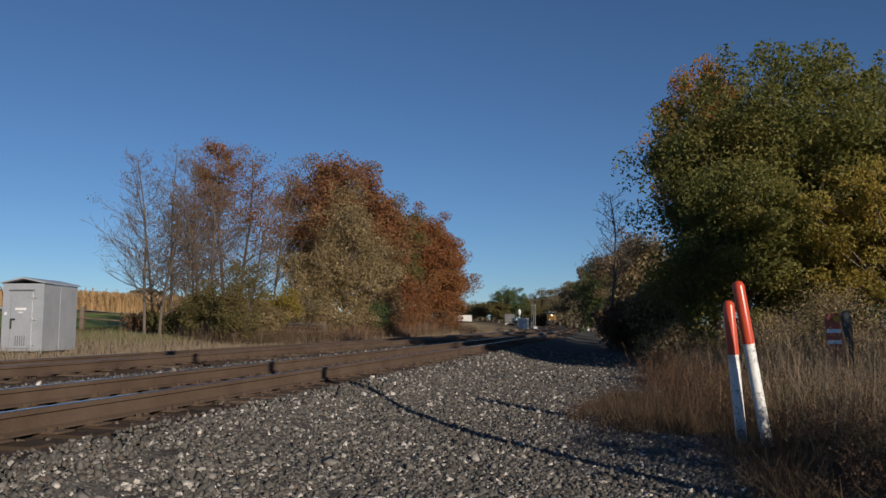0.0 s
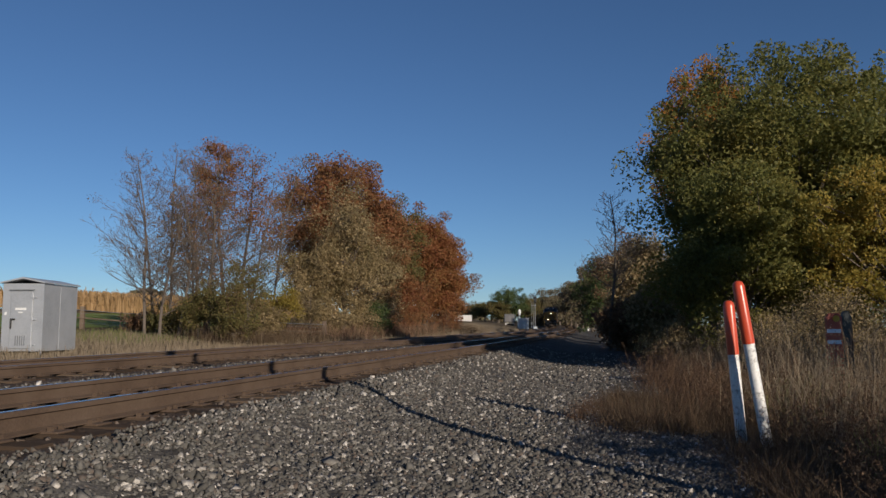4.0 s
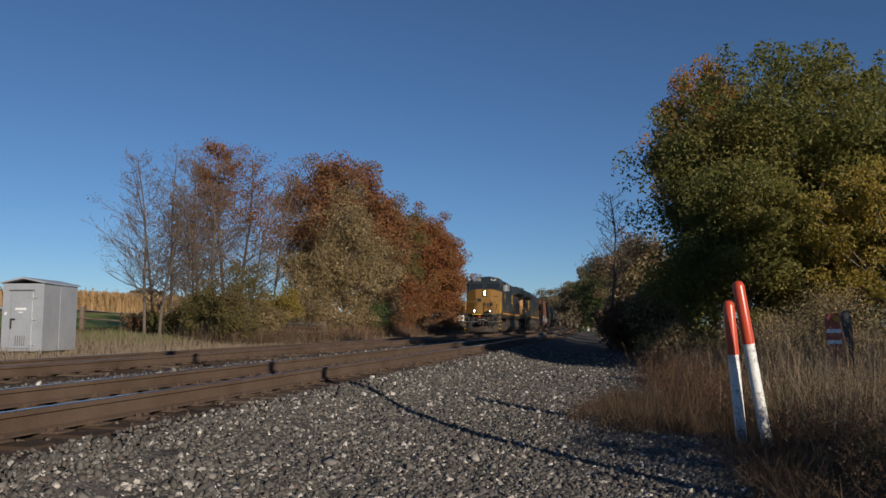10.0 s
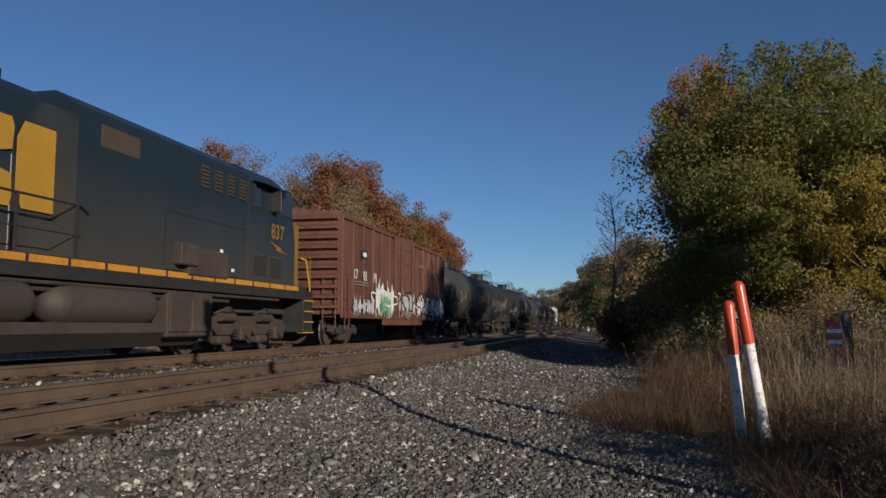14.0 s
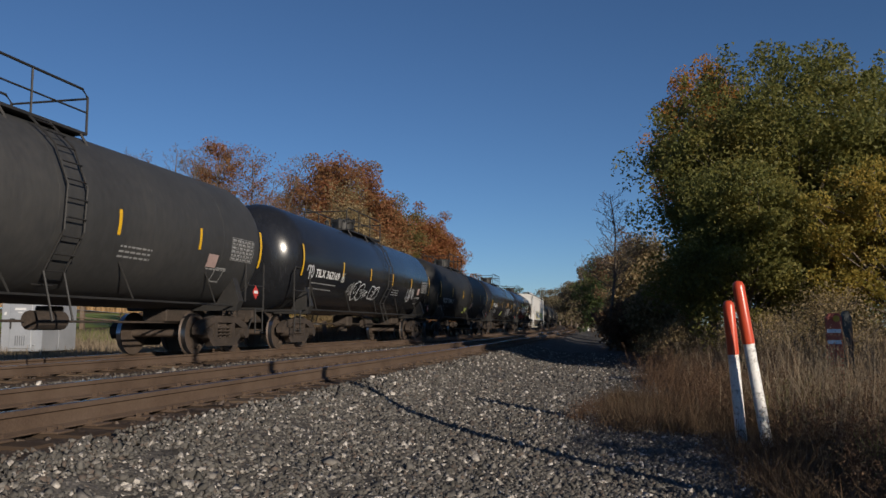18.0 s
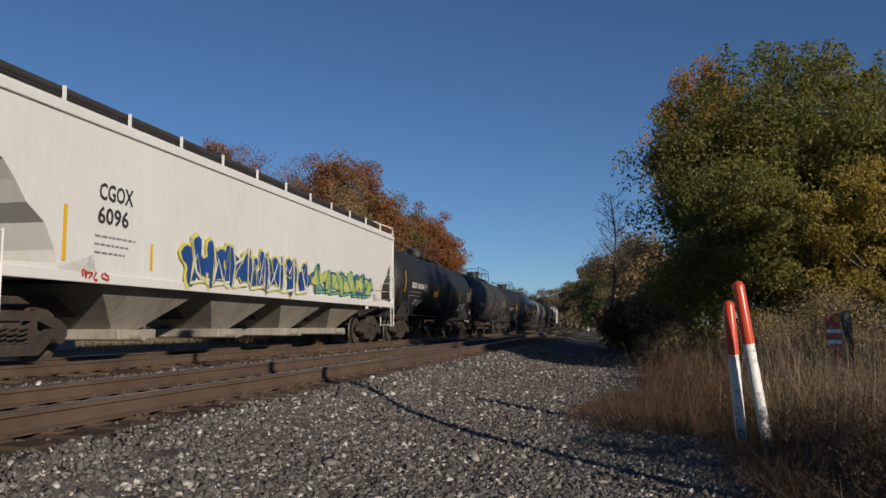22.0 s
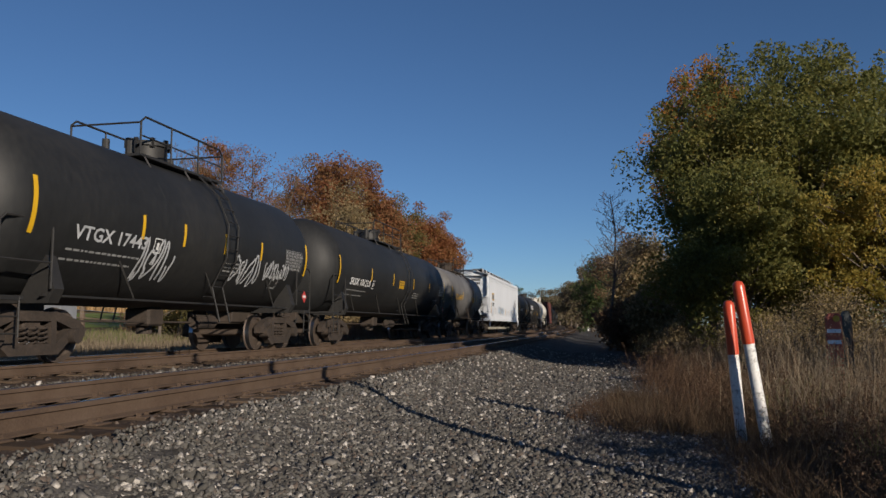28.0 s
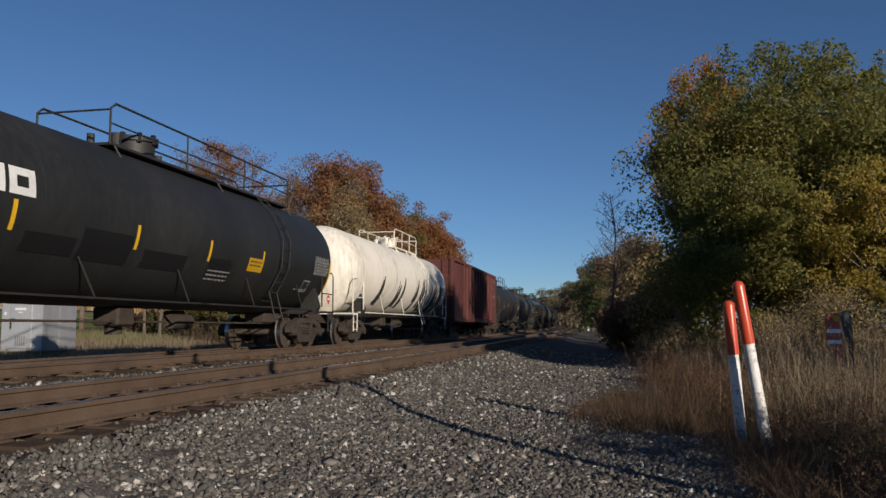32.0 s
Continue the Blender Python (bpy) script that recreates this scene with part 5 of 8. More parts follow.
def emblem(car, x0, z0, w, h, y, bracket):
    """The railroad's large yellow mark, as three plain notched blocks."""
    side = flat_side(y)
    for k in range(3):
        a = x0 - k * w / 3
        part("emblem_block", slab(a, a - w / 3 * 0.9, z0, z0 + h, (y, y + 0.008)), EMBLEM_YELLOW, car, "plain yellow block")
    if bracket:
        b = Geo()
        for xx, s in ((x0 + 0.34, 1), (x0 - w - 0.34, -1)):
            bars(b, xx - 0.05, xx + 0.05, z0 - 0.2, z0 + h + 0.2, side, 0.006)
            for zz in (z0 - 0.2, z0 + h + 0.1):
                bars(b, xx - s * 0.2, xx, zz, zz + 0.1, side, 0.007)
        bars(b, x0 + 0.1, x0 - 0.1, z0 - 0.42, z0 - 0.2, side, 0.006)
        bars(b, x0 - w - 0.05, x0 - w + 0.2, z0 - 0.42, z0 - 0.2, side, 0.006)
        part("emblem_bracket", b, EMBLEM_YELLOW, car)


def locomotive(length, label, number, bracket, mirrored):
    """Cab at +x. mirrored: its lettering goes on the -y side, which then faces the camera."""
    car = thing("locomotive", label, "locomotive", group="locomotives of the train")
    half = length / 2
    q = -1 if mirrored else 1
    fx = half - 1.25          # front of the nose
    # deck and frame
    part("deck", Geo().box(-half + 0.75, half - 0.75, -1.5, 1.5, 1.46, 1.62, 0.02).box(-half + 0.75, half - 0.75, -0.9, 0.9, 0.95, 1.47, 0.02), UNDERGEAR, car)
    for sy in (1, -1):
        k = half - 1.9
        sill = Geo().box(-half + 1.2, half - 1.3, sy * 1.5 - 0.02, sy * 1.5 + 0.02, 1.36, 1.72, 0.006)
        part("side_sill", sill, BLACK_IRON, car)
        while k > -half + 2.0:
            part("sill_stripe", Geo().box(k - 0.87, k, sy * 1.52 - 0.006, sy * 1.52 + 0.012, 1.585, 1.7), SILL_ORANGE, car)
            k -= 0.95
    # nose
    for_nose = Geo()
    for_nose.loft([[(fx, -0.62, 1.62), (fx, 0.62, 1.62), (fx, 0.62, 3.58), (fx, -0.62, 3.58)],
                   [(fx - 0.55, -1.46, 1.62), (fx - 0.55, 1.46, 1.62), (fx - 0.55, 1.46, 3.4), (fx - 0.55, -1.46, 3.4)]])
    for_nose.loft([[(fx - 0.55, -1.46, 1.62), (fx - 0.55, 1.46, 1.62), (fx - 0.55, 1.46, 3.4), (fx - 0.55, 0.62, 3.64), (fx - 0.55, -0.62, 3.64), (fx - 0.55, -1.46, 3.4)],
                   [(fx - 0.95, -1.46, 1.62), (fx - 0.95, 1.46, 1.62), (fx - 0.95, 1.46, 3.42), (fx - 0.95, 0.62, 3.66), (fx - 0.95, -0.62, 3.66), (fx - 0.95, -1.46, 3.42)]])
    part("nose", for_nose, LOCO_YELLOW, car, "dark yellow nose")
    nd = Geo().box(fx - 0.02, fx + 0.03, -0.55, -0.1, 1.68, 2.95, 0.02)
    door = part("nose_door", nd, LOCO_YELLOW, car)
    part("door_window", Geo().prism([(-0.45, 2.55), (-0.2, 2.55), (-0.16, 2.6), (-0.16, 2.82), (-0.2, 2.87), (-0.45, 2.87), (-0.49, 2.82), (-0.49, 2.6)], "x", fx + 0.025, fx + 0.04), CAB_GLASS, door)
    b = Geo()
    for xx in (0.12, 0.42, 0.7):
        b.box(fx + 0.0, fx + 0.02, xx - 0.1 + 0.0, xx + 0.1, 2.25, 2.5)
    part("nose_mark", b, LOCO_BLUE, car, "three plain dark blue blocks")
    # headlights, ditch lights
    hl = part("headlight_housing", Geo().box(fx - 0.05, fx + 0.1, -0.02, 0.3, 3.0, 3.56, 0.04), BLACK_IRON, car)
    for zz in (3.16, 3.4):
        part("headlight", Geo().cyl("x", (0.14, zz), 0.058, fx + 0.09, fx + 0.115, 14), LAMP if not mirrored else CAB_GLASS, hl, "lit headlight" if not mirrored else "")
    for sy in (1, -1):
        dl = part("ditch_light_housing", Geo().box(half - 0.95, half - 0.68, sy * 0.64 - 0.14, sy * 0.64 + 0.14, 1.66, 1.98, 0.04), BLACK_IRON, car)
        part("ditch_light", Geo().cyl("x", (sy * 0.64, 1.83), 0.05, half - 0.69, half - 0.66, 14), LAMP if not mirrored else CAB_GLASS, dl, "lit ditch light" if not mirrored else "")
    # cab
    cab0, cab1 = fx - 0.8, fx - 3.6
    inv1 = cab1 - (6.3 if mirrored else 4.7)
    cg = Geo()
    sec = [(-1.47, 1.62), (-1.47, 4.2), (-1.1, 4.55), (-0.7, 4.68), (0.7, 4.68), (1.1, 4.55), (1.47, 4.2), (1.47, 1.62)]
    cg.loft([[(cab0, -1.46, 1.62), (cab0, -1.46, 2.2), (cab0, -1.46, 2.9), (cab0, -0.7, 3.3), (cab0, 0.7, 3.3), (cab0, 1.46, 2.9), (cab0, 1.46, 2.2), (cab0, 1.46, 1.62)],
             [(cab0 - 0.12, y, min(z, 3.32)) for y, z in sec],
             [(cab0 - 0.62, y, min(z, 4.45)) for y, z in sec],
             [(cab0 - 0.72, y, z) for y, z in sec],
             [(cab1, y, z) for y, z in sec]])
    part("cab", cg, LOCO_BLUE, car)
    for sy in (1, -1):
        # windscreen pane in a dark rubber frame, on the sloping front of the cab
        def pane(y0, y1, za, zb, off):
            return [(cab0 - 0.12 - 0.5 * (z - 3.32) / 1.13 + off, sy * y, z + off * 0.4) for y, z in ((y0, za), (y1, za), (y1 - 0.06, zb), (y0, zb))]
        fr_ = Geo().loft([pane(0.1, 1.34, 3.56, 4.2, 0.0), pane(0.1, 1.34, 3.56, 4.2, 0.03)])
        wf_ = part("windscreen_frame", fr_, BLACK_IRON, car)
        part("windscreen", Geo().loft([pane(0.17, 1.26, 3.63, 4.13, 0.02), pane(0.17, 1.26, 3.63, 4.13, 0.04)]), CAB_GLASS, wf_)
        nb = part("number_board", Geo().box(cab0 - 0.75, cab0 - 0.56, sy * 0.72 - 0.33, sy * 0.72 + 0.33, 4.34, 4.6, 0.02), BLACK_IRON if sy > 0 else PANEL_GREY, car)
        wf = Geo()
        panes_ = ((cab0 - 1.1, cab0 - 1.75), (cab0 - 1.95, cab0 - 2.75)) if not mirrored else ((cab0 - 0.3, cab0 - 0.9), (cab0 - 1.0, cab0 - 1.75), (cab0 - 2.3, cab0 - 2.6))
        for x0, x1 in panes_:
            wf.box(x1 - 0.05, x0 + 0.05, sy * 1.47 - 0.01, sy * 1.47 + 0.03, 3.5, 4.16)
        wfr = part("window_frame", wf, GALV if not mirrored else BLACK_IRON, car)
        for x0, x1 in panes_:
            part("side_window", Geo().box(x1, x0, sy * 1.49 - 0.01, sy * 1.49 + 0.02, 3.55, 4.11), CAB_GLASS, wfr)
        part("mirror", Geo().box(cab0 - 1.62, cab0 - 1.56, sy * 1.5, sy * 1.72, 3.55, 4.08, 0.02), GALV if not mirrored else BLACK_IRON, car)
        part("window_awning", Geo().prism([(sy * 1.46, 4.18), (sy * 1.72, 4.12), (sy * 1.72, 4.14), (sy * 1.46, 4.21)], "x", cab0 - 2.7, cab0 - 0.9), LOCO_BLUE, car)
        # inverter cabinet louvres
        if mirrored:
            gr = part("intake_grille", Geo().box(inv1 + 0.6, inv1 + 1.75, sy * 1.42 - 0.01, sy * 1.42 + 0.025, 3.72, 4.12, 0.01), GRILLE_BROWN, car, "brown screened air intake")
            for x0 in (cab1 - 0.15, cab1 - 0.75, cab1 - 1.35, cab1 - 1.95):
                nv = part("louvre_panel", Geo().box(x0 - 0.34, x0, sy * 1.42 - 0.01, sy * 1.42 + 0.02, 3.6, 4.12), BLACK_IRON, car)
                sl = Geo()
                for kk in range(6):
                    sl.box(x0 - 0.32, x0 - 0.02, sy * 1.44 - 0.01, sy * 1.44 + 0.02, 3.62 + kk * 0.085, 3.66 + kk * 0.085)
                part("slats", sl, GRILLE_BROWN, nv)
            for x0 in (cab0 - 0.9, cab0 - 1.85):
                lp = part("louvre_panel", Geo().box(x0 - 0.78, x0, sy * 1.47 - 0.01, sy * 1.47 + 0.015, 1.85, 2.42), FUEL_TANK, car)
                for kk in range(7):
                    part("slat", Geo().box(x0 - 0.74, x0 - 0.04, sy * 1.485 - 0.012, sy * 1.485 + 0.012, 1.89 + kk * 0.073, 1.925 + kk * 0.073), BLACK_IRON, lp)
            part("step_box", Geo().box(cab1 - 3.3, cab1 - 2.6, min(sy * 1.4, sy * 1.62), max(sy * 1.4, sy * 1.62), 1.85, 2.3, 0.03).box(cab1 - 2.9, cab1 - 1.2, min(sy * 1.4, sy * 1.56), max(sy * 1.4, sy * 1.56), 1.66, 2.25, 0.03), UNDERGEAR, car)
            part("equipment_box", Geo().box(2.7, 4.5, min(sy * 1.1, sy * 1.46), max(sy * 1.1, sy * 1.46), 0.4, 1.34, 0.03).box(2.75, 3.5, min(sy * 1.44, sy * 1.5), max(sy * 1.44, sy * 1.5), 0.5, 1.2, 0.02).box(3.6, 4.4, min(sy * 1.44, sy * 1.5), max(sy * 1.44, sy * 1.5), 0.5, 1.2, 0.02), UNDERGEAR, car)
        for x0 in (cab1 - 0.6, cab1 - 1.3, cab1 - 2.15) if not mirrored else ():
            lv = part("louvre_panel", Geo().box(x0 - 0.58, x0, sy * 1.42 - 0.01, sy * 1.42 + 0.02, 3.72, 4.3), GRILLE, car)
            part("opening_frame", Geo().box(x0 - 0.62, x0 - 0.58, sy * 1.44 - 0.03, sy * 1.44 + 0.03, 3.7, 4.3).box(x0, x0 + 0.04, sy * 1.44 - 0.03, sy * 1.44 + 0.03, 3.7, 4.3).box(x0 - 0.6, x0 + 0.02, sy * 1.44 - 0.025, sy * 1.44 + 0.025, 3.69, 3.72), GALV, lv)
            sl = Geo()
            for kk in range(6):
                sl.box(x0 - 0.56, x0 - 0.02, sy * 1.44 - 0.01, sy * 1.44 + 0.025, 3.76 + kk * 0.09, 3.8 + kk * 0.09)
            part("slats", sl, GRILLE_BROWN, lv)
        part("battery_door", Geo().box(cab1 - 0.2, cab1 - 3.6, sy * 1.42 - 0.01, sy * 1.42 + 0.02, 1.75, 2.9, 0.01), LOCO_BLUE, car)
    wb = Geo()
    if mirrored:
        lettering(number, 0.54, cab0 - 1.6, 2.88, flat_side(1.475), car, LOCO_YELLOW, 0.006, True)
        bm_ = Geo()
        bm_.prism([(cab0 - 0.45, 2.5), (cab0 - 1.0, 2.6), (cab0 - 0.95, 2.66), (cab0 - 1.75, 2.8), (cab0 - 1.25, 2.64), (cab0 - 1.3, 2.58)], "y", -1.485, -1.478)
        part("bolt_mark", bm_, LOCO_YELLOW, car)
    else:
        lettering(number, 0.64, cab0 - 1.35, 2.92, flat_side(1.475), car, EMBLEM_YELLOW, width=1.25)
    # inverter cabinet, hood, radiator section
    part("inverter_cabinet", Geo().loft([[(x, y, z) for y, z in ((-1.42, 1.62), (-1.42, 4.3), (-0.95, 4.58), (0.95, 4.58), (1.42, 4.3), (1.42, 1.62))] for x in (inv1, cab1)]), LOCO_BLUE, car)
    rad0, rad1 = -half + (9.0 if mirrored else 7.9), -half + 2.1
    part("engine_hood", Geo().loft([[(x, y, z) for y, z in ((-0.95, 1.62), (-0.95, 4.3), (-0.75, 4.48), (0.75, 4.48), (0.95, 4.3), (0.95, 1.62))] for x in (rad0, inv1)]), LOCO_BLUE, car)
    part("radiator_hood", Geo().box(rad1, rad0, -1.0, 1.0, 1.62, 3.7, 0.02).box(rad0 - 1.7, rad0, -0.95, 0.95, 3.6, 4.48, 0.02), LOCO_BLUE, car)
    part("radiator_wing", Geo().loft([[(x, y, z) for y, z in ((-1.0, 3.62), (-1.5, 3.82), (-1.52, 4.3), (-1.3, 4.5), (1.3, 4.5), (1.52, 4.3), (1.5, 3.82), (1.0, 3.62))] for x in (-half + (0.45 if mirrored else 0.95), rad0 + 0.1)]), LOCO_CLEAN, car)
    part("hood_end", Geo().box(rad1 - 0.06, rad1 + 0.0, -0.98, 0.98, 1.62, 3.5, 0.02), FADED_YELLOW, car, "faded yellow rear wall")
    for xx in (0.6, 1.15, 1.7, 2.25, 2.8):
        part("roof_marker", Geo().box(cab0 - xx - 0.2, cab0 - xx, 0.86, 0.96, 4.62, 4.7, 0.01), GALV, car)
    for yy, zz in ((0.95, 3.02), (0.95, 2.35), (-0.95, 2.6), (0.35, 2.15)):
        part("grab_iron", Geo().tube([(fx - 0.12 if abs(yy) > 0.6 else fx, yy - 0.2, zz), (fx + 0.06 if abs(yy) < 0.6 else fx - 0.05, yy - 0.2, zz), (fx + 0.06 if abs(yy) < 0.6 else fx - 0.25, yy + 0.2, zz), (fx if abs(yy) < 0.6 else fx - 0.32, yy + 0.2, zz)], 0.014, 5), BLACK_IRON, car)
    part("wiper", Geo().tube([(cab0 - 0.34, 0.75, 3.85), (cab0 - 0.2, 0.65, 3.56)], 0.012, 4), BLACK_IRON, car)
    part("fan_housing", Geo().box(inv1 - 3.2, inv1 - 1.0, -0.5, 0.5, 4.46, 4.56, 0.04), BLACK_IRON, car)
    part("exhaust_stack", Geo().cyl("z", (inv1 - 4.2, 0), 0.3, 4.46, 4.62, 14), BLACK_IRON, car)
    part("radiator_screen", Geo().box(rad1 + 0.6, rad0 - 0.6, -0.9, 0.9, 4.48, 4.55), BLACK_IRON, car)
    part("cab_air_conditioner", Geo().box(cab1 + 0.4, cab1 + 1.2, -0.35, 0.35, 4.66, 4.8, 0.04), BLACK_IRON, car)
    for sy in (1, -1):
        x = inv1 - 0.15
        while x > rad1 + 0.6:
            part("hood_door", Geo().box(x - 0.78, x, sy * (0.95 if x > rad0 else 1.0) - 0.01, sy * (0.95 if x > rad0 else 1.0) + 0.02, 1.72, 3.3, 0.01), LOCO_BLUE, car)
            x -= 0.86
        rng = random.Random(7)
        for _ in range(10):
            xx, zz = rng.uniform(rad1 + 0.5, cab1), rng.choice((1.9, 2.3, 2.75, 3.1))
            yy = 1.42 if xx > inv1 else (0.95 if xx > rad0 else 1.0)
            part("small_notice", Geo().box(xx - 0.05, xx + 0.05, sy * yy, sy * (yy + 0.035), zz - 0.035, zz + 0.035), WHITE_PAINT, car)
        part("radiator_grille", Geo().box(rad1 + 0.3, rad0 - 0.15, sy * 1.0 - 0.01, sy * 1.0 + 0.012, 2.35, 3.6), GRILLE, car)
        # handrail with stanchions
        hr = Geo().tube([(-half + 1.5, sy * 1.46, 2.6), (inv1 + 0.1, sy * 1.46, 2.6), (inv1 + 0.3, sy * 1.46, 2.5)], 0.022, 5)
        part("handrail", hr, BLACK_IRON, car)
        x = -half + 1.5
        while x < inv1 + 0.2:
            part("stanchion", Geo().box(x - 0.022, x + 0.022, sy * 1.46 - 0.022, sy * 1.46 + 0.022, 1.62, 2.6), BLACK_IRON, car)
            x += 1.35
        hl2 = Geo().tube([(-half + 1.5, sy * 1.46, 2.1), (inv1 + 0.1, sy * 1.46, 2.1)], 0.012, 4)
        part("lower_rail", hl2, BLACK_IRON, car)
        # nose grab rails and end rails
        part("end_handrail", Geo().tube([(half - 0.85, sy * 1.42, 0.75), (half - 0.85, sy * 1.44, 1.7), (half - 1.15, sy * 1.44, 2.5), (half - 1.2, sy * 1.3, 2.55)], 0.024, 5), STRIPE_YELLOW, car)
        part("end_handrail", Geo().tube([(-half + 0.85, sy * 1.46, 0.75), (-half + 0.85, sy * 1.46, 2.5), (-half + 1.5, sy * 1.46, 2.6)], 0.024, 5), STRIPE_YELLOW if not mirrored else GALV, car)
        for s in (1, -1):
            well = part("step_well", Geo().box(min(s * (half - 0.75), s * (half - 1.45)), max(s * (half - 0.75), s * (half - 1.45)), min(sy * 0.85, sy * 1.5), max(sy * 0.85, sy * 1.5), 0.45, 1.62, 0.01), BLACK_IRON, car)
            for kk in range(4):
                part("step", Geo().box(min(s * (half - 0.72), s * (half - 1.4)), max(s * (half - 0.72), s * (half - 1.4)), min(sy * 1.3, sy * 1.53), max(sy * 1.3, sy * 1.53), 0.42 + kk * 0.3, 0.45 + kk * 0.3), STRIPE_YELLOW, well)
        # tanks and pipes between the trucks
        part("air_pipe", Geo().tube([(-half + 3, sy * 1.42, 1.3), (half - 3, sy * 1.42, 1.3)], 0.035, 6).tube([(-4, sy * 1.3, 1.22), (5.5, sy * 1.3, 1.2)], 0.05, 6), UNDERGEAR, car)
    fuel = Geo().loft([[(x, y, z) for y, z in ((-1.44, 0.68 if mirrored else 1.15), (-1.44, 0.5), (-1.1, 0.22), (1.1, 0.22), (1.44, 0.5), (1.44, 0.68 if mirrored else 1.15))] for x in (-4.3, 4.3)])
    part("fuel_tank", fuel, FUEL_TANK, car)
    if mirrored:
        for sy in (1, -1):
            for xa, xb in ((-3.9, -0.85), (-0.6, 2.45)):
                ry = [(xa, 0.03), (xa + 0.06, 0.2), (xa + 0.22, 0.33), (xa + 0.4, 0.36), (xb - 0.4, 0.36), (xb - 0.22, 0.33), (xb - 0.06, 0.2), (xb, 0.03)]
                part("air_reservoir", Geo().loft([[(x, sy * 1.22 + r * math.cos(math.pi * i / 10), 0.98 + r * math.sin(math.pi * i / 10)) for i in range(20)] for x, r in ry]), FUEL_TANK, car, smooth=40)
    loco_truck(car, half - 4.6)
    loco_truck(car, -half + 4.6)
    # pilot, plough, hoses, coupler
    for s in (1, -1):
        pl = Geo().box(*across(s, half - 0.92, half - 0.84), -1.4, 1.4, 0.7, 1.6, 0.02)
        part("pilot", pl, UNDERGEAR if s < 0 else BLACK_IRON, car)
        if s > 0:
            # bowed snow plough with a rolled lower edge
            rings = []
            for z, w, deep in ((0.62, 1.4, 0.0), (0.5, 1.4, 0.03), (0.3, 1.34, 0.08), (0.17, 1.22, 0.06), (0.12, 1.1, 0.0)):
                front = [(half - 0.8 + (0.34 + deep) * (1 - abs(k / 5) ** 1.6), w * k / 5, z) for k in range(-5, 6)]
                rings.append(front + [(half - 0.86, w * k / 5, z) for k in range(5, -6, -1)])
            part("plough", Geo().loft(rings), UNDERGEAR, car, "dusty bowed plough blade", 35)
            for y, z, w, h in ((-0.75, 1.0, 0.16, 0.3), (-0.45, 0.9, 0.12, 0.42), (0.42, 1.05, 0.14, 0.34), (0.85, 0.85, 0.2, 0.22), (1.15, 1.2, 0.14, 0.26), (-1.15, 1.15, 0.14, 0.3)):
                part("pilot_fitting", Geo().box(half - 0.85, half - 0.66, y - w / 2, y + w / 2, z - h / 2, z + h / 2, 0.03), UNDERGEAR, car)
            for k in range(7):
                y0, y1 = -1.2 + k * 0.4, -1.2 + k * 0.4 + (0.3, -0.25, 0.2, -0.35, 0.28, -0.2, -0.3)[k]
                part("air_hose", Geo().tube([(half - 0.8, y0, 1.42), (half - 0.55, y0 + 0.05, 1.32), (half - 0.47, (y0 + y1) / 2, 0.85), (half - 0.5, y1, 0.62), (half - 0.46, y1 * 0.95, 0.45)], 0.033, 6), BLACK_IRON, car)
        hs = Geo()
        for yy in (-1.1, -0.9, -0.7, 0.6, 0.8, 1.0):
            hs.tube([(s * (half - 0.78), yy, 1.25), (s * (half - 0.6), yy, 1.1), (s * (half - 0.58), yy * 0.95, 0.7), (s * (half - 0.7), yy * 0.9, 0.45)], 0.03, 5)
        hs.tube([(s * (half - 0.78), -0.6, 1.3), (s * (half - 0.45), -0.3, 0.95), (s * (half - 0.5), 0.3, 0.9), (s * (half - 0.78), 0.6, 1.25)], 0.025, 5)
        part("air_hoses", hs, BLACK_IRON, car)
    part("anticlimber", Geo().prism([(half - 0.75, -1.2), (half - 0.42, -0.75), (half - 0.42, 0.75), (half - 0.75, 1.2)], "z", 1.5, 1.62), BLACK_IRON, car)
    part("front_rail", Geo().tube([(half - 0.78, -1.42, 1.62), (half - 0.78, -1.42, 2.6), (half - 0.78, 0.3, 2.6), (half - 0.78, 0.45, 2.55), (half - 0.78, 0.5, 1.62)], 0.022, 6).tube([(half - 0.78, -0.62, 2.6), (half - 0.78, -0.62, 1.62)], 0.022, 6), LOCO_YELLOW, car, "yellow end railing")
    for y0, y1, low in ((0.62, 1.1, 0.9), (0.9, 1.38, 0.75)):
        part("stair_rail", Geo().tube([(fx - 0.15, y0, 2.66), (fx + 0.1, y0 + 0.04, 2.66), (half - 0.76, y1, 1.7), (half - 0.76, y1, low)], 0.024, 6), LOCO_YELLOW, car, "sloping yellow stair rail")
    part("uncoupling_lever", Geo().tube([(half - 0.6, -1.35, 0.95), (half - 0.6, -0.5, 0.95), (half - 0.55, -0.2, 1.15), (half - 0.55, 0.2, 1.15), (half - 0.6, 0.5, 0.95), (half - 0.6, 1.35, 0.95)], 0.02, 5), GALV, car)
    part("glad_hand", Geo().box(half - 0.74, half - 0.6, -0.34, -0.14, 1.3, 1.45, 0.03), RED_PLACARD, car, "red air hose fitting")
    couplers(car, half)
    part("front_stripe", Geo().box(half - 0.42, half - 0.412, -0.74, 0.0, 1.505, 1.6), STRIPE_YELLOW, car)
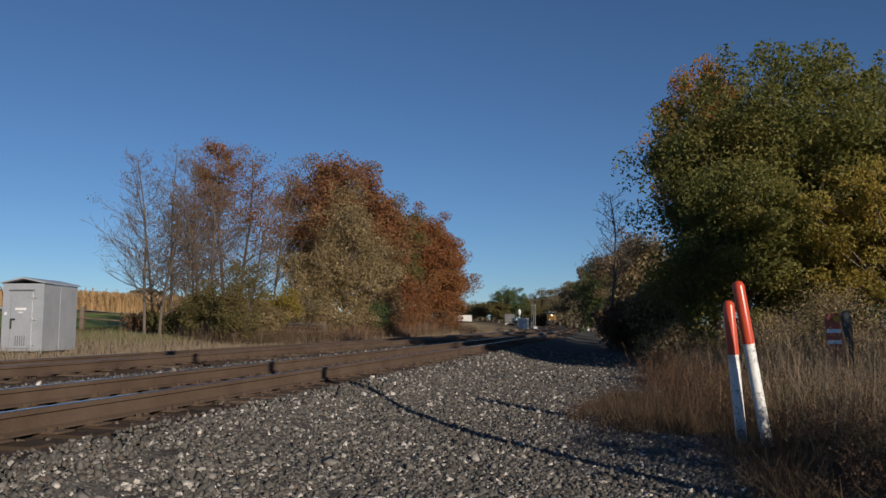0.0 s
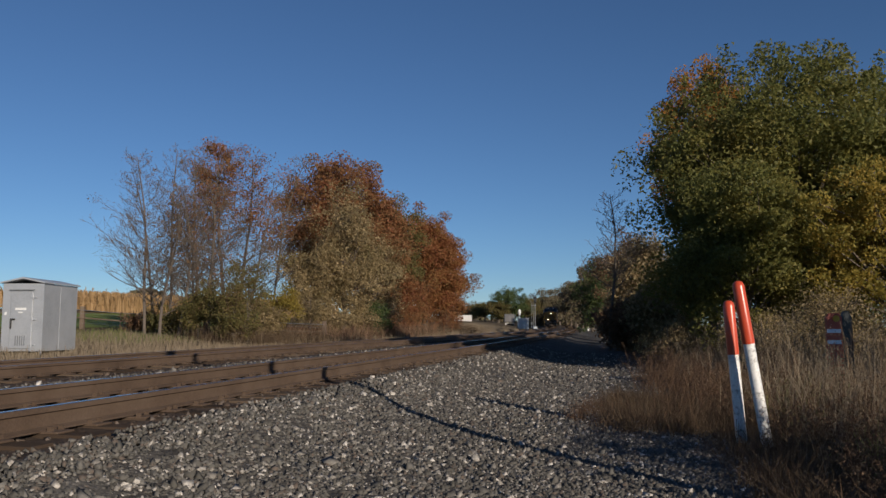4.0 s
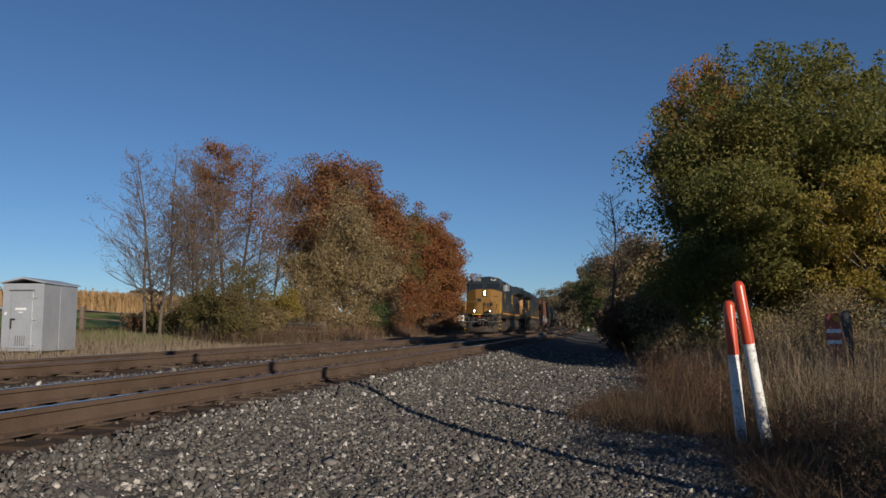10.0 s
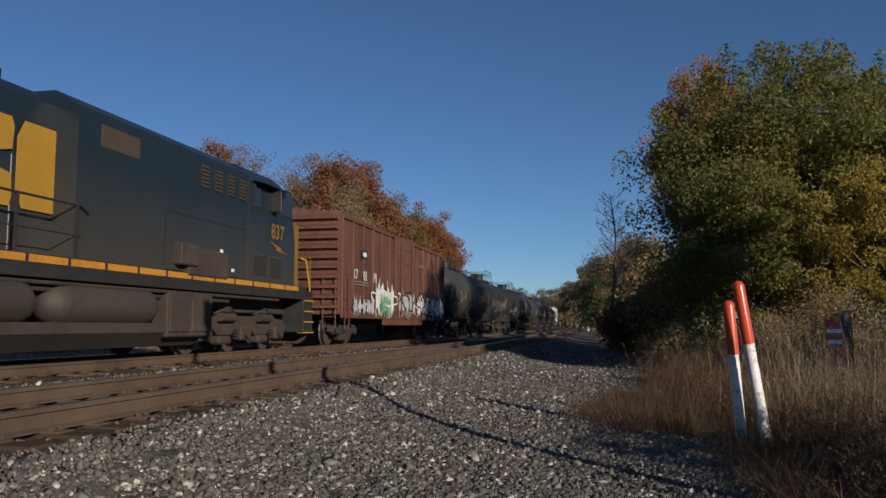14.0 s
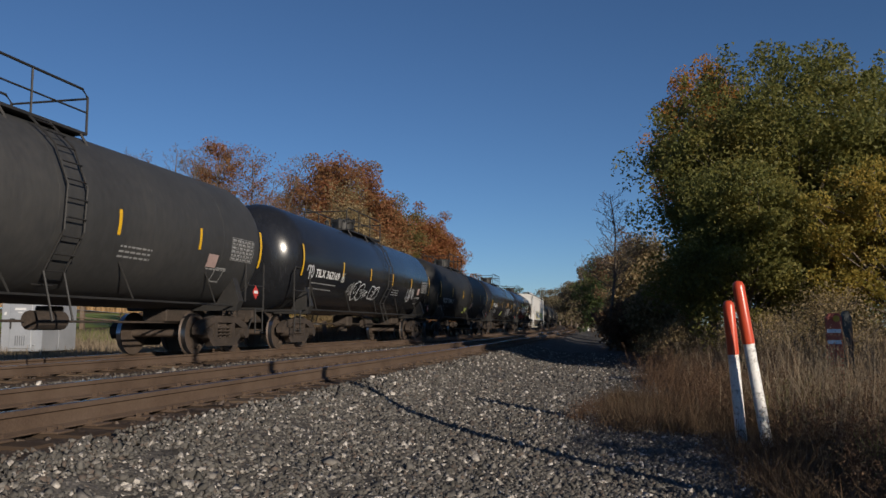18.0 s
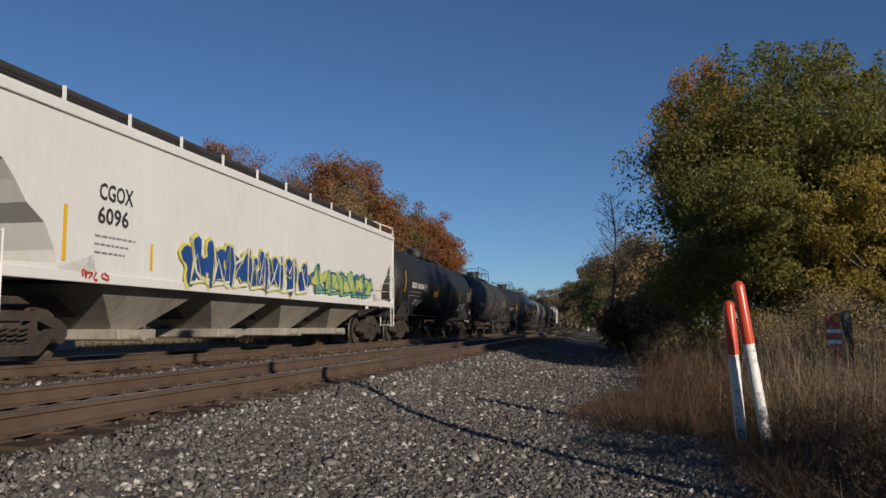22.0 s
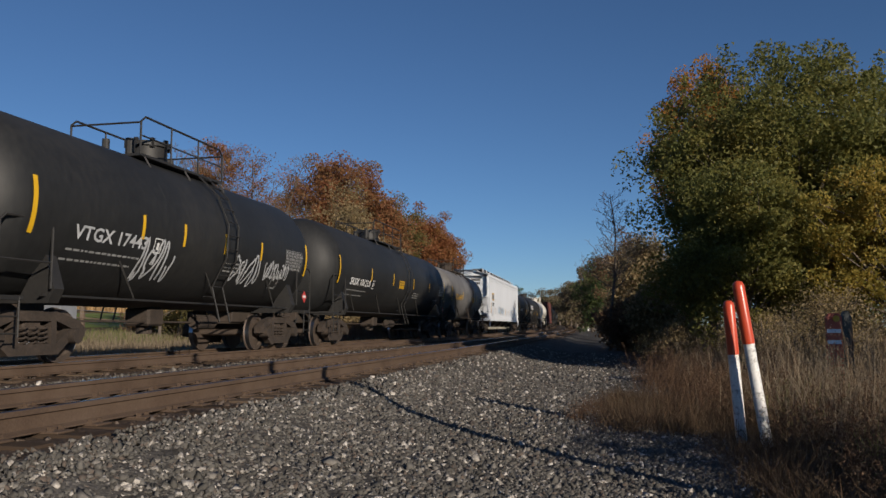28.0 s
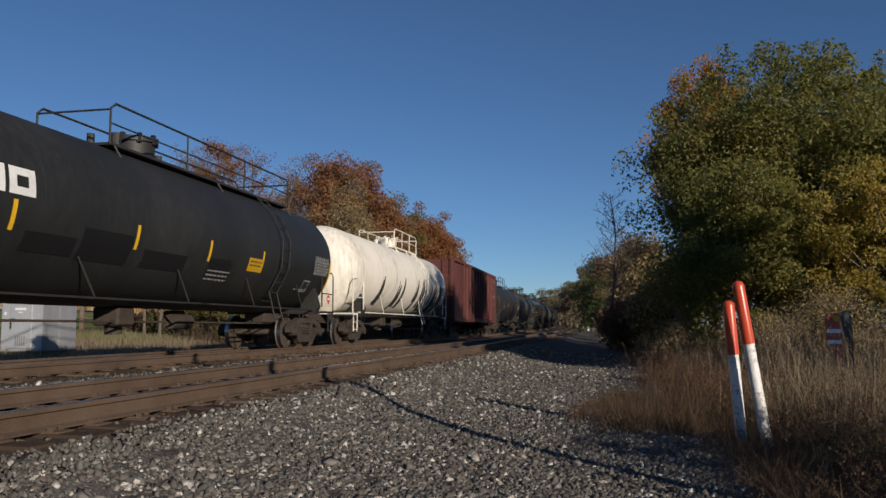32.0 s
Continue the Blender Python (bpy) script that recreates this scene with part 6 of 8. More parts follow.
    if not mirrored:
        emblem(car, -0.25, 2.6, 2.7, 0.98, 0.975, True)
        bolt = Geo()
        patch(bolt, [(cab0 - 1.35, 2.86), (cab0 - 1.95, 2.8), (cab0 - 1.9, 2.72), (cab0 - 2.6, 2.62), (cab0 - 2.1, 2.7), (cab0 - 2.15, 2.78)], flat_side(1.475))
        part("bolt_mark", bolt, STRIPE_YELLOW, car)
        for sy, mt in ((0.72, WHITE_PAINT), (-0.72, DARK_PAINT)):
            cu = bpy.data.curves.new("digits", "FONT")
            cu.body, cu.size = number, 0.25
            holder = bpy.data.objects.new("digits", cu)
            me = bpy.data.meshes.new_from_object(holder)
            bpy.data.objects.remove(holder)
            for v in me.vertices:
                v.co = (cab0 - 0.553, sy - 0.28 + v.co.x * 0.95, 4.38 + v.co.y)
            me.materials.clear()
            me.materials.append(mt)
            part("lettering", me, mt, car)
    else:
        for k in range(3):
            a = -3.6 + k * 1.32
            part("emblem_block", slab(a, a + 1.24, 2.46, 3.86, (-1.0, -0.985)), EMBLEM_YELLOW, car, "plain yellow block")
    return car

# ---- the train's make-up: each car with the metres from the headlight to its two couplers ----
TRAIN = []


def add_car(car, d0, d1, turned=False):
    TRAIN.append((car, d0, d1, turned))
    return car


add_car(locomotive(23.4, "lead diesel locomotive, dark blue with yellow nose, headlights lit", "3463", True, False), -1.15, 22.25)
add_car(locomotive(22.1, "second diesel locomotive, dark blue, running long hood first", "837", False, True), 22.1, 44.2, True)
add_car(box_car(17.6, "rusty red-brown ribbed box car with graffiti along its sill"), 44.9, 62.5)


def tank(d0, d1, paint, label, **k):
    return add_car(tank_car(d1 - d0, k.pop("radius", 1.57), paint, label, **k), d0, d1)


def side_of(car_radius=1.57):
    return round_side(car_radius, 1.0 + car_radius)


LOW = dict(ends=(7.45, 2.12), mids=(4.4, 1.6, -1.4, -4.7), mids_z=2.33, mark_z=2.1, mark_x=7.0)
SHORT = dict(ends=(5.4, 2.46), mids=(2.55, 1.1, -0.65, -2.5), mark_x=4.4, mark_w=2.05, table_x=-4.0, walk_half=1.7)


def ribbons(c, x0, x1, z0, z1, mat, seed, loops, width, side=None):
    return scrawl(c, x0, x1, z0, z1, side or side_of(), mat, seed, loops, width)


def sheet_on(c, x, z, w, h, material, label=""):
    g = Geo()
    bars(g, x, x - w, z, z + h, side_of(), 0.0065)
    return part("notice_sheet", g, material, c, label)


c = tank(62.6, 76.2, DULL_TANK, "short dull black tank car", **SHORT)
c = tank(76.2, 89.75, BLACK_TANK, "short black tank car with silver graffiti", **SHORT)
ribbons(c, 0.5, -4.5, 1.6, 2.7, TAG_SILVER, 21, 6, 0.06)
c = tank(89.75, 108.2, BLACK_TANK, "black tank car with large silver outline graffiti", marks="SHQX 70690", mark_z=1.86, mark_w=2.55, mids=(4.85, 1.55, -1.85, -4.75))
bubbles(c, 4.2, 1.5, 1.5, 2.45, side_of(), TAG_SILVER, 22, 7, 0.05)
bubbles(c, -0.4, -2.2, 1.5, 2.2, side_of(), TAG_SILVER, 63, 5, 0.045)
sheet_on(c, -0.5, 1.52, 1.4, 0.3, FADED_NOTICE, "faded yellow and red notice sheet")
bubbles(c, -2.3, -5.3, 1.4, 2.3, side_of(), TAG_SILVER, 23, 7, 0.05)
ribbons(c, -4.2, -5.7, 1.7, 2.25, TAG_SILVER, 24, 6, 0.03)
c = tank(108.2, 126.8, DULL_TANK, "clean matt black tank car with white marks", marks="CBTX 738201", mark_x=6.67, mids=(4.4, 1.45, -2.2, -5.0), ladder_at=-0.9)
sheet_on(c, -5.45, 1.9, 0.42, 0.28, SHEET, "faded pinkish notice sheet")
c = tank(126.8, 145.4, GLOSS_TANK, "glossy black tank car with small graffiti", marks="TILX 362169", mark_w=2.1, mids=(4.45, 1.45, -1.5, -4.5))
ribbons(c, 7.5, 6.9, 1.95, 2.45, TAG_SILVER, 24, 3, 0.05)
ribbons(c, 3.6, 3.1, 1.6, 2.1, PANEL_GREY, 30, 5, 0.04)
bubbles(c, 3.0, 1.9, 1.45, 2.25, side_of(), TAG_SILVER, 25, 2, 0.045)
ribbons(c, 1.75, 1.35, 1.6, 1.95, TAG_SILVER, 33, 3, 0.03)
bubbles(c, 1.1, 0.1, 1.5, 2.15, side_of(), TAG_SILVER, 27, 2, 0.045)
ribbons(c, -4.1, -5.4, 1.65, 2.3, TAG_SILVER, 26, 7, 0.04)
sheet_on(c, -5.75, 2.0, 0.34, 0.28, SHEET, "faded pinkish notice sheet")
c = tank(145.4, 164.05, BLACK_TANK, "matt black tank car with white marks", marks="SHQX 70696", mark_z=1.87, mark_w=2.35, mids=(4.7, 1.45, -1.65, -4.95), mark_x=6.9)
sheet_on(c, -0.3, 1.42, 0.85, 0.3, TAG_LIME, "torn yellow notice sheet")
sheet_on(c, -1.7, 1.72, 0.6, 0.3, SHEET, "faded pinkish notice sheet")
c = tank(164.05, 182.7, GLOSS_TANK, "glossy black tank car with dark graffiti", marks="CBTX 738316", mark_w=1.9, **{**LOW, "ends": (7.75, 2.14), "mids": (4.5, 1.5, -1.2, -4.9)})
ribbons(c, 5.6, 4.4, 1.62, 1.88, TAG_SILVER, 67, 5, 0.035)
sheet_on(c, 1.2, 1.5, 0.62, 0.3, TAG_LIME, "slanting yellow notice sheet")
sheet_on(c, -1.55, 2.25, 0.85, 0.3, FADED_NOTICE, "yellow and red notice sheet")
for sd, x0, x1, zt_, zb in ((27, -2.0, -4.3, 2.15, 1.75), (68, -2.2, -4.4, 1.85, 1.4)):
    ribbons(c, x0, x1, zb, zt_, PANEL_GREY, sd, 7, 0.09)
ribbons(c, -4.6, -6.0, 1.45, 1.85, TAG_SILVER, 69, 5, 0.045)
c = tank(182.7, 201.3, GLOSS_TANK, "glossy black tank car with bright graffiti panel", marks="TILX 190931", mark_w=1.95, panel=-2.6, **{**LOW, "mids": (-4.35,)*1 + (4.4, -4.36, -4.37)})
# the sprayed panel: white letter-like shapes edged green, red below, a yellow sun above
for k, (x0, x1, zt_) in enumerate(((4.35, 3.2, 2.78), (3.15, 2.2, 2.6), (2.15, 1.2, 2.55), (1.15, 0.1, 2.62), (0.0, -0.95, 2.62), (-1.15, -2.0, 2.6), (-2.05, -2.9, 2.75))):
    _w, _e = Geo(), Geo()
    tilt, dip = 0.12 * math.sin(k * 2.1), 0.1 * math.cos(k * 1.7)
    for g_, m_, pr in ((_e, 0.07, 0.008), (_w, 0.0, 0.012)):
        patch(g_, [(x0 + m_, 1.5 - m_), (x0 + m_ - tilt, zt_ - 0.35), (x0 - 0.2 - tilt + m_, zt_ + m_), (x1 + 0.25 - m_, zt_ - 0.12 + m_), (x1 - m_, zt_ - 0.3), (x1 + 0.1 - m_, 2.05 + dip), (x1 - m_, 1.8), (x1 + 0.12 - m_, 1.5 - m_)], side_of(), pr)
    part("sprayed_edge", _e, TAG_GREEN, c)
    part("sprayed_letter_shape", _w, WHITE_PAINT, c, "plain white sprayed shape")
blobs(c, 4.4, -0.9, 1.25, 1.85, side_of(), TAG_RED, 29, 7, 0.016)
blobs(c, -1.0, -2.9, 1.25, 1.85, side_of(), TAG_RED, 35, 3, 0.016)
_sun = Geo()
patch(_sun, [(3.3 + 0.4 * math.cos(math.pi * k / 10), 2.6 + 0.3 * math.sin(math.pi * k / 10)) for k in range(11)], side_of(), 0.012)
for k in range(9):
    a = math.pi * (k + 0.5) / 9
    x, z, dx, dz = 3.3 + 0.46 * math.cos(a), 2.6 + 0.34 * math.sin(a), 0.2 * math.cos(a), 0.14 * math.sin(a)
    patch(_sun, [(x - 0.04 * math.sin(a), z + 0.04 * math.cos(a)), (x + dx, z + dz), (x + 0.04 * math.sin(a), z - 0.04 * math.cos(a))], side_of(), 0.012)
part("sprayed_sun", _sun, TAG_YELLOW, c, "yellow sprayed half sun with rays")
scrawl(c, 4.2, -0.8, 1.75, 2.55, side_of(), TAG_RED, 31, 9, 0.03).location.y = 0.022
scrawl(c, -1.2, -2.8, 1.7, 2.6, side_of(), DARK_PAINT, 36, 5, 0.03).location.y = 0.022
ribbons(c, -3.2, -3.9, 1.4, 2.0, TAG_LIME, 37, 4, 0.04)
h, bx, wy = covered_hopper(22.6, CREAM, "cream covered hopper car with blue and yellow graffiti", 4.3, 4, bay_paint=DARKER_CREAM, dark_ends=True)
add_car(h, 201.25, 223.85)
_fs = flat_side(wy + 0.006)
scrawl(h, 8.3, 7.7, 1.34, 1.56, flat_side(wy + 0.046), TAG_RED, 64, 4, 0.04)
tape(h, [8.7], 2.1, _fs, 0.9, 0.09)
tape(h, [6.26, -8.9], 1.9, _fs, 0.5, 0.08)
blobs(h, 5.3, -1.6, 1.32, 2.6, flat_side(wy + 0.046), TAG_YELLOW, 40, 8)
blobs(h, 5.2, -1.55, 1.38, 2.52, flat_side(wy + 0.056), TAG_BLUE, 40, 8)
letter_strokes(h, 5.0, -1.4, 1.5, 2.45, flat_side(wy + 0.066), CREAM, 42, 7, 0.07)
letter_strokes(h, 5.05, -1.45, 1.47, 2.48, flat_side(wy + 0.074), TAG_YELLOW, 46, 7, 0.035)
blobs(h, -1.7, -7.7, 1.5, 2.5, flat_side(wy + 0.05), TAG_TEAL, 43, 6)
blobs(h, -1.8, -7.6, 1.56, 2.4, flat_side(wy + 0.058), TAG_LIME, 47, 6)
letter_strokes(h, -2.0, -7.4, 1.6, 2.35, flat_side(wy + 0.068), TAG_GREEN, 44, 5, 0.09)
letter_strokes(h, -2.1, -7.5, 1.65, 2.3, flat_side(wy + 0.074), TAG_BLUE, 45, 5, 0.04)
lettering("CGOX", 0.4, 7.88, 2.77, _fs, h, DARK_PAINT, width=0.98)
lettering("6096", 0.4, 7.9, 2.36, _fs, h, DARK_PAINT, width=0.88)
stencils(h, [(7.95, 2.12, 1.15, 1), (7.95, 1.98, 0.95, 1), (7.95, 1.84, 0.85, 1), (-bx + 2.5, 1.9, 0.9, 1)], _fs, PANEL_GREY)
c = tank(223.85, 242.75, BLACK_TANK, "matt black tank car with white marks and small graffiti", marks="SKSX 101018", mark_z=2.3, mark_x=6.95, mark_w=2.25, ends=(8.1, 2.5), mids=(3.85, 1.5, -1.85, -4.5), mids_z=2.3, panel=2.4, table_x=-6.85)
ribbons(c, 5.9, 4.5, 1.5, 1.9, TAG_SILVER, 32, 7, 0.03)
ribbons(c, 0.6, -0.1, 1.4, 1.8, TAG_SILVER, 33, 4, 0.03)
ribbons(c, -5.2, -6.4, 1.4, 1.95, TAG_SILVER, 34, 5, 0.04)
c = tank(242.75, 260.9, DULL_TANK, "faded charcoal tank car", marks="SHPX 204176", mark_z=1.95, mark_w=2.0, mark_x=6.25, ends=(7.42, 2.0), mids=(4.15, 1.6, -1.4, -4.3), mids_z=2.15, table_x=-5.7, ladder_at=-0.2, walk_half=2.6)
c = tank(260.9, 279.3, BLACK_TANK, "matt black tank car", marks="SKSX 101335", mark_z=2.0, mark_w=2.25, mark_x=6.92, ends=(8.13, 2.45), mids=(4.67, 2.0, -1.6, -4.68), panel=1.95, table_x=-6.9, ladder_at=0.8)
ribbons(c, 0.2, -1.4, 1.45, 1.8, TAG_SILVER, 61, 7, 0.035)
sheet_on(c, -0.8, 1.25, 0.75, 0.28, TAG_LIME, "torn yellow notice sheet")
ribbons(c, -2.9, -4.3, 1.75, 2.05, PANEL_GREY, 66, 5, 0.03)
c = tank(279.3, 297.8, GLOSS_TANK, "glossy black tank car with small graffiti", marks="TILX 190868", mark_w=2.1, panel=-1.4, **{**LOW, "mids": (4.5, 2.1, -1.35, -3.7)})
ribbons(c, 3.6, 2.4, 1.5, 2.0, TAG_SILVER, 35, 4, 0.035)
ribbons(c, -2.2, -4.6, 1.5, 2.1, TAG_SILVER, 36, 6, 0.05)
c = tank(297.8, 314.1, GREY_TANK, "weathered dark grey tank car", ends=(6.9, 2.05), mids=(3.8, 1.2, -1.2, -3.8), mids_z=2.2, table_x=-5.6)
c = tank(314.1, 330.1, BLACK_TANK, "matt black tank car with a rusty truck", ends=(6.95, 2.03), mids=(3.3, 0.2, -3.2, -4.95), mids_z=2.23, table_x=-5.6, panel=None)
ribbons(c, -3.4, -4.4, 1.6, 2.1, TAG_SILVER, 71, 4, 0.03)
c = tank(330.1, 344.0, BLACK_TANK, "short black tank car with silver graffiti", marks="VTGX 17443", mark_paint=TAG_SILVER, mark_z=2.05, **SHORT)
ribbons(c, 2.4, 1.4, 1.35, 2.35, TAG_SILVER, 37, 5, 0.055)
ribbons(c, -1.3, -2.6, 1.55, 2.4, TAG_SILVER, 38, 6, 0.05)
ribbons(c, -2.8, -4.35, 1.75, 2.3, TAG_SILVER, 39, 9, 0.04)
c = tank(344.0, 363.0, BLACK_TANK, "matt black tank car with white marks", marks="SKSX 101210", mark_z=2.02, mark_w=2.25, mark_x=6.95, ends=(8.15, 2.44), mids=(4.67, 1.7, -1.6, -4.7), panel=0.8, table_x=-6.9, ladder_at=-0.65)
c = tank(363.0, 376.5, GREY_TANK, "weathered grey tank car with yellow marks", radius=1.5, marks="UTLX 66484", mark_size=0.4, mark_paint=STRIPE_YELLOW, iron=UNDERGEAR, mids_z=2.38, mark_z=2.14, mark_w=2.05, mark_x=4.45, ends=(5.5, 2.4), mids=(2.1, -2.9), table_x=-4.1, walk_half=1.7, lower_text=False, panel=-1.2)
_yg = Geo()
for q in range(6):
    bars(_yg, -4.15, -5.15, 2.46 - q * 0.08, 2.475 - q * 0.08, round_side(1.5, 2.5), 0.012)
part("data_lines", _yg, WHITE_PAINT, c)
_yb = Geo()
bars(_yb, -4.08, -5.25, 2.02, 2.5, round_side(1.5, 2.5), 0.006)
part("data_panel", _yb, BLACK_IRON, c, "black data panel with white lines")
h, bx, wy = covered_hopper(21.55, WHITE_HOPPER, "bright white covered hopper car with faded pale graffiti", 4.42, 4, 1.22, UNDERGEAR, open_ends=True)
for zz in (3.9, 4.02):
    part("side_rib", Geo().box(-bx + 0.1, bx - 0.12, wy, wy + 0.022, zz, zz + 0.035), WHITE_HOPPER, h)
part("side_ledge", Geo().box(-bx + 0.1, bx - 0.1, wy, wy + 0.03, 1.0, 1.38, 0.008), WHITE_HOPPER, h)
add_car(h, 376.55, 398.1)
_fs = flat_side(wy + 0.006)
part("badge", Geo().box(6.95, 8.05, wy + 0.004, wy + 0.012, 2.5, 3.05), STRIPE_YELLOW, h, "yellow-edged grey badge")
part("badge_field", Geo().box(7.0, 8.0, wy + 0.012, wy + 0.016, 2.6, 2.95), PANEL_GREY, h)
_bm = Geo()
for k in range(4):
    bars(_bm, 7.85 - k * 0.19, 7.72 - k * 0.19, 2.7, 2.85, flat_side(wy + 0.016), 0.004)
part("badge_mark", _bm, DARK_PAINT, h)
part("end_badge", Geo().box(bx - 0.385, bx - 0.37, 0.3, 0.95, 3.84, 4.04), PANEL_GREY, h)
_bm = Geo()
for k in range(4):
    _bm.box(bx - 0.371, bx - 0.366, 0.37 + k * 0.14, 0.47 + k * 0.14, 3.89, 3.99)
for k in range(5):
    _bm.box(bx - 0.38, bx - 0.374, 0.33 + k * 0.125, 0.41 + k * 0.125, 3.62, 3.76)
for k in range(6):
    _bm.box(bx - 0.38, bx - 0.374, -0.02, (0.2, 0.16, 0.24, 0.18, 0.22, 0.4)[k] + 0.05, 3.0 - 0.09 * k, 3.04 - 0.09 * k)
part("end_marks", _bm, DARK_PAINT, h, "small dark marks on the end wall")
lettering("53279", 0.36, 8.05, 2.08, _fs, h, DARK_PAINT, width=1.1)
stencils(h, [(8.1, 1.85, 1.2, 1), (8.1, 1.7, 1.0, 1), (6.2, 2.6, 0.2, 3), (-bx + 3.2, 2.9, 1.6, 9), (-bx + 5.2, 2.0, 0.9, 2)], _fs, PANEL_GREY)
blobs(h, 4.6, 0.9, 1.4, 2.2, flat_side(wy + 0.004), TAG_PALE, 50, 7)
blobs(h, 10.0, 9.5, 3.25, 3.6, flat_side(wy + 0.004), TAG_PALE, 55, 3)
scrawl(h, 4.5, 0.8, 1.42, 2.2, flat_side(wy + 0.012), TAG_SILVER, 51, 9, 0.028)
scrawl(h, 6.6, 5.4, 1.5, 2.1, flat_side(wy + 0.01), TAG_SILVER, 54, 5, 0.025)
scrawl(h, 0.2, -2.4, 1.5, 1.9, flat_side(wy + 0.01), TAG_SILVER, 52, 6, 0.025)
scrawl(h, -3.4, -6.6, 1.45, 2.1, flat_side(wy + 0.01), TAG_PALE, 53, 9, 0.03)
part("rust_streak", Geo().prism([(8.6, 1.5), (8.42, 1.55), (8.5, 2.4), (8.62, 2.4)], "y", wy + 0.004, wy + 0.01), FADED_YELLOW, h, "faded orange streak")
tape(h, [6.45, 2.9, -0.2, -2.6, -6.0], 1.75, _fs, 0.5, 0.09)
c = tank(398.1, 411.6, BLACK_TANK, "short black tank car with patched paint", marks="TILX 160082", panel=-2.5, **{**SHORT, "mark_z": 2.15, "mark_x": 4.15, "mark_w": 2.15, "ends": (5.25, 2.18), "mids": (2.05, 0.15, -1.95, -2.0), "mids_z": 2.38, "ladder_at": -0.75})
for x0, x1, z0_, z1_ in ((5.1, 4.5, 2.5, 2.95), (2.4, 1.4, 1.5, 1.95), (0.6, -0.3, 1.55, 1.9)):
    _pp = Geo()
    bars(_pp, x0, x1, z0_, z1_, side_of(), 0.005)
    part("paint_patch", _pp, DULL_TANK, c, "patch of greyer paint")
c = tank(411.6, 431.6, BLACK_TANK, "long matt black tank car with blocked-out panels", panel=-3.0, marks="PROX 36707", ends=(8.45, 2.08), mids=(4.7, 1.6, -1.1, -3.75), mids_z=2.24, mark_x=7.5, mark_z=2.03, mark_w=1.8, mark_size=0.33, table_x=-7.2, walk_half=4.2, walk_c=-2.2, dome_at=-0.5, ladder_at=-4.9)
for k in range(6):
    _pg = Geo()
    bars(_pg, 7.95 - k * 0.62, 7.95 - k * 0.62 - 0.54, 2.54, 2.95, side_of(), 0.006)
    part("white_block", _pg, WHITE_PAINT, c, "plain white block")
    _ph = Geo()
    bars(_ph, 7.8 - k * 0.62, 7.8 - k * 0.62 - 0.24, 2.66, 2.83, side_of(), 0.01)
    part("block_gap", _ph, BLACK_TANK, c)
for x0, x1, z0_, z1_ in ((4.38, 3.2, 1.75, 2.05), (3.08, 1.7, 1.72, 2.25), (1.26, -0.27, 1.72, 2.05), (-1.2, -2.2, 1.7, 2.1)):
    _pd = Geo()
    bars(_pd, x0, x1, z0_, z1_, side_of(), 0.005)
    part("overpainted_panel", _pd, SATIN_BLACK, c, "blacker overpainted panel")
c = tank(431.6, 449.2, WHITE_TANK, "off-white tank car with black spill streaks", iron=WHITE_TANK, strips=False, lower_text=False, dome_at=-1.6, walk_half=2.0)
_st = Geo()
_rg = random.Random(12)
for k in range(26):
    x = _rg.uniform(-6.5, 4.5)
    w, zt_, zb = _rg.uniform(0.05, 0.22), _rg.uniform(2.3, 2.9), _rg.uniform(1.3, 1.8)
    zz = zt_
    while zz > zb:
        f = (zt_ - zz) / (zt_ - zb)
        ww = w * (0.35 + 0.9 * f)
        bars(_st, x - ww + 0.15 * f, x + ww + 0.15 * f, zz - 0.1, zz, side_of(), 0.004 + 0.0003 * (k % 5))
        zz -= 0.1
part("spill_streaks", _st, DARK_PAINT, c, "black spill streaks")
add_car(chip_car(18.6, "tall dark red ribbed open car with white stencils"), 449.2, 467.8)
_d = 467.8
for k in range(11):
    L_ = (18.2, 17.6, 18.6)[k % 3]
    tank(_d, _d + L_, (BLACK_TANK, DULL_TANK, GLOSS_TANK)[k % 3], ("matt black tank car", "faded charcoal tank car", "glossy black tank car")[k % 3], marks="")
    _d += L_

# ---- motion of the train ----
SPEED, HEAD_AT = 21.4082, 257.9032


def motions():
    for car, d0, d1, turned in TRAIN:
        half = (d1 - d0) / 2
        reach = half - 2.3
        rows = []
        for k in range(65):
            t = k * 0.5
            s = HEAD_AT - SPEED * t + (d0 + d1) / 2
            a, b = on_line(s - reach), on_line(s + reach)
            ahead = (a - b).normalized()
            if turned:
                ahead = -ahead
            left = Vector((0, 0, 1)).cross(ahead).normalized()
            up = ahead.cross(left)
            m = Matrix((ahead, left, up)).transposed().to_4x4()
            m.translation = (a + b) / 2
            rows.append((t, m))
        walk(car, rows)

# ---- trees, shrubs, grass ----
def leaf_cards(centers, size, rng, squash=0.75):
    """Small bent leaf faces at the given centers: corners as numpy."""
    n = len(centers)
    a = rng.normal(size=(n, 3))
    a /= np.linalg.norm(a, axis=1, keepdims=True)
    b = rng.normal(size=(n, 3))
    b -= (a * b).sum(1, keepdims=True) * a
    b /= np.linalg.norm(b, axis=1, keepdims=True) + 1e-9
    s = size * rng.uniform(0.6, 1.4, (n, 1))
    a, b = a * s, b * s * squash
    return np.stack([centers - a - b * 0.55, centers - a * 0.2 + b, centers + a - b * 0.4], 1).reshape(-1, 3)


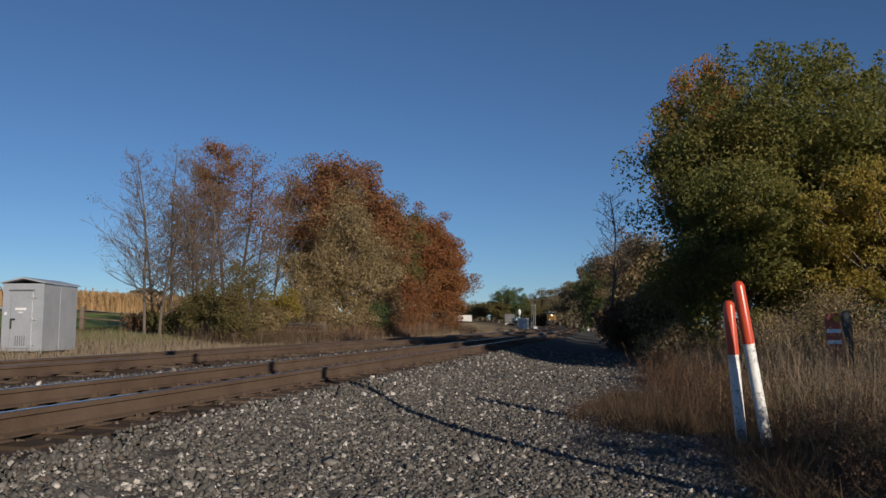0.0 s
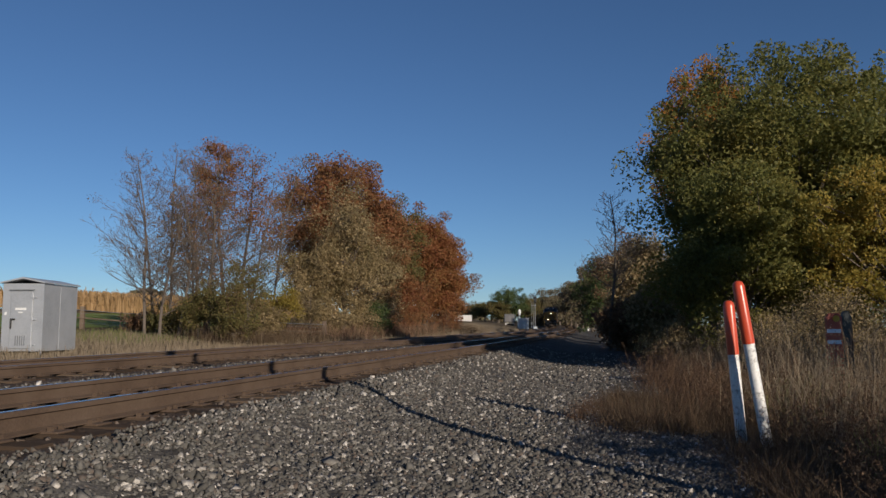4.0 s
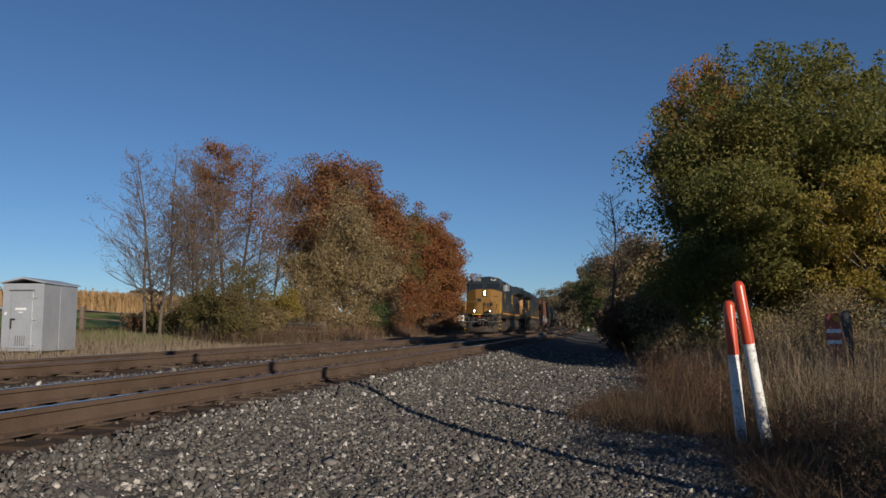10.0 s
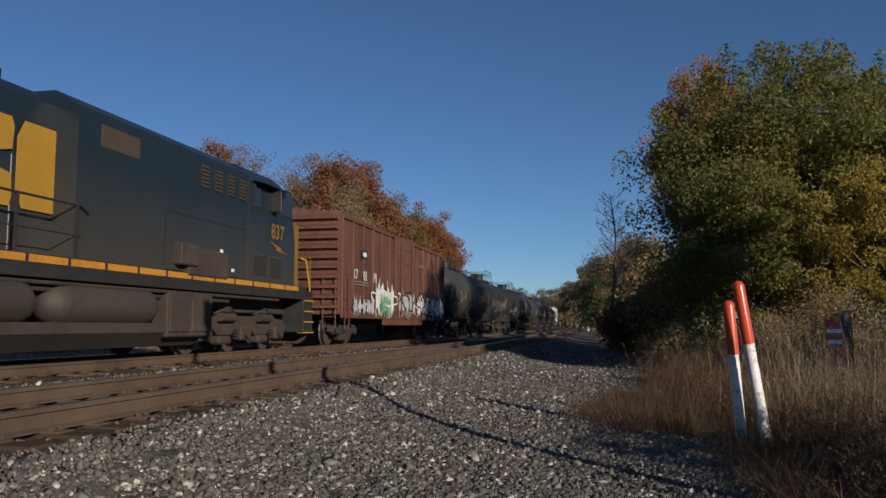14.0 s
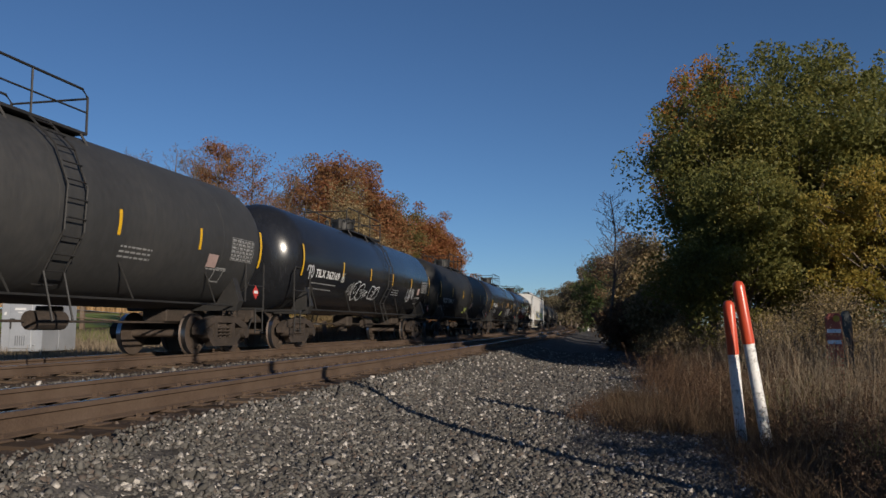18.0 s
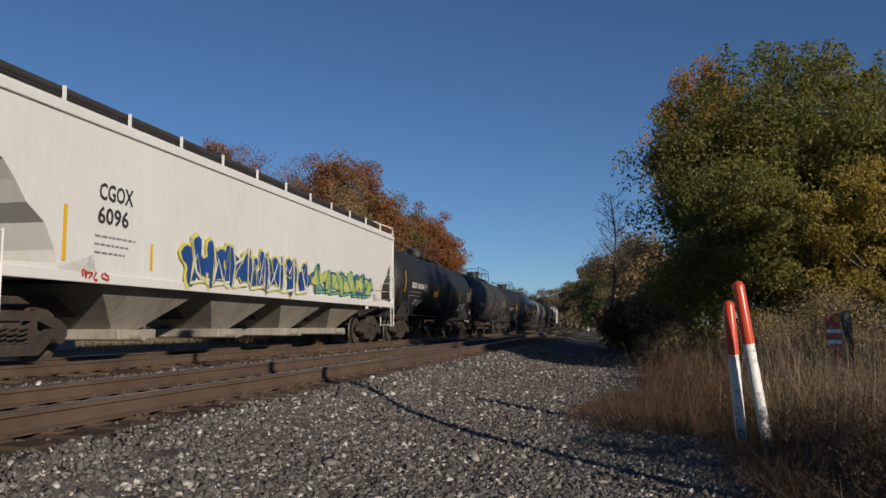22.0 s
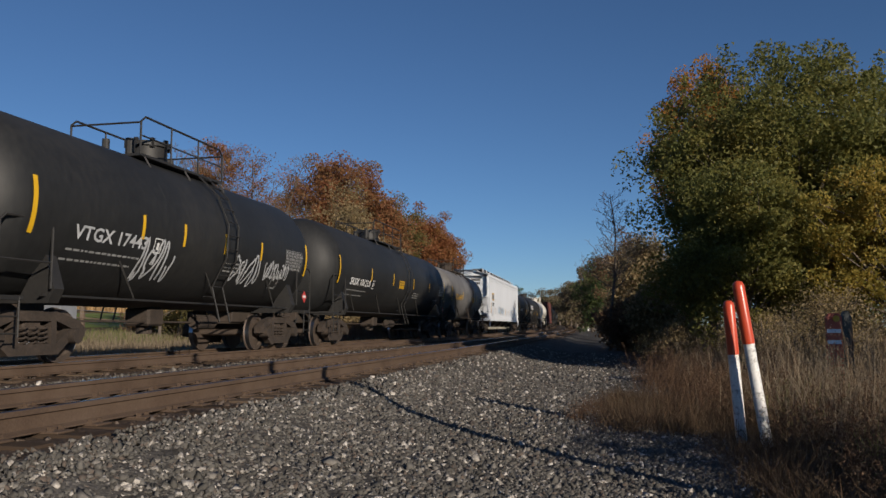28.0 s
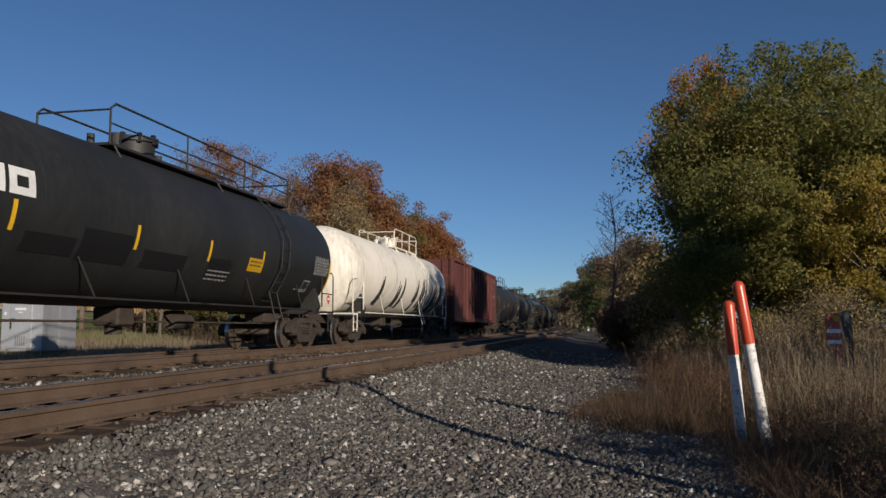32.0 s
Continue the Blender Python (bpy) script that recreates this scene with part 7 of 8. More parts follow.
def lumpy(rng, count, radii, lumps=9, uneven=1.0):
    """Cluster centres through an uneven crown of the given half-axes, denser towards its outside."""
    lump = rng.normal(size=(lumps, 3))
    lump /= np.linalg.norm(lump, axis=1, keepdims=True)
    amp = rng.uniform(-0.26, 0.16, lumps) * uneven
    boughs = max(24, int(count * 0.7))
    d = rng.normal(size=(boughs, 3))
    d /= np.linalg.norm(d, axis=1, keepdims=True)
    reach = 1 + (np.exp(-4 * (1 - d @ lump.T)) * amp).sum(1)
    r = np.clip(rng.random(boughs) ** 0.36, 0.2, 1) * reach * 0.95
    ends = d * r[:, None]
    # each bough carries a few clusters, spread flat along it
    k = np.arange(count) % boughs
    f = rng.uniform(0.74, 1.08, (count, 1))
    return (ends[k] * f + rng.normal(0, 0.12, (count, 3)) * (1, 1, 0.6)) * np.array(radii)


def tree(name, x, y, z, height, radii, leaf, label, seed, trunk_r=0.18, clusters=150, per=110, leaf_size=0.09, cluster_r=0.55, crown_at=None, category="tree", droop=0.0, bark=None, group="", twig_n=90, lean=0.0, shoots=0, uneven=1.0):
    rng = np.random.default_rng(seed)
    t = thing(name, label, category, Matrix.Translation((x, y, z)), group)
    zc = height - radii[2] if crown_at is None else crown_at
    cl = lumpy(rng, clusters, radii, uneven=uneven) + (lean, 0, zc)
    cl[:, 2] = np.maximum(cl[:, 2], 0.25 + 0.3 * rng.random(clusters))
    g = Geo()
    top = zc + radii[2] * 0.7
    spine = [(0, 0, -0.15)]
    for k in range(1, 6):
        f = k / 5
        spine.append((lean * f + rng.normal(0, 0.02 * height / 5), rng.normal(0, 0.02 * height / 5), top * f))
    g.tube(spine, [trunk_r * (1.25 if k == 0 else 1) * (1 - 0.82 * k / 5) for k in range(6)], 8)
    order = rng.permutation(clusters)[:twig_n]
    for i in order:
        c = cl[i]
        f = float(np.clip((c[2] / top) * rng.uniform(0.45, 0.85), 0.1, 0.95))
        k = f * 5
        a, b = spine[int(k)], spine[min(int(k) + 1, 5)]
        s = Vector(a).lerp(Vector(b), k - int(k))
        mid = s.lerp(Vector(c), 0.5) + Vector((rng.normal(0, 0.15), rng.normal(0, 0.15), rng.uniform(-0.1, 0.35)))
        r0 = trunk_r * (1 - 0.82 * f) * rng.uniform(0.25, 0.5)
        g.tube([s, mid, Vector(c)], [r0, r0 * 0.55, 0.012], 5, False)
    part("trunk", g, bark or BARK, t)
    per = int(per * 1.7)
    leaf_size = leaf_size * 0.74
    n = clusters * per
    idx = np.repeat(np.arange(clusters), per)
    off = rng.normal(size=(n, 3))
    off *= 0.68 / np.maximum(1, np.linalg.norm(off, axis=1, keepdims=True) / 1.8)
    off = off * cluster_r * rng.uniform(0.6, 1.2, (clusters, 1))[idx] * (1, 1, 0.8)
    pos = cl[idx] + off
    pos[:, 2] -= droop * np.linalg.norm(off, axis=1)
    if shoots:
        a = rng.uniform(0, 2 * np.pi, shoots)
        rr = rng.random(shoots) ** 0.5 * 0.85
        bx, by = rr * np.cos(a) * radii[0], rr * np.sin(a) * radii[1]
        bz = zc + radii[2] * np.sqrt(1 - rr**2) * rng.uniform(0.78, 0.95, shoots)
        hh = rng.uniform(0.4, 1.15, shoots)
        pick = np.repeat(np.arange(shoots), 90)
        f = rng.random(len(pick))
        wide = 0.22 * (1 - 0.6 * f)
        tall = np.stack([bx[pick] + rng.normal(0, 1, len(pick)) * wide, by[pick] + rng.normal(0, 1, len(pick)) * wide, bz[pick] + f * hh[pick]], -1)
        pos = np.concatenate([pos, tall])
    pos = pos[pos[:, 2] > 0.1]
    me = soup("crown", leaf_cards(pos, leaf_size, rng), None, leaf, 3)
    part("crown", me, leaf, t)
    return t


def bare_tree(name, x, y, z, height, spread, label, seed, trunk_r=0.12, leaf=None, leaves=0, leaf_size=0.07, group="", leaf_from=0.0, tuft=0.16, lean=0.0, first=0.16):
    """A slender leafless tree: rising side limbs that fork to fine twigs, with some leaves left on them."""
    rng = random.Random(seed)
    t = thing(name, label, "tree", Matrix.Translation((x, y, z)), group)
    g = Geo()
    tips = []

    def grow(p, d, length, r, level):
        pts, rad = [p], [r]
        n = (8, 5, 3, 2)[level]
        for k in range(n):
            rise = (0.0, 0.1, 0.06, 0.0)[level]
            d = (d + Vector((rng.gauss(0, 0.06 + 0.05 * level) + (lean * 0.02 if level == 0 else 0), rng.gauss(0, 0.06 + 0.05 * level), rng.gauss(rise, 0.06)))).normalized()
            p = p + d * (length / n)
            pts.append(p)
            rad.append(max(0.006, r * (1 - 0.8 * (k + 1) / n)))
        g.tube(pts, rad, (7, 4, 3, 3)[level], False)
        if level == 3:
            tips.append(p)
            return
        kids = (36, 8, 4)[level]
        for k in range(kids):
            f = (first + (1 - first) * (k + rng.random()) / kids) if level == 0 else 0.15 + 0.85 * (k + rng.random()) / kids
            i = min(int(f * n), n - 1)
            s = pts[i].lerp(pts[i + 1], f * n - i)
            if level == 0:
                a = k * 2.4 + rng.gauss(0, 0.4)
                nd = Vector((math.cos(a), math.sin(a), rng.uniform(0.2, 0.7))).normalized()
                reach = height * spread * (1.08 - 0.95 * f) * rng.uniform(0.6, 1.15) + 0.35
                grow(s, nd, reach, max(0.012, rad[i] * 0.36), 1)
            else:
                side = Vector((rng.gauss(0, 1), rng.gauss(0, 1), rng.gauss(0.15, 0.5))).normalized()
                nd = (d * 0.75 + side * 0.75).normalized()
                grow(s, nd, length * (0.42 if level == 1 else 0.5) * rng.uniform(0.6, 1.2) * (1.15 - 0.55 * f), max(0.0075, rad[i] * 0.5), level + 1)

    grow(Vector((0, 0, -0.1)), Vector((0, 0, 1)), height, trunk_r, 0)
    part("trunk", g, TWIG, t)
    if leaves:
        nr = np.random.default_rng(seed)
        base = np.array([q[:] for q in tips])
        base = base[base[:, 2] > height * leaf_from]
        # leaves hang on some limbs and not on others
        pick = base[nr.integers(0, len(base), max(6, leaves // 14))]
        pos = pick[nr.integers(0, len(pick), leaves)] + nr.normal(0, tuft, (leaves, 3)) * (1, 1, 0.6)
        part("last_leaves", soup("last_leaves", leaf_cards(pos, leaf_size, nr), None, leaf, 3), leaf, t)
    return t


def blades(name, us, ys, count, height, width, material, seed, label, category="grass", clump=0.0, lean=0.35, heads=0):
    """Grass stems as narrow tapered faces, bent over."""
    rng = np.random.default_rng(seed)
    u, y0 = rng.uniform(*us, count), rng.uniform(*ys, count)
    if clump:
        cu, cy = rng.uniform(*us, count // 40), rng.uniform(*ys, count // 40)
        pick = rng.integers(0, len(cu), count)
        u, y0 = cu[pick] + rng.normal(0, clump, count), cy[pick] + rng.normal(0, clump, count)
    x, y = lane(u, y0)
    z = ground_z(u, y0) - 0.03
    base = np.stack([x, y, z], -1)
    h = height * np.minimum(rng.lognormal(-0.1, 0.3, (count, 1)), 1.6)
    ang = rng.uniform(0, 2 * np.pi, count)
    dirn = np.stack([np.cos(ang), np.sin(ang), np.zeros(count)], -1)
    ang2 = rng.uniform(0, 2 * np.pi, count)
    wide = np.stack([np.cos(ang2), np.sin(ang2), np.zeros(count)], -1) * width * rng.uniform(0.6, 1.3, (count, 1))
    bend = lean * rng.random((count, 1)) * h
    up = np.array([0, 0, 1.0])
    m = base + up * h * 0.55 + dirn * bend * 0.35
    tip = base + up * h + dirn * bend
    q1 = np.stack([base - wide, base + wide, m + wide * 0.7, m - wide * 0.7], 1)
    q2 = np.stack([m - wide * 0.7, m + wide * 0.7, tip + wide * 0.2, tip - wide * 0.2], 1)
    verts = np.stack([base - wide, base + wide, m + wide * 0.7, m - wide * 0.7, tip + wide * 0.25, tip - wide * 0.25], 1).reshape(-1, 3)
    k = (np.arange(count) * 6)[:, None]
    quads = np.concatenate([k + np.array([[0, 1, 2, 3]]), k + np.array([[3, 2, 4, 5]])], 0)
    me = indexed(name, verts, quads, material)
    return tagged(new(name, me), label, category, kind="stuff")


def at(px_x, depth):
    """World x for a bearing (tangent of the angle to the right) at a depth."""
    return px_x * depth


def put(bearing, depth):
    """Ground place in the direction whose sideways tangent is given."""
    x = bearing * depth
    u = (x - float(line_x(depth))) / math.sqrt(1 + float(line_slope(depth)) ** 2)
    return x, depth, float(ground_z(u, depth)) - 0.03


B = lambda px: (px - 784) / 1403.8
# wooded strip beyond the tracks
WOOD = "trees of the strip beyond the tracks"
for px, top, dep, sd, wide, ln in ((258, 271, 46, 7, 0.42, -0.5), (297, 263, 48, 1, 0.38, 0.2), (340, 271, 50, 6, 0.36, 0.3), (318, 330, 46, 2, 0.42, 0.0), (285, 345, 45, 3, 0.5, -0.6), (484, 264, 58, 4, 0.32, 0.2), (440, 300, 54, 8, 0.34, 0.2), (365, 320, 47, 9, 0.36, 0.3), (275, 300, 49, 10, 0.4, -0.3)):
    q = put(B(px), dep)
    bare_tree("bare_tree", *q, 1.1405 + ((441 - top) / 1403.8 + 0.1009) * dep - q[2], wide, "slender leafless tree with fine grey twigs", sd, 0.1, LEAF_BROWN, 500, 0.045, WOOD, 0.2, 0.2, ln)
for px, top, dep, sd, n, lf in ((402, 252, 51, 11, 10000, 0.55), (368, 285, 49, 21, 2600, 0.45), (345, 340, 48, 22, 1800, 0.3), (420, 280, 53, 23, 3000, 0.55)):
    q = put(B(px), dep)
    bare_tree("russet_tree", *q, 1.1405 + ((441 - top) / 1403.8 + 0.1009) * dep - q[2], 0.42, "half-bare russet-leaved tree beyond the tracks", sd, 0.14, LEAF_RED, n, 0.065, WOOD, lf, 0.34)
tree("russet_tree", *put(B(582), 66), 16.0, (5.3, 4.4, 6.9), LEAF_RED, "large dark russet oak in autumn leaf", 12, 0.3, 330, 125, 0.13, 0.85, group=WOOD, uneven=0.4)
tree("russet_tree", *put(B(655), 76), 15.2, (4.4, 4.2, 6.6), LEAF_RED, "dark russet and green oak", 13, 0.3, 230, 110, 0.14, 0.95, group=WOOD, uneven=0.4)
tree("olive_tree", *put(B(690), 84), 14.4, (3.6, 3.8, 6.0), LEAF_OLIVE, "olive and brown autumn tree", 14, 0.28, 190, 100, 0.14, 0.9, group=WOOD, uneven=0.5)
tree("orange_tree", *put(B(752), 100), 16.2, (5.4, 4.8, 8.0), LEAF_ORANGE, "rounded orange-red maple in autumn leaf", 15, 0.32, 300, 120, 0.16, 1.0, group=WOOD, uneven=0.4)
tree("orange_tree", *put(B(786), 104), 12.4, (3.7, 3.6, 6.0), LEAF_ORANGE, "lower orange-red maple beyond the tracks", 16, 0.26, 170, 100, 0.16, 0.95, group=WOOD, uneven=0.4)
tree("tan_tree", *put(B(610), 57), 10.6, (3.2, 2.8, 4.8), LEAF_TAN, "pale tan-leaved young tree", 17, 0.18, 150, 95, 0.1, 0.72, group=WOOD)
tree("tan_tree", *put(B(560), 56), 8.0, (2.6, 2.2, 3.6), LEAF_TAN, "pale tan-leaved sapling thicket", 18, 0.14, 110, 80, 0.1, 0.7, group=WOOD)
tree("tan_tree", *put(B(665), 64), 8.8, (2.8, 2.6, 4.0), LEAF_TAN, "tan and olive young tree", 19, 0.16, 120, 85, 0.11, 0.7, group=WOOD)
tree("russet_tree", *put(B(715), 78), 7.0, (2.8, 2.6, 3.2), LEAF_RED, "low russet thicket beyond the tracks", 20, 0.14, 90, 80, 0.13, 0.6, group=WOOD)
for px, dep, hgt, rad, lf, sd, nm in ((392, 44, 4.2, (1.3, 1.3, 2.0), LEAF_OLIVE, 31, "olive-yellow shrub"), (352, 45, 3.4, (1.0, 1.1, 1.6), LEAF_OLIVE, 32, "olive shrub"), (440, 47, 5.6, (1.9, 1.7, 2.6), LEAF_OLIVE, 33, "tall olive shrub"), (500, 50, 4.3, (1.6, 1.4, 2.0), LEAF_YELLOW, 34, "pale yellow shrub"), (415, 43, 3.0, (1.3, 1.1, 1.5), LEAF_OLIVE, 35, "low olive-green shrub"), (550, 53, 4.0, (1.9, 1.5, 1.9), LEAF_TAN, 36, "tan shrub"), (670, 60, 3.2, (1.2, 1.2, 1.6), LEAF_DARK, 37, "dark green cedar shrub"), (740, 80, 3.8, (2.4, 2.0, 1.9), LEAF_RED, 38, "red-leaved sumac thicket"), (790, 92, 3.4, (2.4, 2.0, 1.7), LEAF_RED, 39, "red-leaved sumac thicket"), (300, 47, 2.0, (1.6, 1.2, 1.0), LEAF_OLIVE, 40, "low olive shrub"), (470, 48, 2.4, (1.6, 1.2, 1.2), LEAF_TAN, 41, "low tan shrub"), (590, 54, 2.6, (1.8, 1.4, 1.3), LEAF_TAN, 42, "low tan shrub"), (635, 58, 3.0, (1.8, 1.4, 1.5), LEAF_TAN, 43, "tan shrub"), (705, 70, 3.0, (2.0, 1.6, 1.5), LEAF_RED, 44, "low russet shrub"), (250, 49, 1.5, (1.4, 1.0, 0.8), LEAF_BROWN, 45, "low brown shrub")):
    tree("shrub", *put(B(px), dep), hgt, rad, lf, nm + " in the strip beyond the tracks", sd, 0.05, 46, 66, 0.075, 0.42, category="shrub", group="shrubs of the strip", twig_n=46, bark=TWIG)

# the big trees beside the access lane
NEAR = "trees beside the lane"
tree("green_tree", 11.2, 25.5, -0.1, 10.1, (5.2, 4.8, 5.05), LEAF_GREEN, "broad green tree turning yellow beside the lane", 51, 0.3, 460, 250, 0.08, 0.72, group=NEAR, twig_n=160, shoots=140)
tree("green_tree", 16.0, 27.0, -0.1, 9.0, (4.2, 4.2, 3.6), LEAF_GREEN, "green tree with yellowing lower leaves", 52, 0.26, 260, 230, 0.08, 0.78, group=NEAR, twig_n=120, shoots=80)
tree("yellow_tree", 8.5, 22.2, -0.1, 5.9, (2.2, 2.0, 2.75), LEAF_GREEN, "low yellow-green tree at the lane's edge", 53, 0.13, 150, 200, 0.066, 0.42, group=NEAR, twig_n=70, shoots=14)
tree("yellow_tree", 12.0, 20.8, -0.1, 6.6, (3.4, 1.8, 2.7), LEAF_TURNING, "yellow-green sapling tree with open boughs beside the lane", 54, 0.12, 170, 120, 0.062, 0.36, crown_at=3.7, group=NEAR, twig_n=120)
tree("orange_tree", 12.6, 37.0, -0.1, 14.3, (2.9, 2.6, 4.4), LEAF_GOLD, "tall tree with orange-gold crown behind the green one", 55, 0.3, 150, 130, 0.1, 0.6, group=NEAR)
bare_tree("bare_tree", 8.35, 40.0, 0.0, 8.0, 0.33, "leafless tree with fine drooping twigs", 57, 0.1, group=NEAR, lean=-0.6, first=0.4)
for px, dep, hgt, rad, lf, sd in ((1130, 60, 8.0, (2.8, 2.8, 3.8), LEAF_TAN, 58), (1062, 80, 8.6, (2.8, 2.8, 4.2), LEAF_DARK, 59), (1118, 70, 11.0, (3.6, 3.6, 5.2), LEAF_BROWN, 60), (1085, 100, 11.0, (4.2, 4, 5.2), LEAF_BROWN, 61), (1150, 44, 6.0, (2.2, 2.2, 2.8), LEAF_TAN, 62), (1180, 36, 3.4, (1.6, 1.5, 1.7), LEAF_TAN, 63), (1120, 40, 2.4, (1.5, 1.4, 1.2), LEAF_BROWN, 64), (1105, 52, 2.6, (1.6, 1.5, 1.3), LEAF_BROWN, 65)):
    tree("hedge_tree", *put(B(px), dep), hgt, rad, lf, "tree in the shaded row beside the lane", sd, 0.2, 110, 70, 0.13, 0.7, group=NEAR)
def tall(top, dep, z):
    """The height of what stands at z and whose top shows that far above the level line."""
    return 1.1405 + ((441 - top) / 1403.8 + 0.1009) * dep - z


def skyline(px, top, dep, wide, leaf, label, seed, n=110, per=80, size=0.22, group="distant trees"):
    x, y, z = put(B(px), dep)
    h = tall(top, dep, z)
    return tree("far_tree", x, y, z, h * 1.04, (wide, wide * 0.9, h * 0.47), leaf, label, seed, 0.25, n, per, size, wide * 0.16, group=group, twig_n=50)


for k, (px, top, dep) in enumerate(((1062, 470, 118), (1048, 486, 140), (1040, 490, 160), (1030, 493, 185), (1020, 499, 205), (1010, 503, 225))):
    skyline(px, top, dep, 5.6, FAR_WOOD, "grey-brown autumn tree in the far row", 70 + k, group="far row of trees")
skyline(897, 508, 230, 6.6, LEAF_DARK, "round dark olive tree behind the curve", 90)
skyline(858, 534, 245, 7.0, LEAF_OLIVE, "low olive tree behind the curve", 91, 80)
skyline(882, 532, 225, 4.5, LEAF_OLIVE, "low olive tree behind the curve", 88, 70)
skyline(930, 525, 250, 6.5, LEAF_OLIVE, "olive tree behind the signal", 92, 80)
skyline(948, 527, 300, 7.5, FAR_WOOD, "grey-brown wood behind the curve", 97, 90, 70, 0.3)
skyline(966, 515, 290, 8, FAR_WOOD, "grey-brown wood behind the curve", 93, 100, 70, 0.3)
skyline(990, 507, 310, 9, FAR_WOOD, "grey-brown wood behind the curve", 94, 100, 70, 0.3)
skyline(1018, 497, 330, 10, FAR_WOOD, "grey-brown wood behind the curve", 95, 110, 70, 0.32)
skyline(842, 538, 320, 8, FAR_WOOD, "low grey-brown wood behind the houses", 96, 80, 60, 0.32)
for px, top, dep in ((168, 521, 340), (185, 523, 330), (205, 520, 350), (243, 517, 210), (262, 512, 205), (225, 522, 380), (283, 516, 215)):
    skyline(px, top, dep, 5.5, FAR_WOOD, "distant tree beyond the corn", px, 50, 60, 0.35)
# low woods that close the view along the line
_rng = np.random.default_rng(5)
_n = 16000
_b, _d = _rng.uniform(B(770), B(1100), _n), _rng.uniform(330, 400, _n)
_top = 7.5 + 2.5 * np.sin(_b * 60) + 1.6 * np.sin(_b * 173 + 1)
tagged(new("far_woods", soup("far_woods", leaf_cards(np.stack([_b * _d, _d, -2 + (_top + 2) * _rng.random(_n) ** 0.8], -1), 0.9, _rng), None, FAR_WOOD, 3)), "low grey-brown woods at the end of the line", "woods", kind="stuff")
# brown scrub behind the near weeds
for px, top, dep, wide, sd in ((1400, 520, 21, 1.4, 141), (1450, 505, 23, 1.6, 142), (1500, 500, 22, 1.5, 143), (1555, 490, 24, 1.8, 144), (1345, 545, 20, 1.2, 145), (1180, 560, 24, 1.2, 147), (1440, 500, 17, 1.3, 148), (1490, 490, 16.5, 1.2, 149)):
    x, y, z = put(B(px), dep)
    h = tall(top, dep, z)
    tree("scrub", x, y, z, h, (wide, wide, h * 0.48), LEAF_TAN, "dry tan scrub in the field edge", sd, 0.05, 45, 60, 0.035, 0.3, category="shrub", group="scrub of the field edge", twig_n=50, bark=TWIG)

# a small tree at the field edge out of view, that shades the lane and the cable markers
tree("yellow_tree", 11.5, 7.8, -0.1, 4.3, (1.1, 1.1, 1.0), LEAF_YELLOW, "small yellow-leaved tree at the field edge", 131, 0.07, 60, 120, 0.07, 0.45, group=NEAR, twig_n=50)

tree("green_tree", 10.5, 14.9, -0.1, 6.6, (1.35, 1.3, 1.7), LEAF_GREEN, "green tree of the field edge", 132, 0.12, 90, 90, 0.1, 0.5, group=NEAR, twig_n=50)

# a shrub beside the camera, out of view, that shades the near grass
tree("shrub", 7.6, 0.5, -0.1, 3.3, (2.4, 1.5, 1.65), LEAF_BROWN, "brown shrub at the field edge beside the camera", 130, 0.05, 120, 90, 0.07, 0.4, category="shrub", twig_n=40)

# grass and weeds
blades("dry_grass", (11.1, 15.8), (5.6, 11), 20000, 0.27, 0.003, DRY_GRASS, 101, "dry brown grass round the marker posts", clump=0.1, lean=1.2)
blades("mid_grass", (11.5, 18), (10.5, 26), 18000, 0.42, 0.0045, DRY_GRASS, 109, "dry brown grass beside the lane", clump=0.22, lean=0.6)
blades("tall_weeds", (12.5, 34), (13, 44), 26000, 0.9, 0.007, DRY_GRASS, 102, "tall dry weeds in the field edge", clump=0.35)
blades("pale_weeds", (13, 36), (12, 44), 16000, 0.95, 0.007, PALE_GRASS, 103, "pale dry weed stems in the field edge", clump=0.3)
blades("lane_edge_grass", (10.7, 11.7), (14, 60), 8000, 0.2, 0.004, DRY_GRASS, 104, "short brown grass at the lane's edge", clump=0.15, lean=0.8)
blades("lane_tuft", (10.0, 12.0), (11.4, 15.5), 15000, 0.24, 0.0028, DRY_GRASS, 110, "rust-brown grass tufts at the lane's edge", clump=0.12, lean=0.9)
blades("thin_tuft", (9.5, 10.6), (12.0, 14.6), 2600, 0.15, 0.0026, RED_STEM, 114, "thin rust-brown grass spreading over the gravel", clump=0.1, lean=1.0)
blades("post_tuft", (11.0, 12.4), (7.6, 11.6), 5000, 0.17, 0.0028, DRY_GRASS, 115, "low dry grass before the marker posts", clump=0.13, lean=1.1)
blades("green_weeds", (11.9, 20), (7, 24), 4000, 0.42, 0.006, GREEN_WEED, 105, "green weeds among the dry grass", clump=0.2, lean=0.6)
blades("near_bank_grass", (-18, -4.6), (16, 48), 24000, 0.22, 0.009, PALE_GRASS, 111, "short pale grass round the steel cabinet")
blades("bank_grass", (-14, -4.6), (46, 150), 28000, 0.42, 0.014, PALE_GRASS, 106, "pale dry grass along the far side of the tracks")
blades("bank_weeds", (-13, -6.0), (40, 110), 18000, 0.85, 0.012, DRY_GRASS, 107, "taller brown weeds below the trees", clump=0.4, lean=0.7)
blades("bank_green", (-20, -12), (34, 60), 4000, 0.3, 0.012, GREEN_WEED, 108, "green grass near the fence")


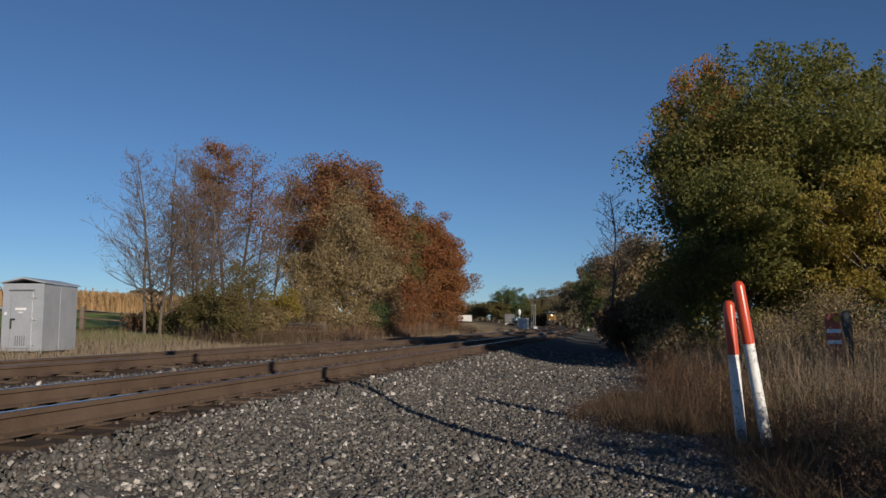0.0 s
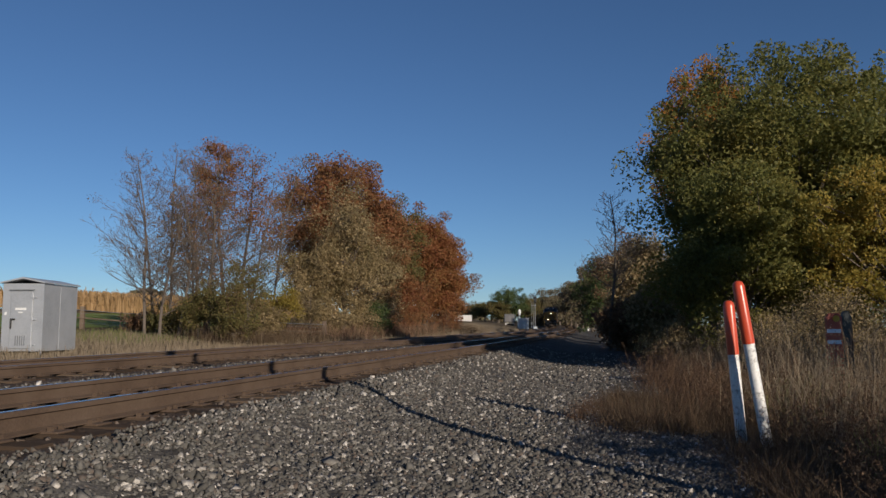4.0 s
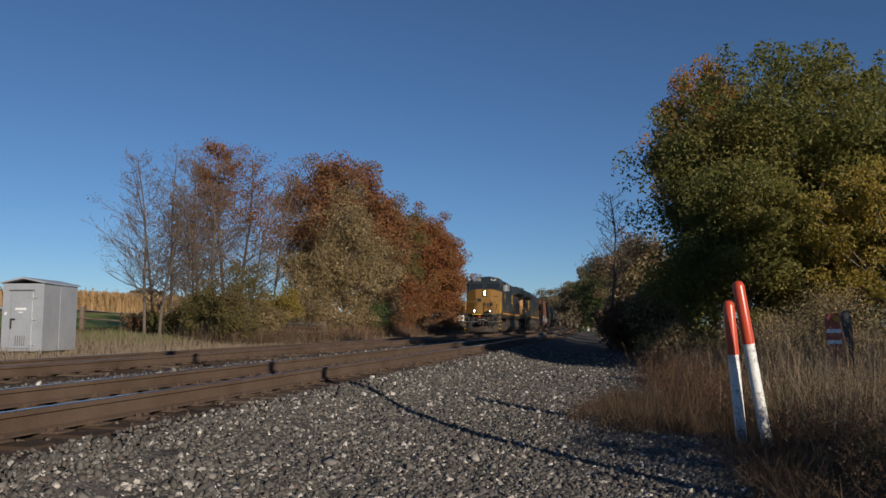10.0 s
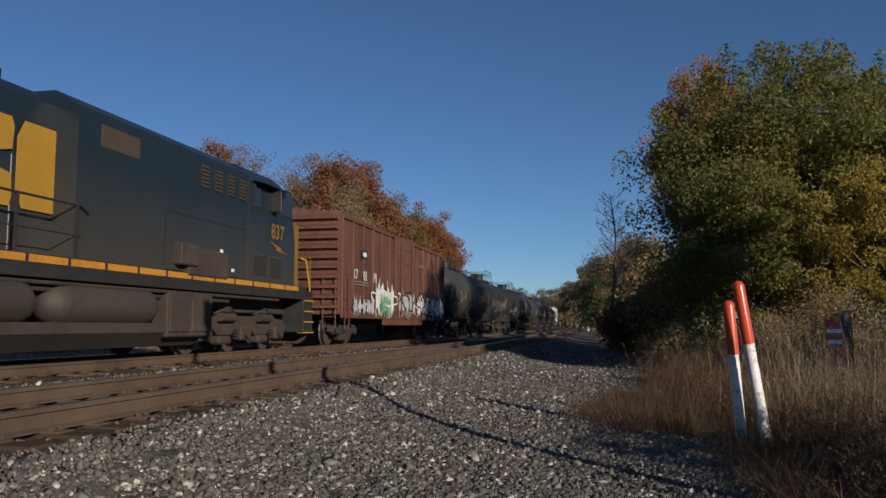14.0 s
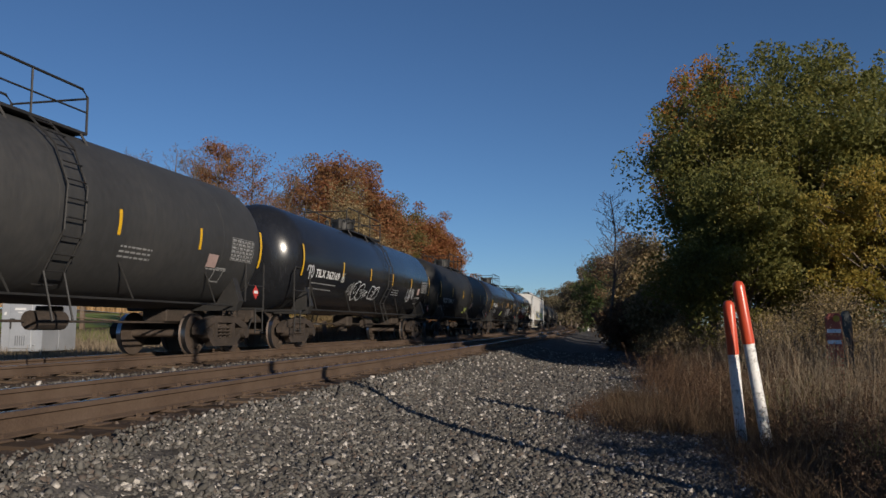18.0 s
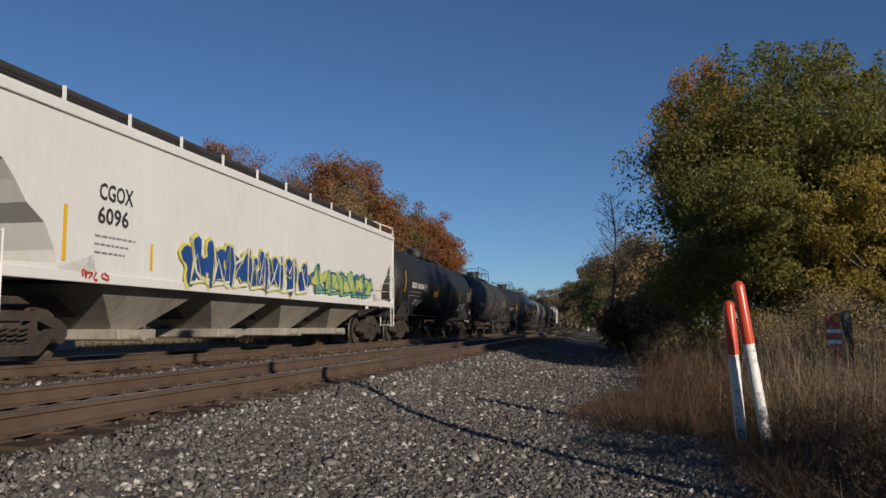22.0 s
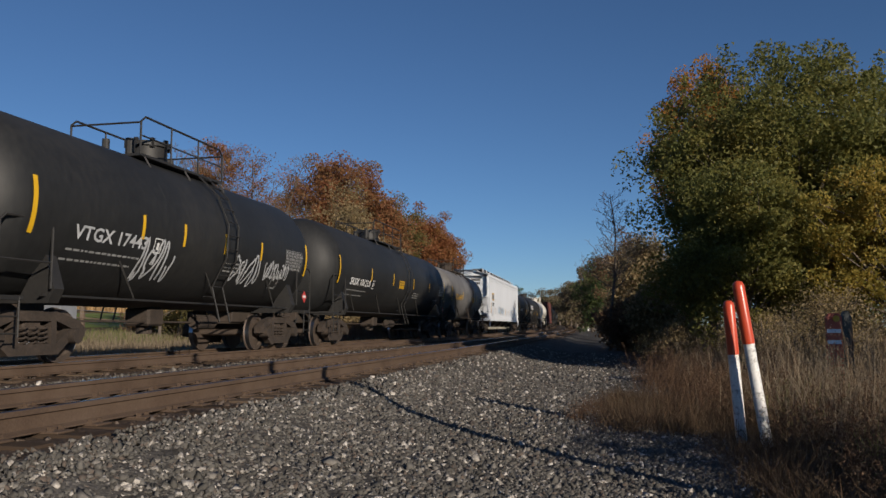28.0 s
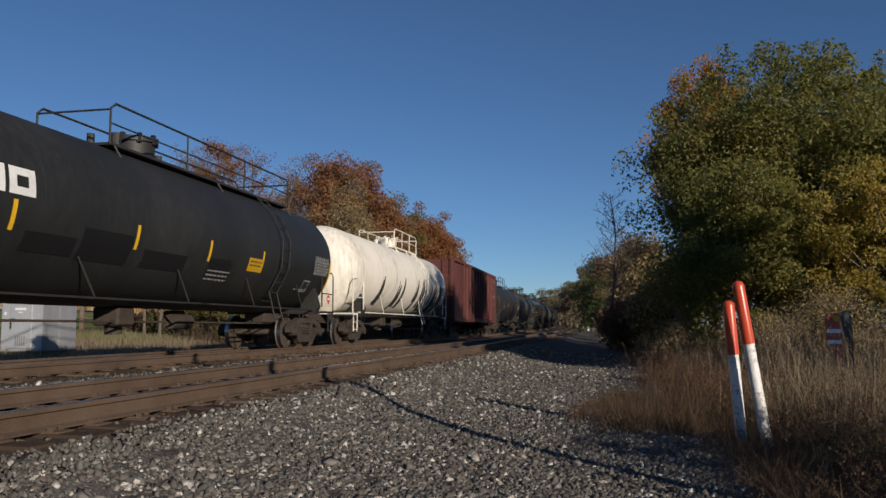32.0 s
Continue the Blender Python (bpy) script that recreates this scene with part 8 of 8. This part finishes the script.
def seed_heads(name, us, ys, count, low, high, size, material, seed, label):
    """Fine dry seed heads and leaves that fill the weeds."""
    rng = np.random.default_rng(seed)
    cu, cy = rng.uniform(*us, count // 30), rng.uniform(*ys, count // 30)
    ch = rng.uniform(0.4, 1.0, count // 30)
    k = rng.integers(0, len(cu), count)
    u, y0 = cu[k] + rng.normal(0, 0.14, count), cy[k] + rng.normal(0, 0.14, count)
    x, y = lane(u, y0)
    z = ground_z(u, y0) + (low + (high - low) * rng.random(count)) * ch[k]
    me = soup(name, leaf_cards(np.stack([x, y, z], -1), size, rng, 0.4), None, material, 3)
    return tagged(new(name, me), label, "weeds", kind="stuff")


seed_heads("weed_heads", (12.2, 32), (12, 40), 60000, 0.1, 1.15, 0.022, DRY_GRASS, 121, "fine dry seed heads of the field weeds")
seed_heads("pale_heads", (12.5, 34), (13, 42), 26000, 0.3, 1.25, 0.02, PALE_GRASS, 122, "pale fluffy seed heads of the field weeds")
blades("field_weeds", (11.8, 22), (10.5, 24), 13000, 0.7, 0.0045, PALE_GRASS, 113, "pale grey-tan weeds of the field edge", clump=0.28, lean=0.7)
seed_heads("field_heads", (11.8, 20), (10.5, 22), 30000, 0.25, 0.95, 0.016, PALE_GRASS, 125, "pale fluffy seed heads behind the marker posts")
blades("pale_stems", (11.8, 17), (6.2, 16), 1500, 0.62, 0.0028, PALE_GRASS, 112, "pale thin weed stems among the dry grass", clump=0.3, lean=0.9)
seed_heads("low_weeds", (11.6, 15.5), (5.8, 14), 52000, 0.0, 0.55, 0.018, DRY_GRASS, 123, "low dry weed leaves round the posts")
seed_heads("tuft_weeds", (9.7, 12.0), (11.2, 15.2), 16000, 0.0, 0.26, 0.011, RED_STEM, 126, "small rust-brown weeds spreading over the gravel")
seed_heads("foot_weeds", (11.0, 12.4), (7.4, 11.5), 11000, 0.0, 0.22, 0.011, DRY_GRASS, 127, "low dry weeds before the marker posts")
seed_heads("green_leaves", (12.0, 15.5), (8.2, 15), 5200, 0.05, 0.6, 0.019, GREEN_WEED, 128, "yellow-green weed leaves among the dry grass")
seed_heads("lane_weeds", (10.8, 11.7), (11.5, 30), 9000, 0.0, 0.25, 0.012, DRY_GRASS, 124, "small rust-brown weeds at the lane's edge")


def branched_weeds(name, us, ys, count, height, material, seed, label):
    """Dry upright weeds: a stem with rising side branches that end in small heads."""
    rng = np.random.default_rng(seed)
    cu, cy = rng.uniform(*us, count // 6), rng.uniform(*ys, count // 6)
    k = rng.integers(0, len(cu), count)
    u, y0 = cu[k] + rng.normal(0, 0.18, count), cy[k] + rng.normal(0, 0.18, count)
    x, y = lane(u, y0)
    foot = np.stack([x, y, ground_z(u, y0) - 0.02], -1)
    h = height * np.minimum(rng.lognormal(-0.05, 0.28, (count, 1)), 1.6)
    lean = np.c_[rng.normal(0, 0.22, (count, 2)), np.ones(count)] * h
    m = 11
    idx = np.repeat(np.arange(count), m)
    f = rng.uniform(0.25, 0.95, (count * m, 1))
    a = rng.uniform(0, 2 * np.pi, count * m)
    start = foot[idx] + lean[idx] * f
    out = np.c_[np.cos(a), np.sin(a), rng.uniform(0.5, 1.4, count * m)] * h[idx] * rng.uniform(0.1, 0.3, (count * m, 1)) * (1.2 - f)
    p0, p1 = np.concatenate([foot, start]), np.concatenate([foot + lean, start + out])
    ang = rng.uniform(0, np.pi, len(p0))
    w = np.stack([np.cos(ang), np.sin(ang), np.zeros(len(p0))], -1) * np.r_[np.full(count, 0.0035), np.full(count * m, 0.0022)][:, None]
    v = np.stack([p0 - w, p0 + w, p1 + w * 0.5, p1 - w * 0.5], 1).reshape(-1, 3)
    tagged(new(name, soup(name, v, None, material)), label, "weeds", kind="stuff")
    tips = np.repeat(p1, 4, 0) + rng.normal(0, 0.022, (len(p1) * 4, 3))
    tagged(new(name + "_heads", soup(name + "_heads", leaf_cards(tips, 0.011, rng, 0.5), None, material, 3)), "seed heads of the " + label, "weeds", kind="stuff")


branched_weeds("red_weeds", (10.7, 13.4), (11.5, 20), 700, 0.62, RED_STEM, 151, "red-brown branched weeds beside the lane")
branched_weeds("post_weeds", (11.6, 16.5), (5.0, 12.5), 1100, 0.5, RED_STEM, 152, "brown branched weeds round the marker posts")
branched_weeds("grey_weeds", (12.4, 20), (11, 24), 900, 0.95, PALE_GRASS, 153, "grey-tan branched weeds of the field edge")
blades("russet_grass", (-13.5, -6.5), (48, 78), 16000, 1.0, 0.012, RUSSET_GRASS, 154, "pinkish-brown tall grass below the trees", clump=0.5, lean=0.5)

# ---- relay cabinet, fence, corn, markers, signal ----
RED_PAINT = surface("orange_red_plastic", [(0.42, 0.05, 0.02), (0.55, 0.075, 0.03)], 0.3, scale=3, fine=20, bump=0.03)
WHITE_POST = surface("scuffed_white_plastic", [(0.08, 0.075, 0.07), (0.6, 0.59, 0.57), (0.74, 0.73, 0.71), (0.78, 0.77, 0.75)], 0.4, scale=7, fine=34, bump=0.06, spread=0.17)
DULL_RED = surface("dull_red_plastic", [(0.3, 0.05, 0.028), (0.4, 0.085, 0.045)], 0.6, scale=3, fine=20, bump=0.03)
DARK_POST = surface("dark_green_fibreglass", [(0.012, 0.02, 0.02), (0.025, 0.035, 0.033)], 0.5, scale=3, fine=20, bump=0.03)
OLD_WOOD = surface("weathered_fence_wood", [(0.05, 0.035, 0.025), (0.12, 0.085, 0.06), (0.18, 0.14, 0.1)], 0.9, scale=2, fine=30, stretch=(1, 1, 0.2), bump=0.4)
TAPE_WHITE = surface("reflective_white", [(0.6, 0.6, 0.62), (0.75, 0.75, 0.78)], 0.35, scale=5, fine=20, bump=0.0)


def relay_cabinet():
    m = Matrix.Translation((-14.38, 28.6, 0.1)) @ Matrix.Rotation(radians(-1.5), 4, "Z")
    t = thing("signal_cabinet", "galvanised sheet-steel signal cabinet on short legs", "cabinet", m)
    w, dd, h0, h1 = 1.5, 2.5, 0.24, 2.68
    part("body", Geo().box(-w, 0, 0, dd, h0, h1, 0.015), GALV, t)
    part("roof", Geo().prism([(-w - 0.07, h1), (-w / 2, h1 + 0.17), (0.07, h1), (0.07, h1 + 0.05), (-w / 2, h1 + 0.23), (-w - 0.07, h1 + 0.05)], "y", -0.08, dd + 0.08), GALV, t)
    d = part("door", Geo().box(-w + 0.32, -0.38, -0.035, 0.0, h0 + 0.1, h1 - 0.28, 0.012), GALV, t)
    part("drip_rail", Geo().box(-w + 0.28, -0.34, -0.07, 0.0, h1 - 0.26, h1 - 0.22), GREY_GRATE, d)
    part("door_handle", Geo().box(-w + 0.36, -w + 0.4, -0.1, -0.035, 1.05, 1.42, 0.01).box(-w + 0.36, -w + 0.52, -0.08, -0.035, 1.36, 1.42, 0.01), BLACK_IRON, d)
    for z in (0.45, 1.35, 2.15):
        part("hinge", Geo().box(-0.46, -0.22, -0.055, -0.02, z, z + 0.06, 0.01).cyl("z", (-0.36, -0.05), 0.02, z - 0.05, z + 0.11, 8), GALV, d)
    vents = Geo()
    for k in range(5):
        vents.box(-w + 0.55 + k * 0.08, -w + 0.58 + k * 0.08, -0.05, -0.03, 0.45, 0.8)
    part("vent", vents, GREY_GRATE, d)
    lab = Geo()
    lab.box(-w + 0.5, -0.6, -0.042, -0.036, 1.72, 1.8).box(-w + 0.62, -0.72, -0.042, -0.036, 1.62, 1.66)
    part("notice", lab, WHITE_PAINT, d, "white notice that cannot be read")
    part("side_notice", Geo().box(-w + 0.1, -w + 0.18, -0.006, 0, 1.55, 1.65), WHITE_PAINT, t)
    for x in (-w + 0.04, -0.12):
        for y in (0.05, dd - 0.15):
            part("leg", Geo().box(x, x + 0.08, y, y + 0.08, -0.05, h0, 0.005), GALV, t)
    seam = Geo()
    seam.box(0.0, 0.006, 1.2, 1.225, h0 + 0.05, h1 - 0.05)
    seam.box(-0.05, 0.02, -0.02, 0.03, h0, h1)
    part("seam", seam, GALV, t)
    for y in (0.1, dd - 0.1):
        part("lifting_eye", Geo().tube([(0.02, y - 0.06, h1 + 0.0), (0.03, y, h1 + 0.1), (0.02, y + 0.06, h1 + 0.0)], 0.014, 6), GALV, t)


relay_cabinet()


def fence():
    t = thing("fence", "old timber post and wire fence along the corn field", "fence", kind="structure")
    spots = [put(B(px), 48.0 + k * 0.3) for k, px in enumerate((-330, -170, -20, 148, 288, 430, 575))]
    for k, q in enumerate(spots):
        h = 1.42
        part("post", Geo().box(q[0] - 0.13, q[0] + 0.13, q[1] - 0.12, q[1] + 0.12, q[2] - 0.1, q[2] + h, 0.02), OLD_WOOD, t)
    for a, b in zip(spots, spots[1:]):
        for z, r in ((1.2, 0.02), (0.72, 0.045)):
            part("rail", Geo().tube([(a[0], a[1] - 0.14, a[2] + z), ((a[0] + b[0]) / 2, a[1] - 0.14, (a[2] + b[2]) / 2 + z - 0.03), (b[0], b[1] - 0.14, b[2] + z)], r, 6), GREY_GRATE if z > 1 else OLD_WOOD, t)
        part("wire_mesh", Geo().tube([(a[0], a[1] - 0.13, a[2] + 1.0), (b[0], b[1] - 0.13, b[2] + 1.0)], 0.006, 4).tube([(a[0], a[1] - 0.13, a[2] + 0.4), (b[0], b[1] - 0.13, b[2] + 0.4)], 0.006, 4), GREY_GRATE, t)
        for f in (0.5,):
            x, y, z = (a[0] + b[0]) / 2, a[1] - 0.1, (a[2] + b[2]) / 2
            part("iron_stake", Geo().tube([(x, y, z - 0.1), (x, y, z + 1.25)], 0.022, 5), RAIL_RUST, t)


fence()


def corn_field():
    rng = np.random.default_rng(41)
    n = 34000
    x = rng.uniform(-110, -22, n)
    y = 90 + rng.random(n) ** 2.2 * 80
    u = (x - line_x(y)) / np.sqrt(1 + line_slope(y) ** 2)
    ok = (u < -32)
    x, y, u = x[ok], y[ok], u[ok]
    n = len(x)
    z = ground_z(u, y)
    h = rng.uniform(1.5, 2.2, (n, 1))
    base = np.stack([x, y, z], -1)
    a = rng.uniform(0, np.pi, n)
    wide = np.stack([np.cos(a), np.sin(a) * 0.4, np.zeros(n)], -1) * rng.uniform(0.08, 0.2, (n, 1))
    tip = base + np.array([0, 0, 1.0]) * h + rng.normal(0, 0.12, (n, 3))
    v = np.stack([base - wide, base + wide, tip + wide * 0.3, tip - wide * 0.3], 1).reshape(-1, 3)
    # drooping leaves and tassels
    k = rng.integers(0, n, 30000)
    hang = base[k] + (tip - base)[k] * rng.uniform(0.35, 1.06, (30000, 1)) + rng.normal(0, 0.14, (30000, 3))
    tagged(new("corn_leaves", soup("corn_leaves", leaf_cards(hang, 0.2, rng, 0.4), None, CORN, 3)), "dry drooping corn leaves and tassels", "corn", kind="stuff")
    tagged(new("corn_field", soup("corn_field", v, None, CORN)), "standing ripe straw-coloured corn beyond the fence", "corn", kind="stuff")


corn_field()
sheet("lawn_strip", steps((-44, -23, 1.0)), steps((34, 95, 2.0)), lambda u, y: 0.03, LAWN, label="strip of green grass between fence and corn", category="grass")


def marker_post(x, y, z, height, tilt, turn, split, label):
    m = Matrix.Translation((x, y, z)) @ Matrix.Rotation(tilt, 4, "Y") @ Matrix.Rotation(turn, 4, "X")
    t = thing("marker_post", label, "marker post", m, "red and white marker posts")
    r = 0.057
    part("white_tube", Geo().cyl("z", (0, 0), r, -0.2, height - split, 24), WHITE_POST, t, "scuffed white lower tube", 40)
    g = Geo()
    n = 24
    prof = [(r + 0.004, height - split), (r + 0.004, height - 0.06), (r * 0.9, height - 0.025), (r * 0.6, height - 0.006), (0.004, height)]
    g.loft([[(rr * math.cos(2 * math.pi * k / n), rr * math.sin(2 * math.pi * k / n), h) for k in range(n)] for rr, h in prof])
    part("red_sleeve", g, RED_PAINT, t, "glossy orange-red cap sleeve", 40)
    return t


marker_post(3.34, 8.3, -0.12, 1.78, radians(-8.3), radians(0), 0.66, "leaning white plastic marker post with orange-red top")
marker_post(3.175, 8.58, -0.12, 1.57, radians(-3.5), radians(0), 0.58, "upright white plastic marker post with red top in shade")


def flat_marker(x, y, z):
    t = thing("cable_marker", "paired flat cable markers, orange with white bands and dark green", "marker post", Matrix.Translation((x, y, z)))
    out = [(-0.16, -0.1), (0.13, -0.1), (0.13, 1.5), (0.08, 1.58), (-0.1, 1.58), (-0.16, 1.5)]
    part("orange_blade", Geo().prism(out, "y", -0.03, 0.03), DULL_RED, t)
    for zz in (1.22, 1.02):
        part("white_band", Geo().box(-0.155, 0.1, -0.036, -0.031, zz, zz + 0.07), TAPE_WHITE, t)
    part("dark_blade", Geo().prism([(0.14, -0.1), (0.34, -0.1), (0.34, 1.5), (0.28, 1.62), (0.2, 1.62), (0.14, 1.5)], "y", 0.02, 0.08), DARK_POST, t)
    part("bolt_plate", Geo().cyl("y", (0.02, 1.48), 0.06, -0.05, -0.03, 14), STRIPE_YELLOW, t)


flat_marker(7.17, 14.6, -0.15)


def signal_mast():
    x, y, z = put(B(946.5), 163)
    z = 1.55
    t = thing("signal_mast", "silver railway signal mast with a dark signal head", "signal", Matrix.Translation((x, y, z)))
    part("mast", Geo().cyl("z", (0, 0), 0.085, -0.3, 6.0, 12), GREY_GRATE, t)
    part("signal_head", Geo().box(-0.3, 0.3, -0.3, 0.0, 4.9, 6.3, 0.1).cyl("y", (0, 5.9), 0.14, -0.5, -0.28, 12).cyl("y", (0, 5.3), 0.14, -0.5, -0.28, 12), BLACK_IRON, t)
    ladder(t, -0.55, 0.1, -0.2, 5.2, 0.42, GALV)
    part("platform", Geo().box(-0.8, 0.2, -0.1, 0.5, 4.4, 4.46), GALV, t)
    part("base", Geo().box(-0.4, 0.4, -0.4, 0.4, -0.4, 0.1, 0.05), GALV, t)


signal_mast()


def line_side_box():
    x, y, z = put(B(925), 158)
    z = 1.2
    t = thing("signal_cabinet", "grey steel trackside signal cabinet", "cabinet", Matrix.Translation((x, y, z)))
    part("body", Geo().box(-1.0, 1.05, -0.8, 0.8, 0.0, 2.05, 0.03), GALV, t)
    part("roof", Geo().box(-1.06, 1.11, -0.86, 0.86, 2.05, 2.13, 0.02), GALV, t)
    x, y, z = put(B(919), 170)
    t2 = thing("dish_antenna", "white dish antenna on a short pole", "antenna", Matrix.Translation((x, y, 1.6)))
    part("pole", Geo().cyl("z", (0, 0), 0.05, -0.2, 2.9, 8), GALV, t2)
    g = Geo()
    n = 18
    g.loft([[(0.62 * f * math.cos(2 * math.pi * k / n) * 0.5, -0.3 + 0.25 * f * f, 3.1 + 0.62 * f * math.sin(2 * math.pi * k / n)) for k in range(n)] for f in (0.05, 0.4, 0.75, 1.0)])
    part("dish", g, WHITE_PAINT, t2, smooth=40)
    for px, dep, h, w, lb in ((1040, 150, 1.5, 0.14, "short white line-side post"), (1090, 66, 2.0, 0.12, "grey weathered line-side post")):
        x, y, z = put(B(px), dep)
        t3 = thing("line_side_post", lb, "post", Matrix.Translation((x, y, z)))
        part("shaft", Geo().box(-w, w, -w, w, -0.2, h, 0.03), WHITE_PAINT if dep > 100 else OLD_WOOD, t3)


line_side_box()


def far_house(px, dep, w, d, h, roof_mat, wall_mat, lb, z):
    x, y, _ = put(B(px), dep)
    t = thing("house", lb, "house", Matrix.Translation((x, y, z)))
    part("wall", Geo().box(-w / 2, w / 2, -d / 2, d / 2, -1.5, h), wall_mat, t)
    part("roof", Geo().prism([(-d / 2 - 0.4, h), (0, h + 1.9), (d / 2 + 0.4, h), (d / 2 + 0.4, h - 0.15), (-d / 2 - 0.4, h - 0.15)], "x", -w / 2 - 0.4, w / 2 + 0.4), roof_mat, t)
    for k in range(3):
        wx = -w / 2 + w * (k + 0.5) / 3
        wd = part("window", Geo().box(wx - 0.55, wx + 0.55, -d / 2 - 0.05, -d / 2, h - 1.6, h - 0.5), WHITE_PAINT, t)
        part("pane", Geo().box(wx - 0.45, wx + 0.45, -d / 2 - 0.07, -d / 2 - 0.05, h - 1.5, h - 0.6), CAB_GLASS, wd)


far_house(809, 215, 7, 6, 1.2, WHITE_TANK, LOCO_BLUE, "low house with pale roof and blue wall", 1.8)
far_house(901, 205, 1.7, 2.4, 0.5, GREY_TANK, DARKER_CREAM, "small white shed by the line", 2.6)


def roadside_pole():
    """Stands beside the camera, out of view; its shadow falls over the lane and the rails."""
    t = thing("sign_pole", "slim steel pole with a small box near its top", "pole", Matrix.Translation((3.35, 4.0, -0.1)))
    part("shaft", Geo().cyl("z", (0, 0), 0.075, -0.2, 6.6, 12), GALV, t)
    part("box", Geo().box(-0.16, 0.16, -0.1, 0.1, 6.2, 6.75, 0.03), GALV, t)


roadside_pole()


motions()
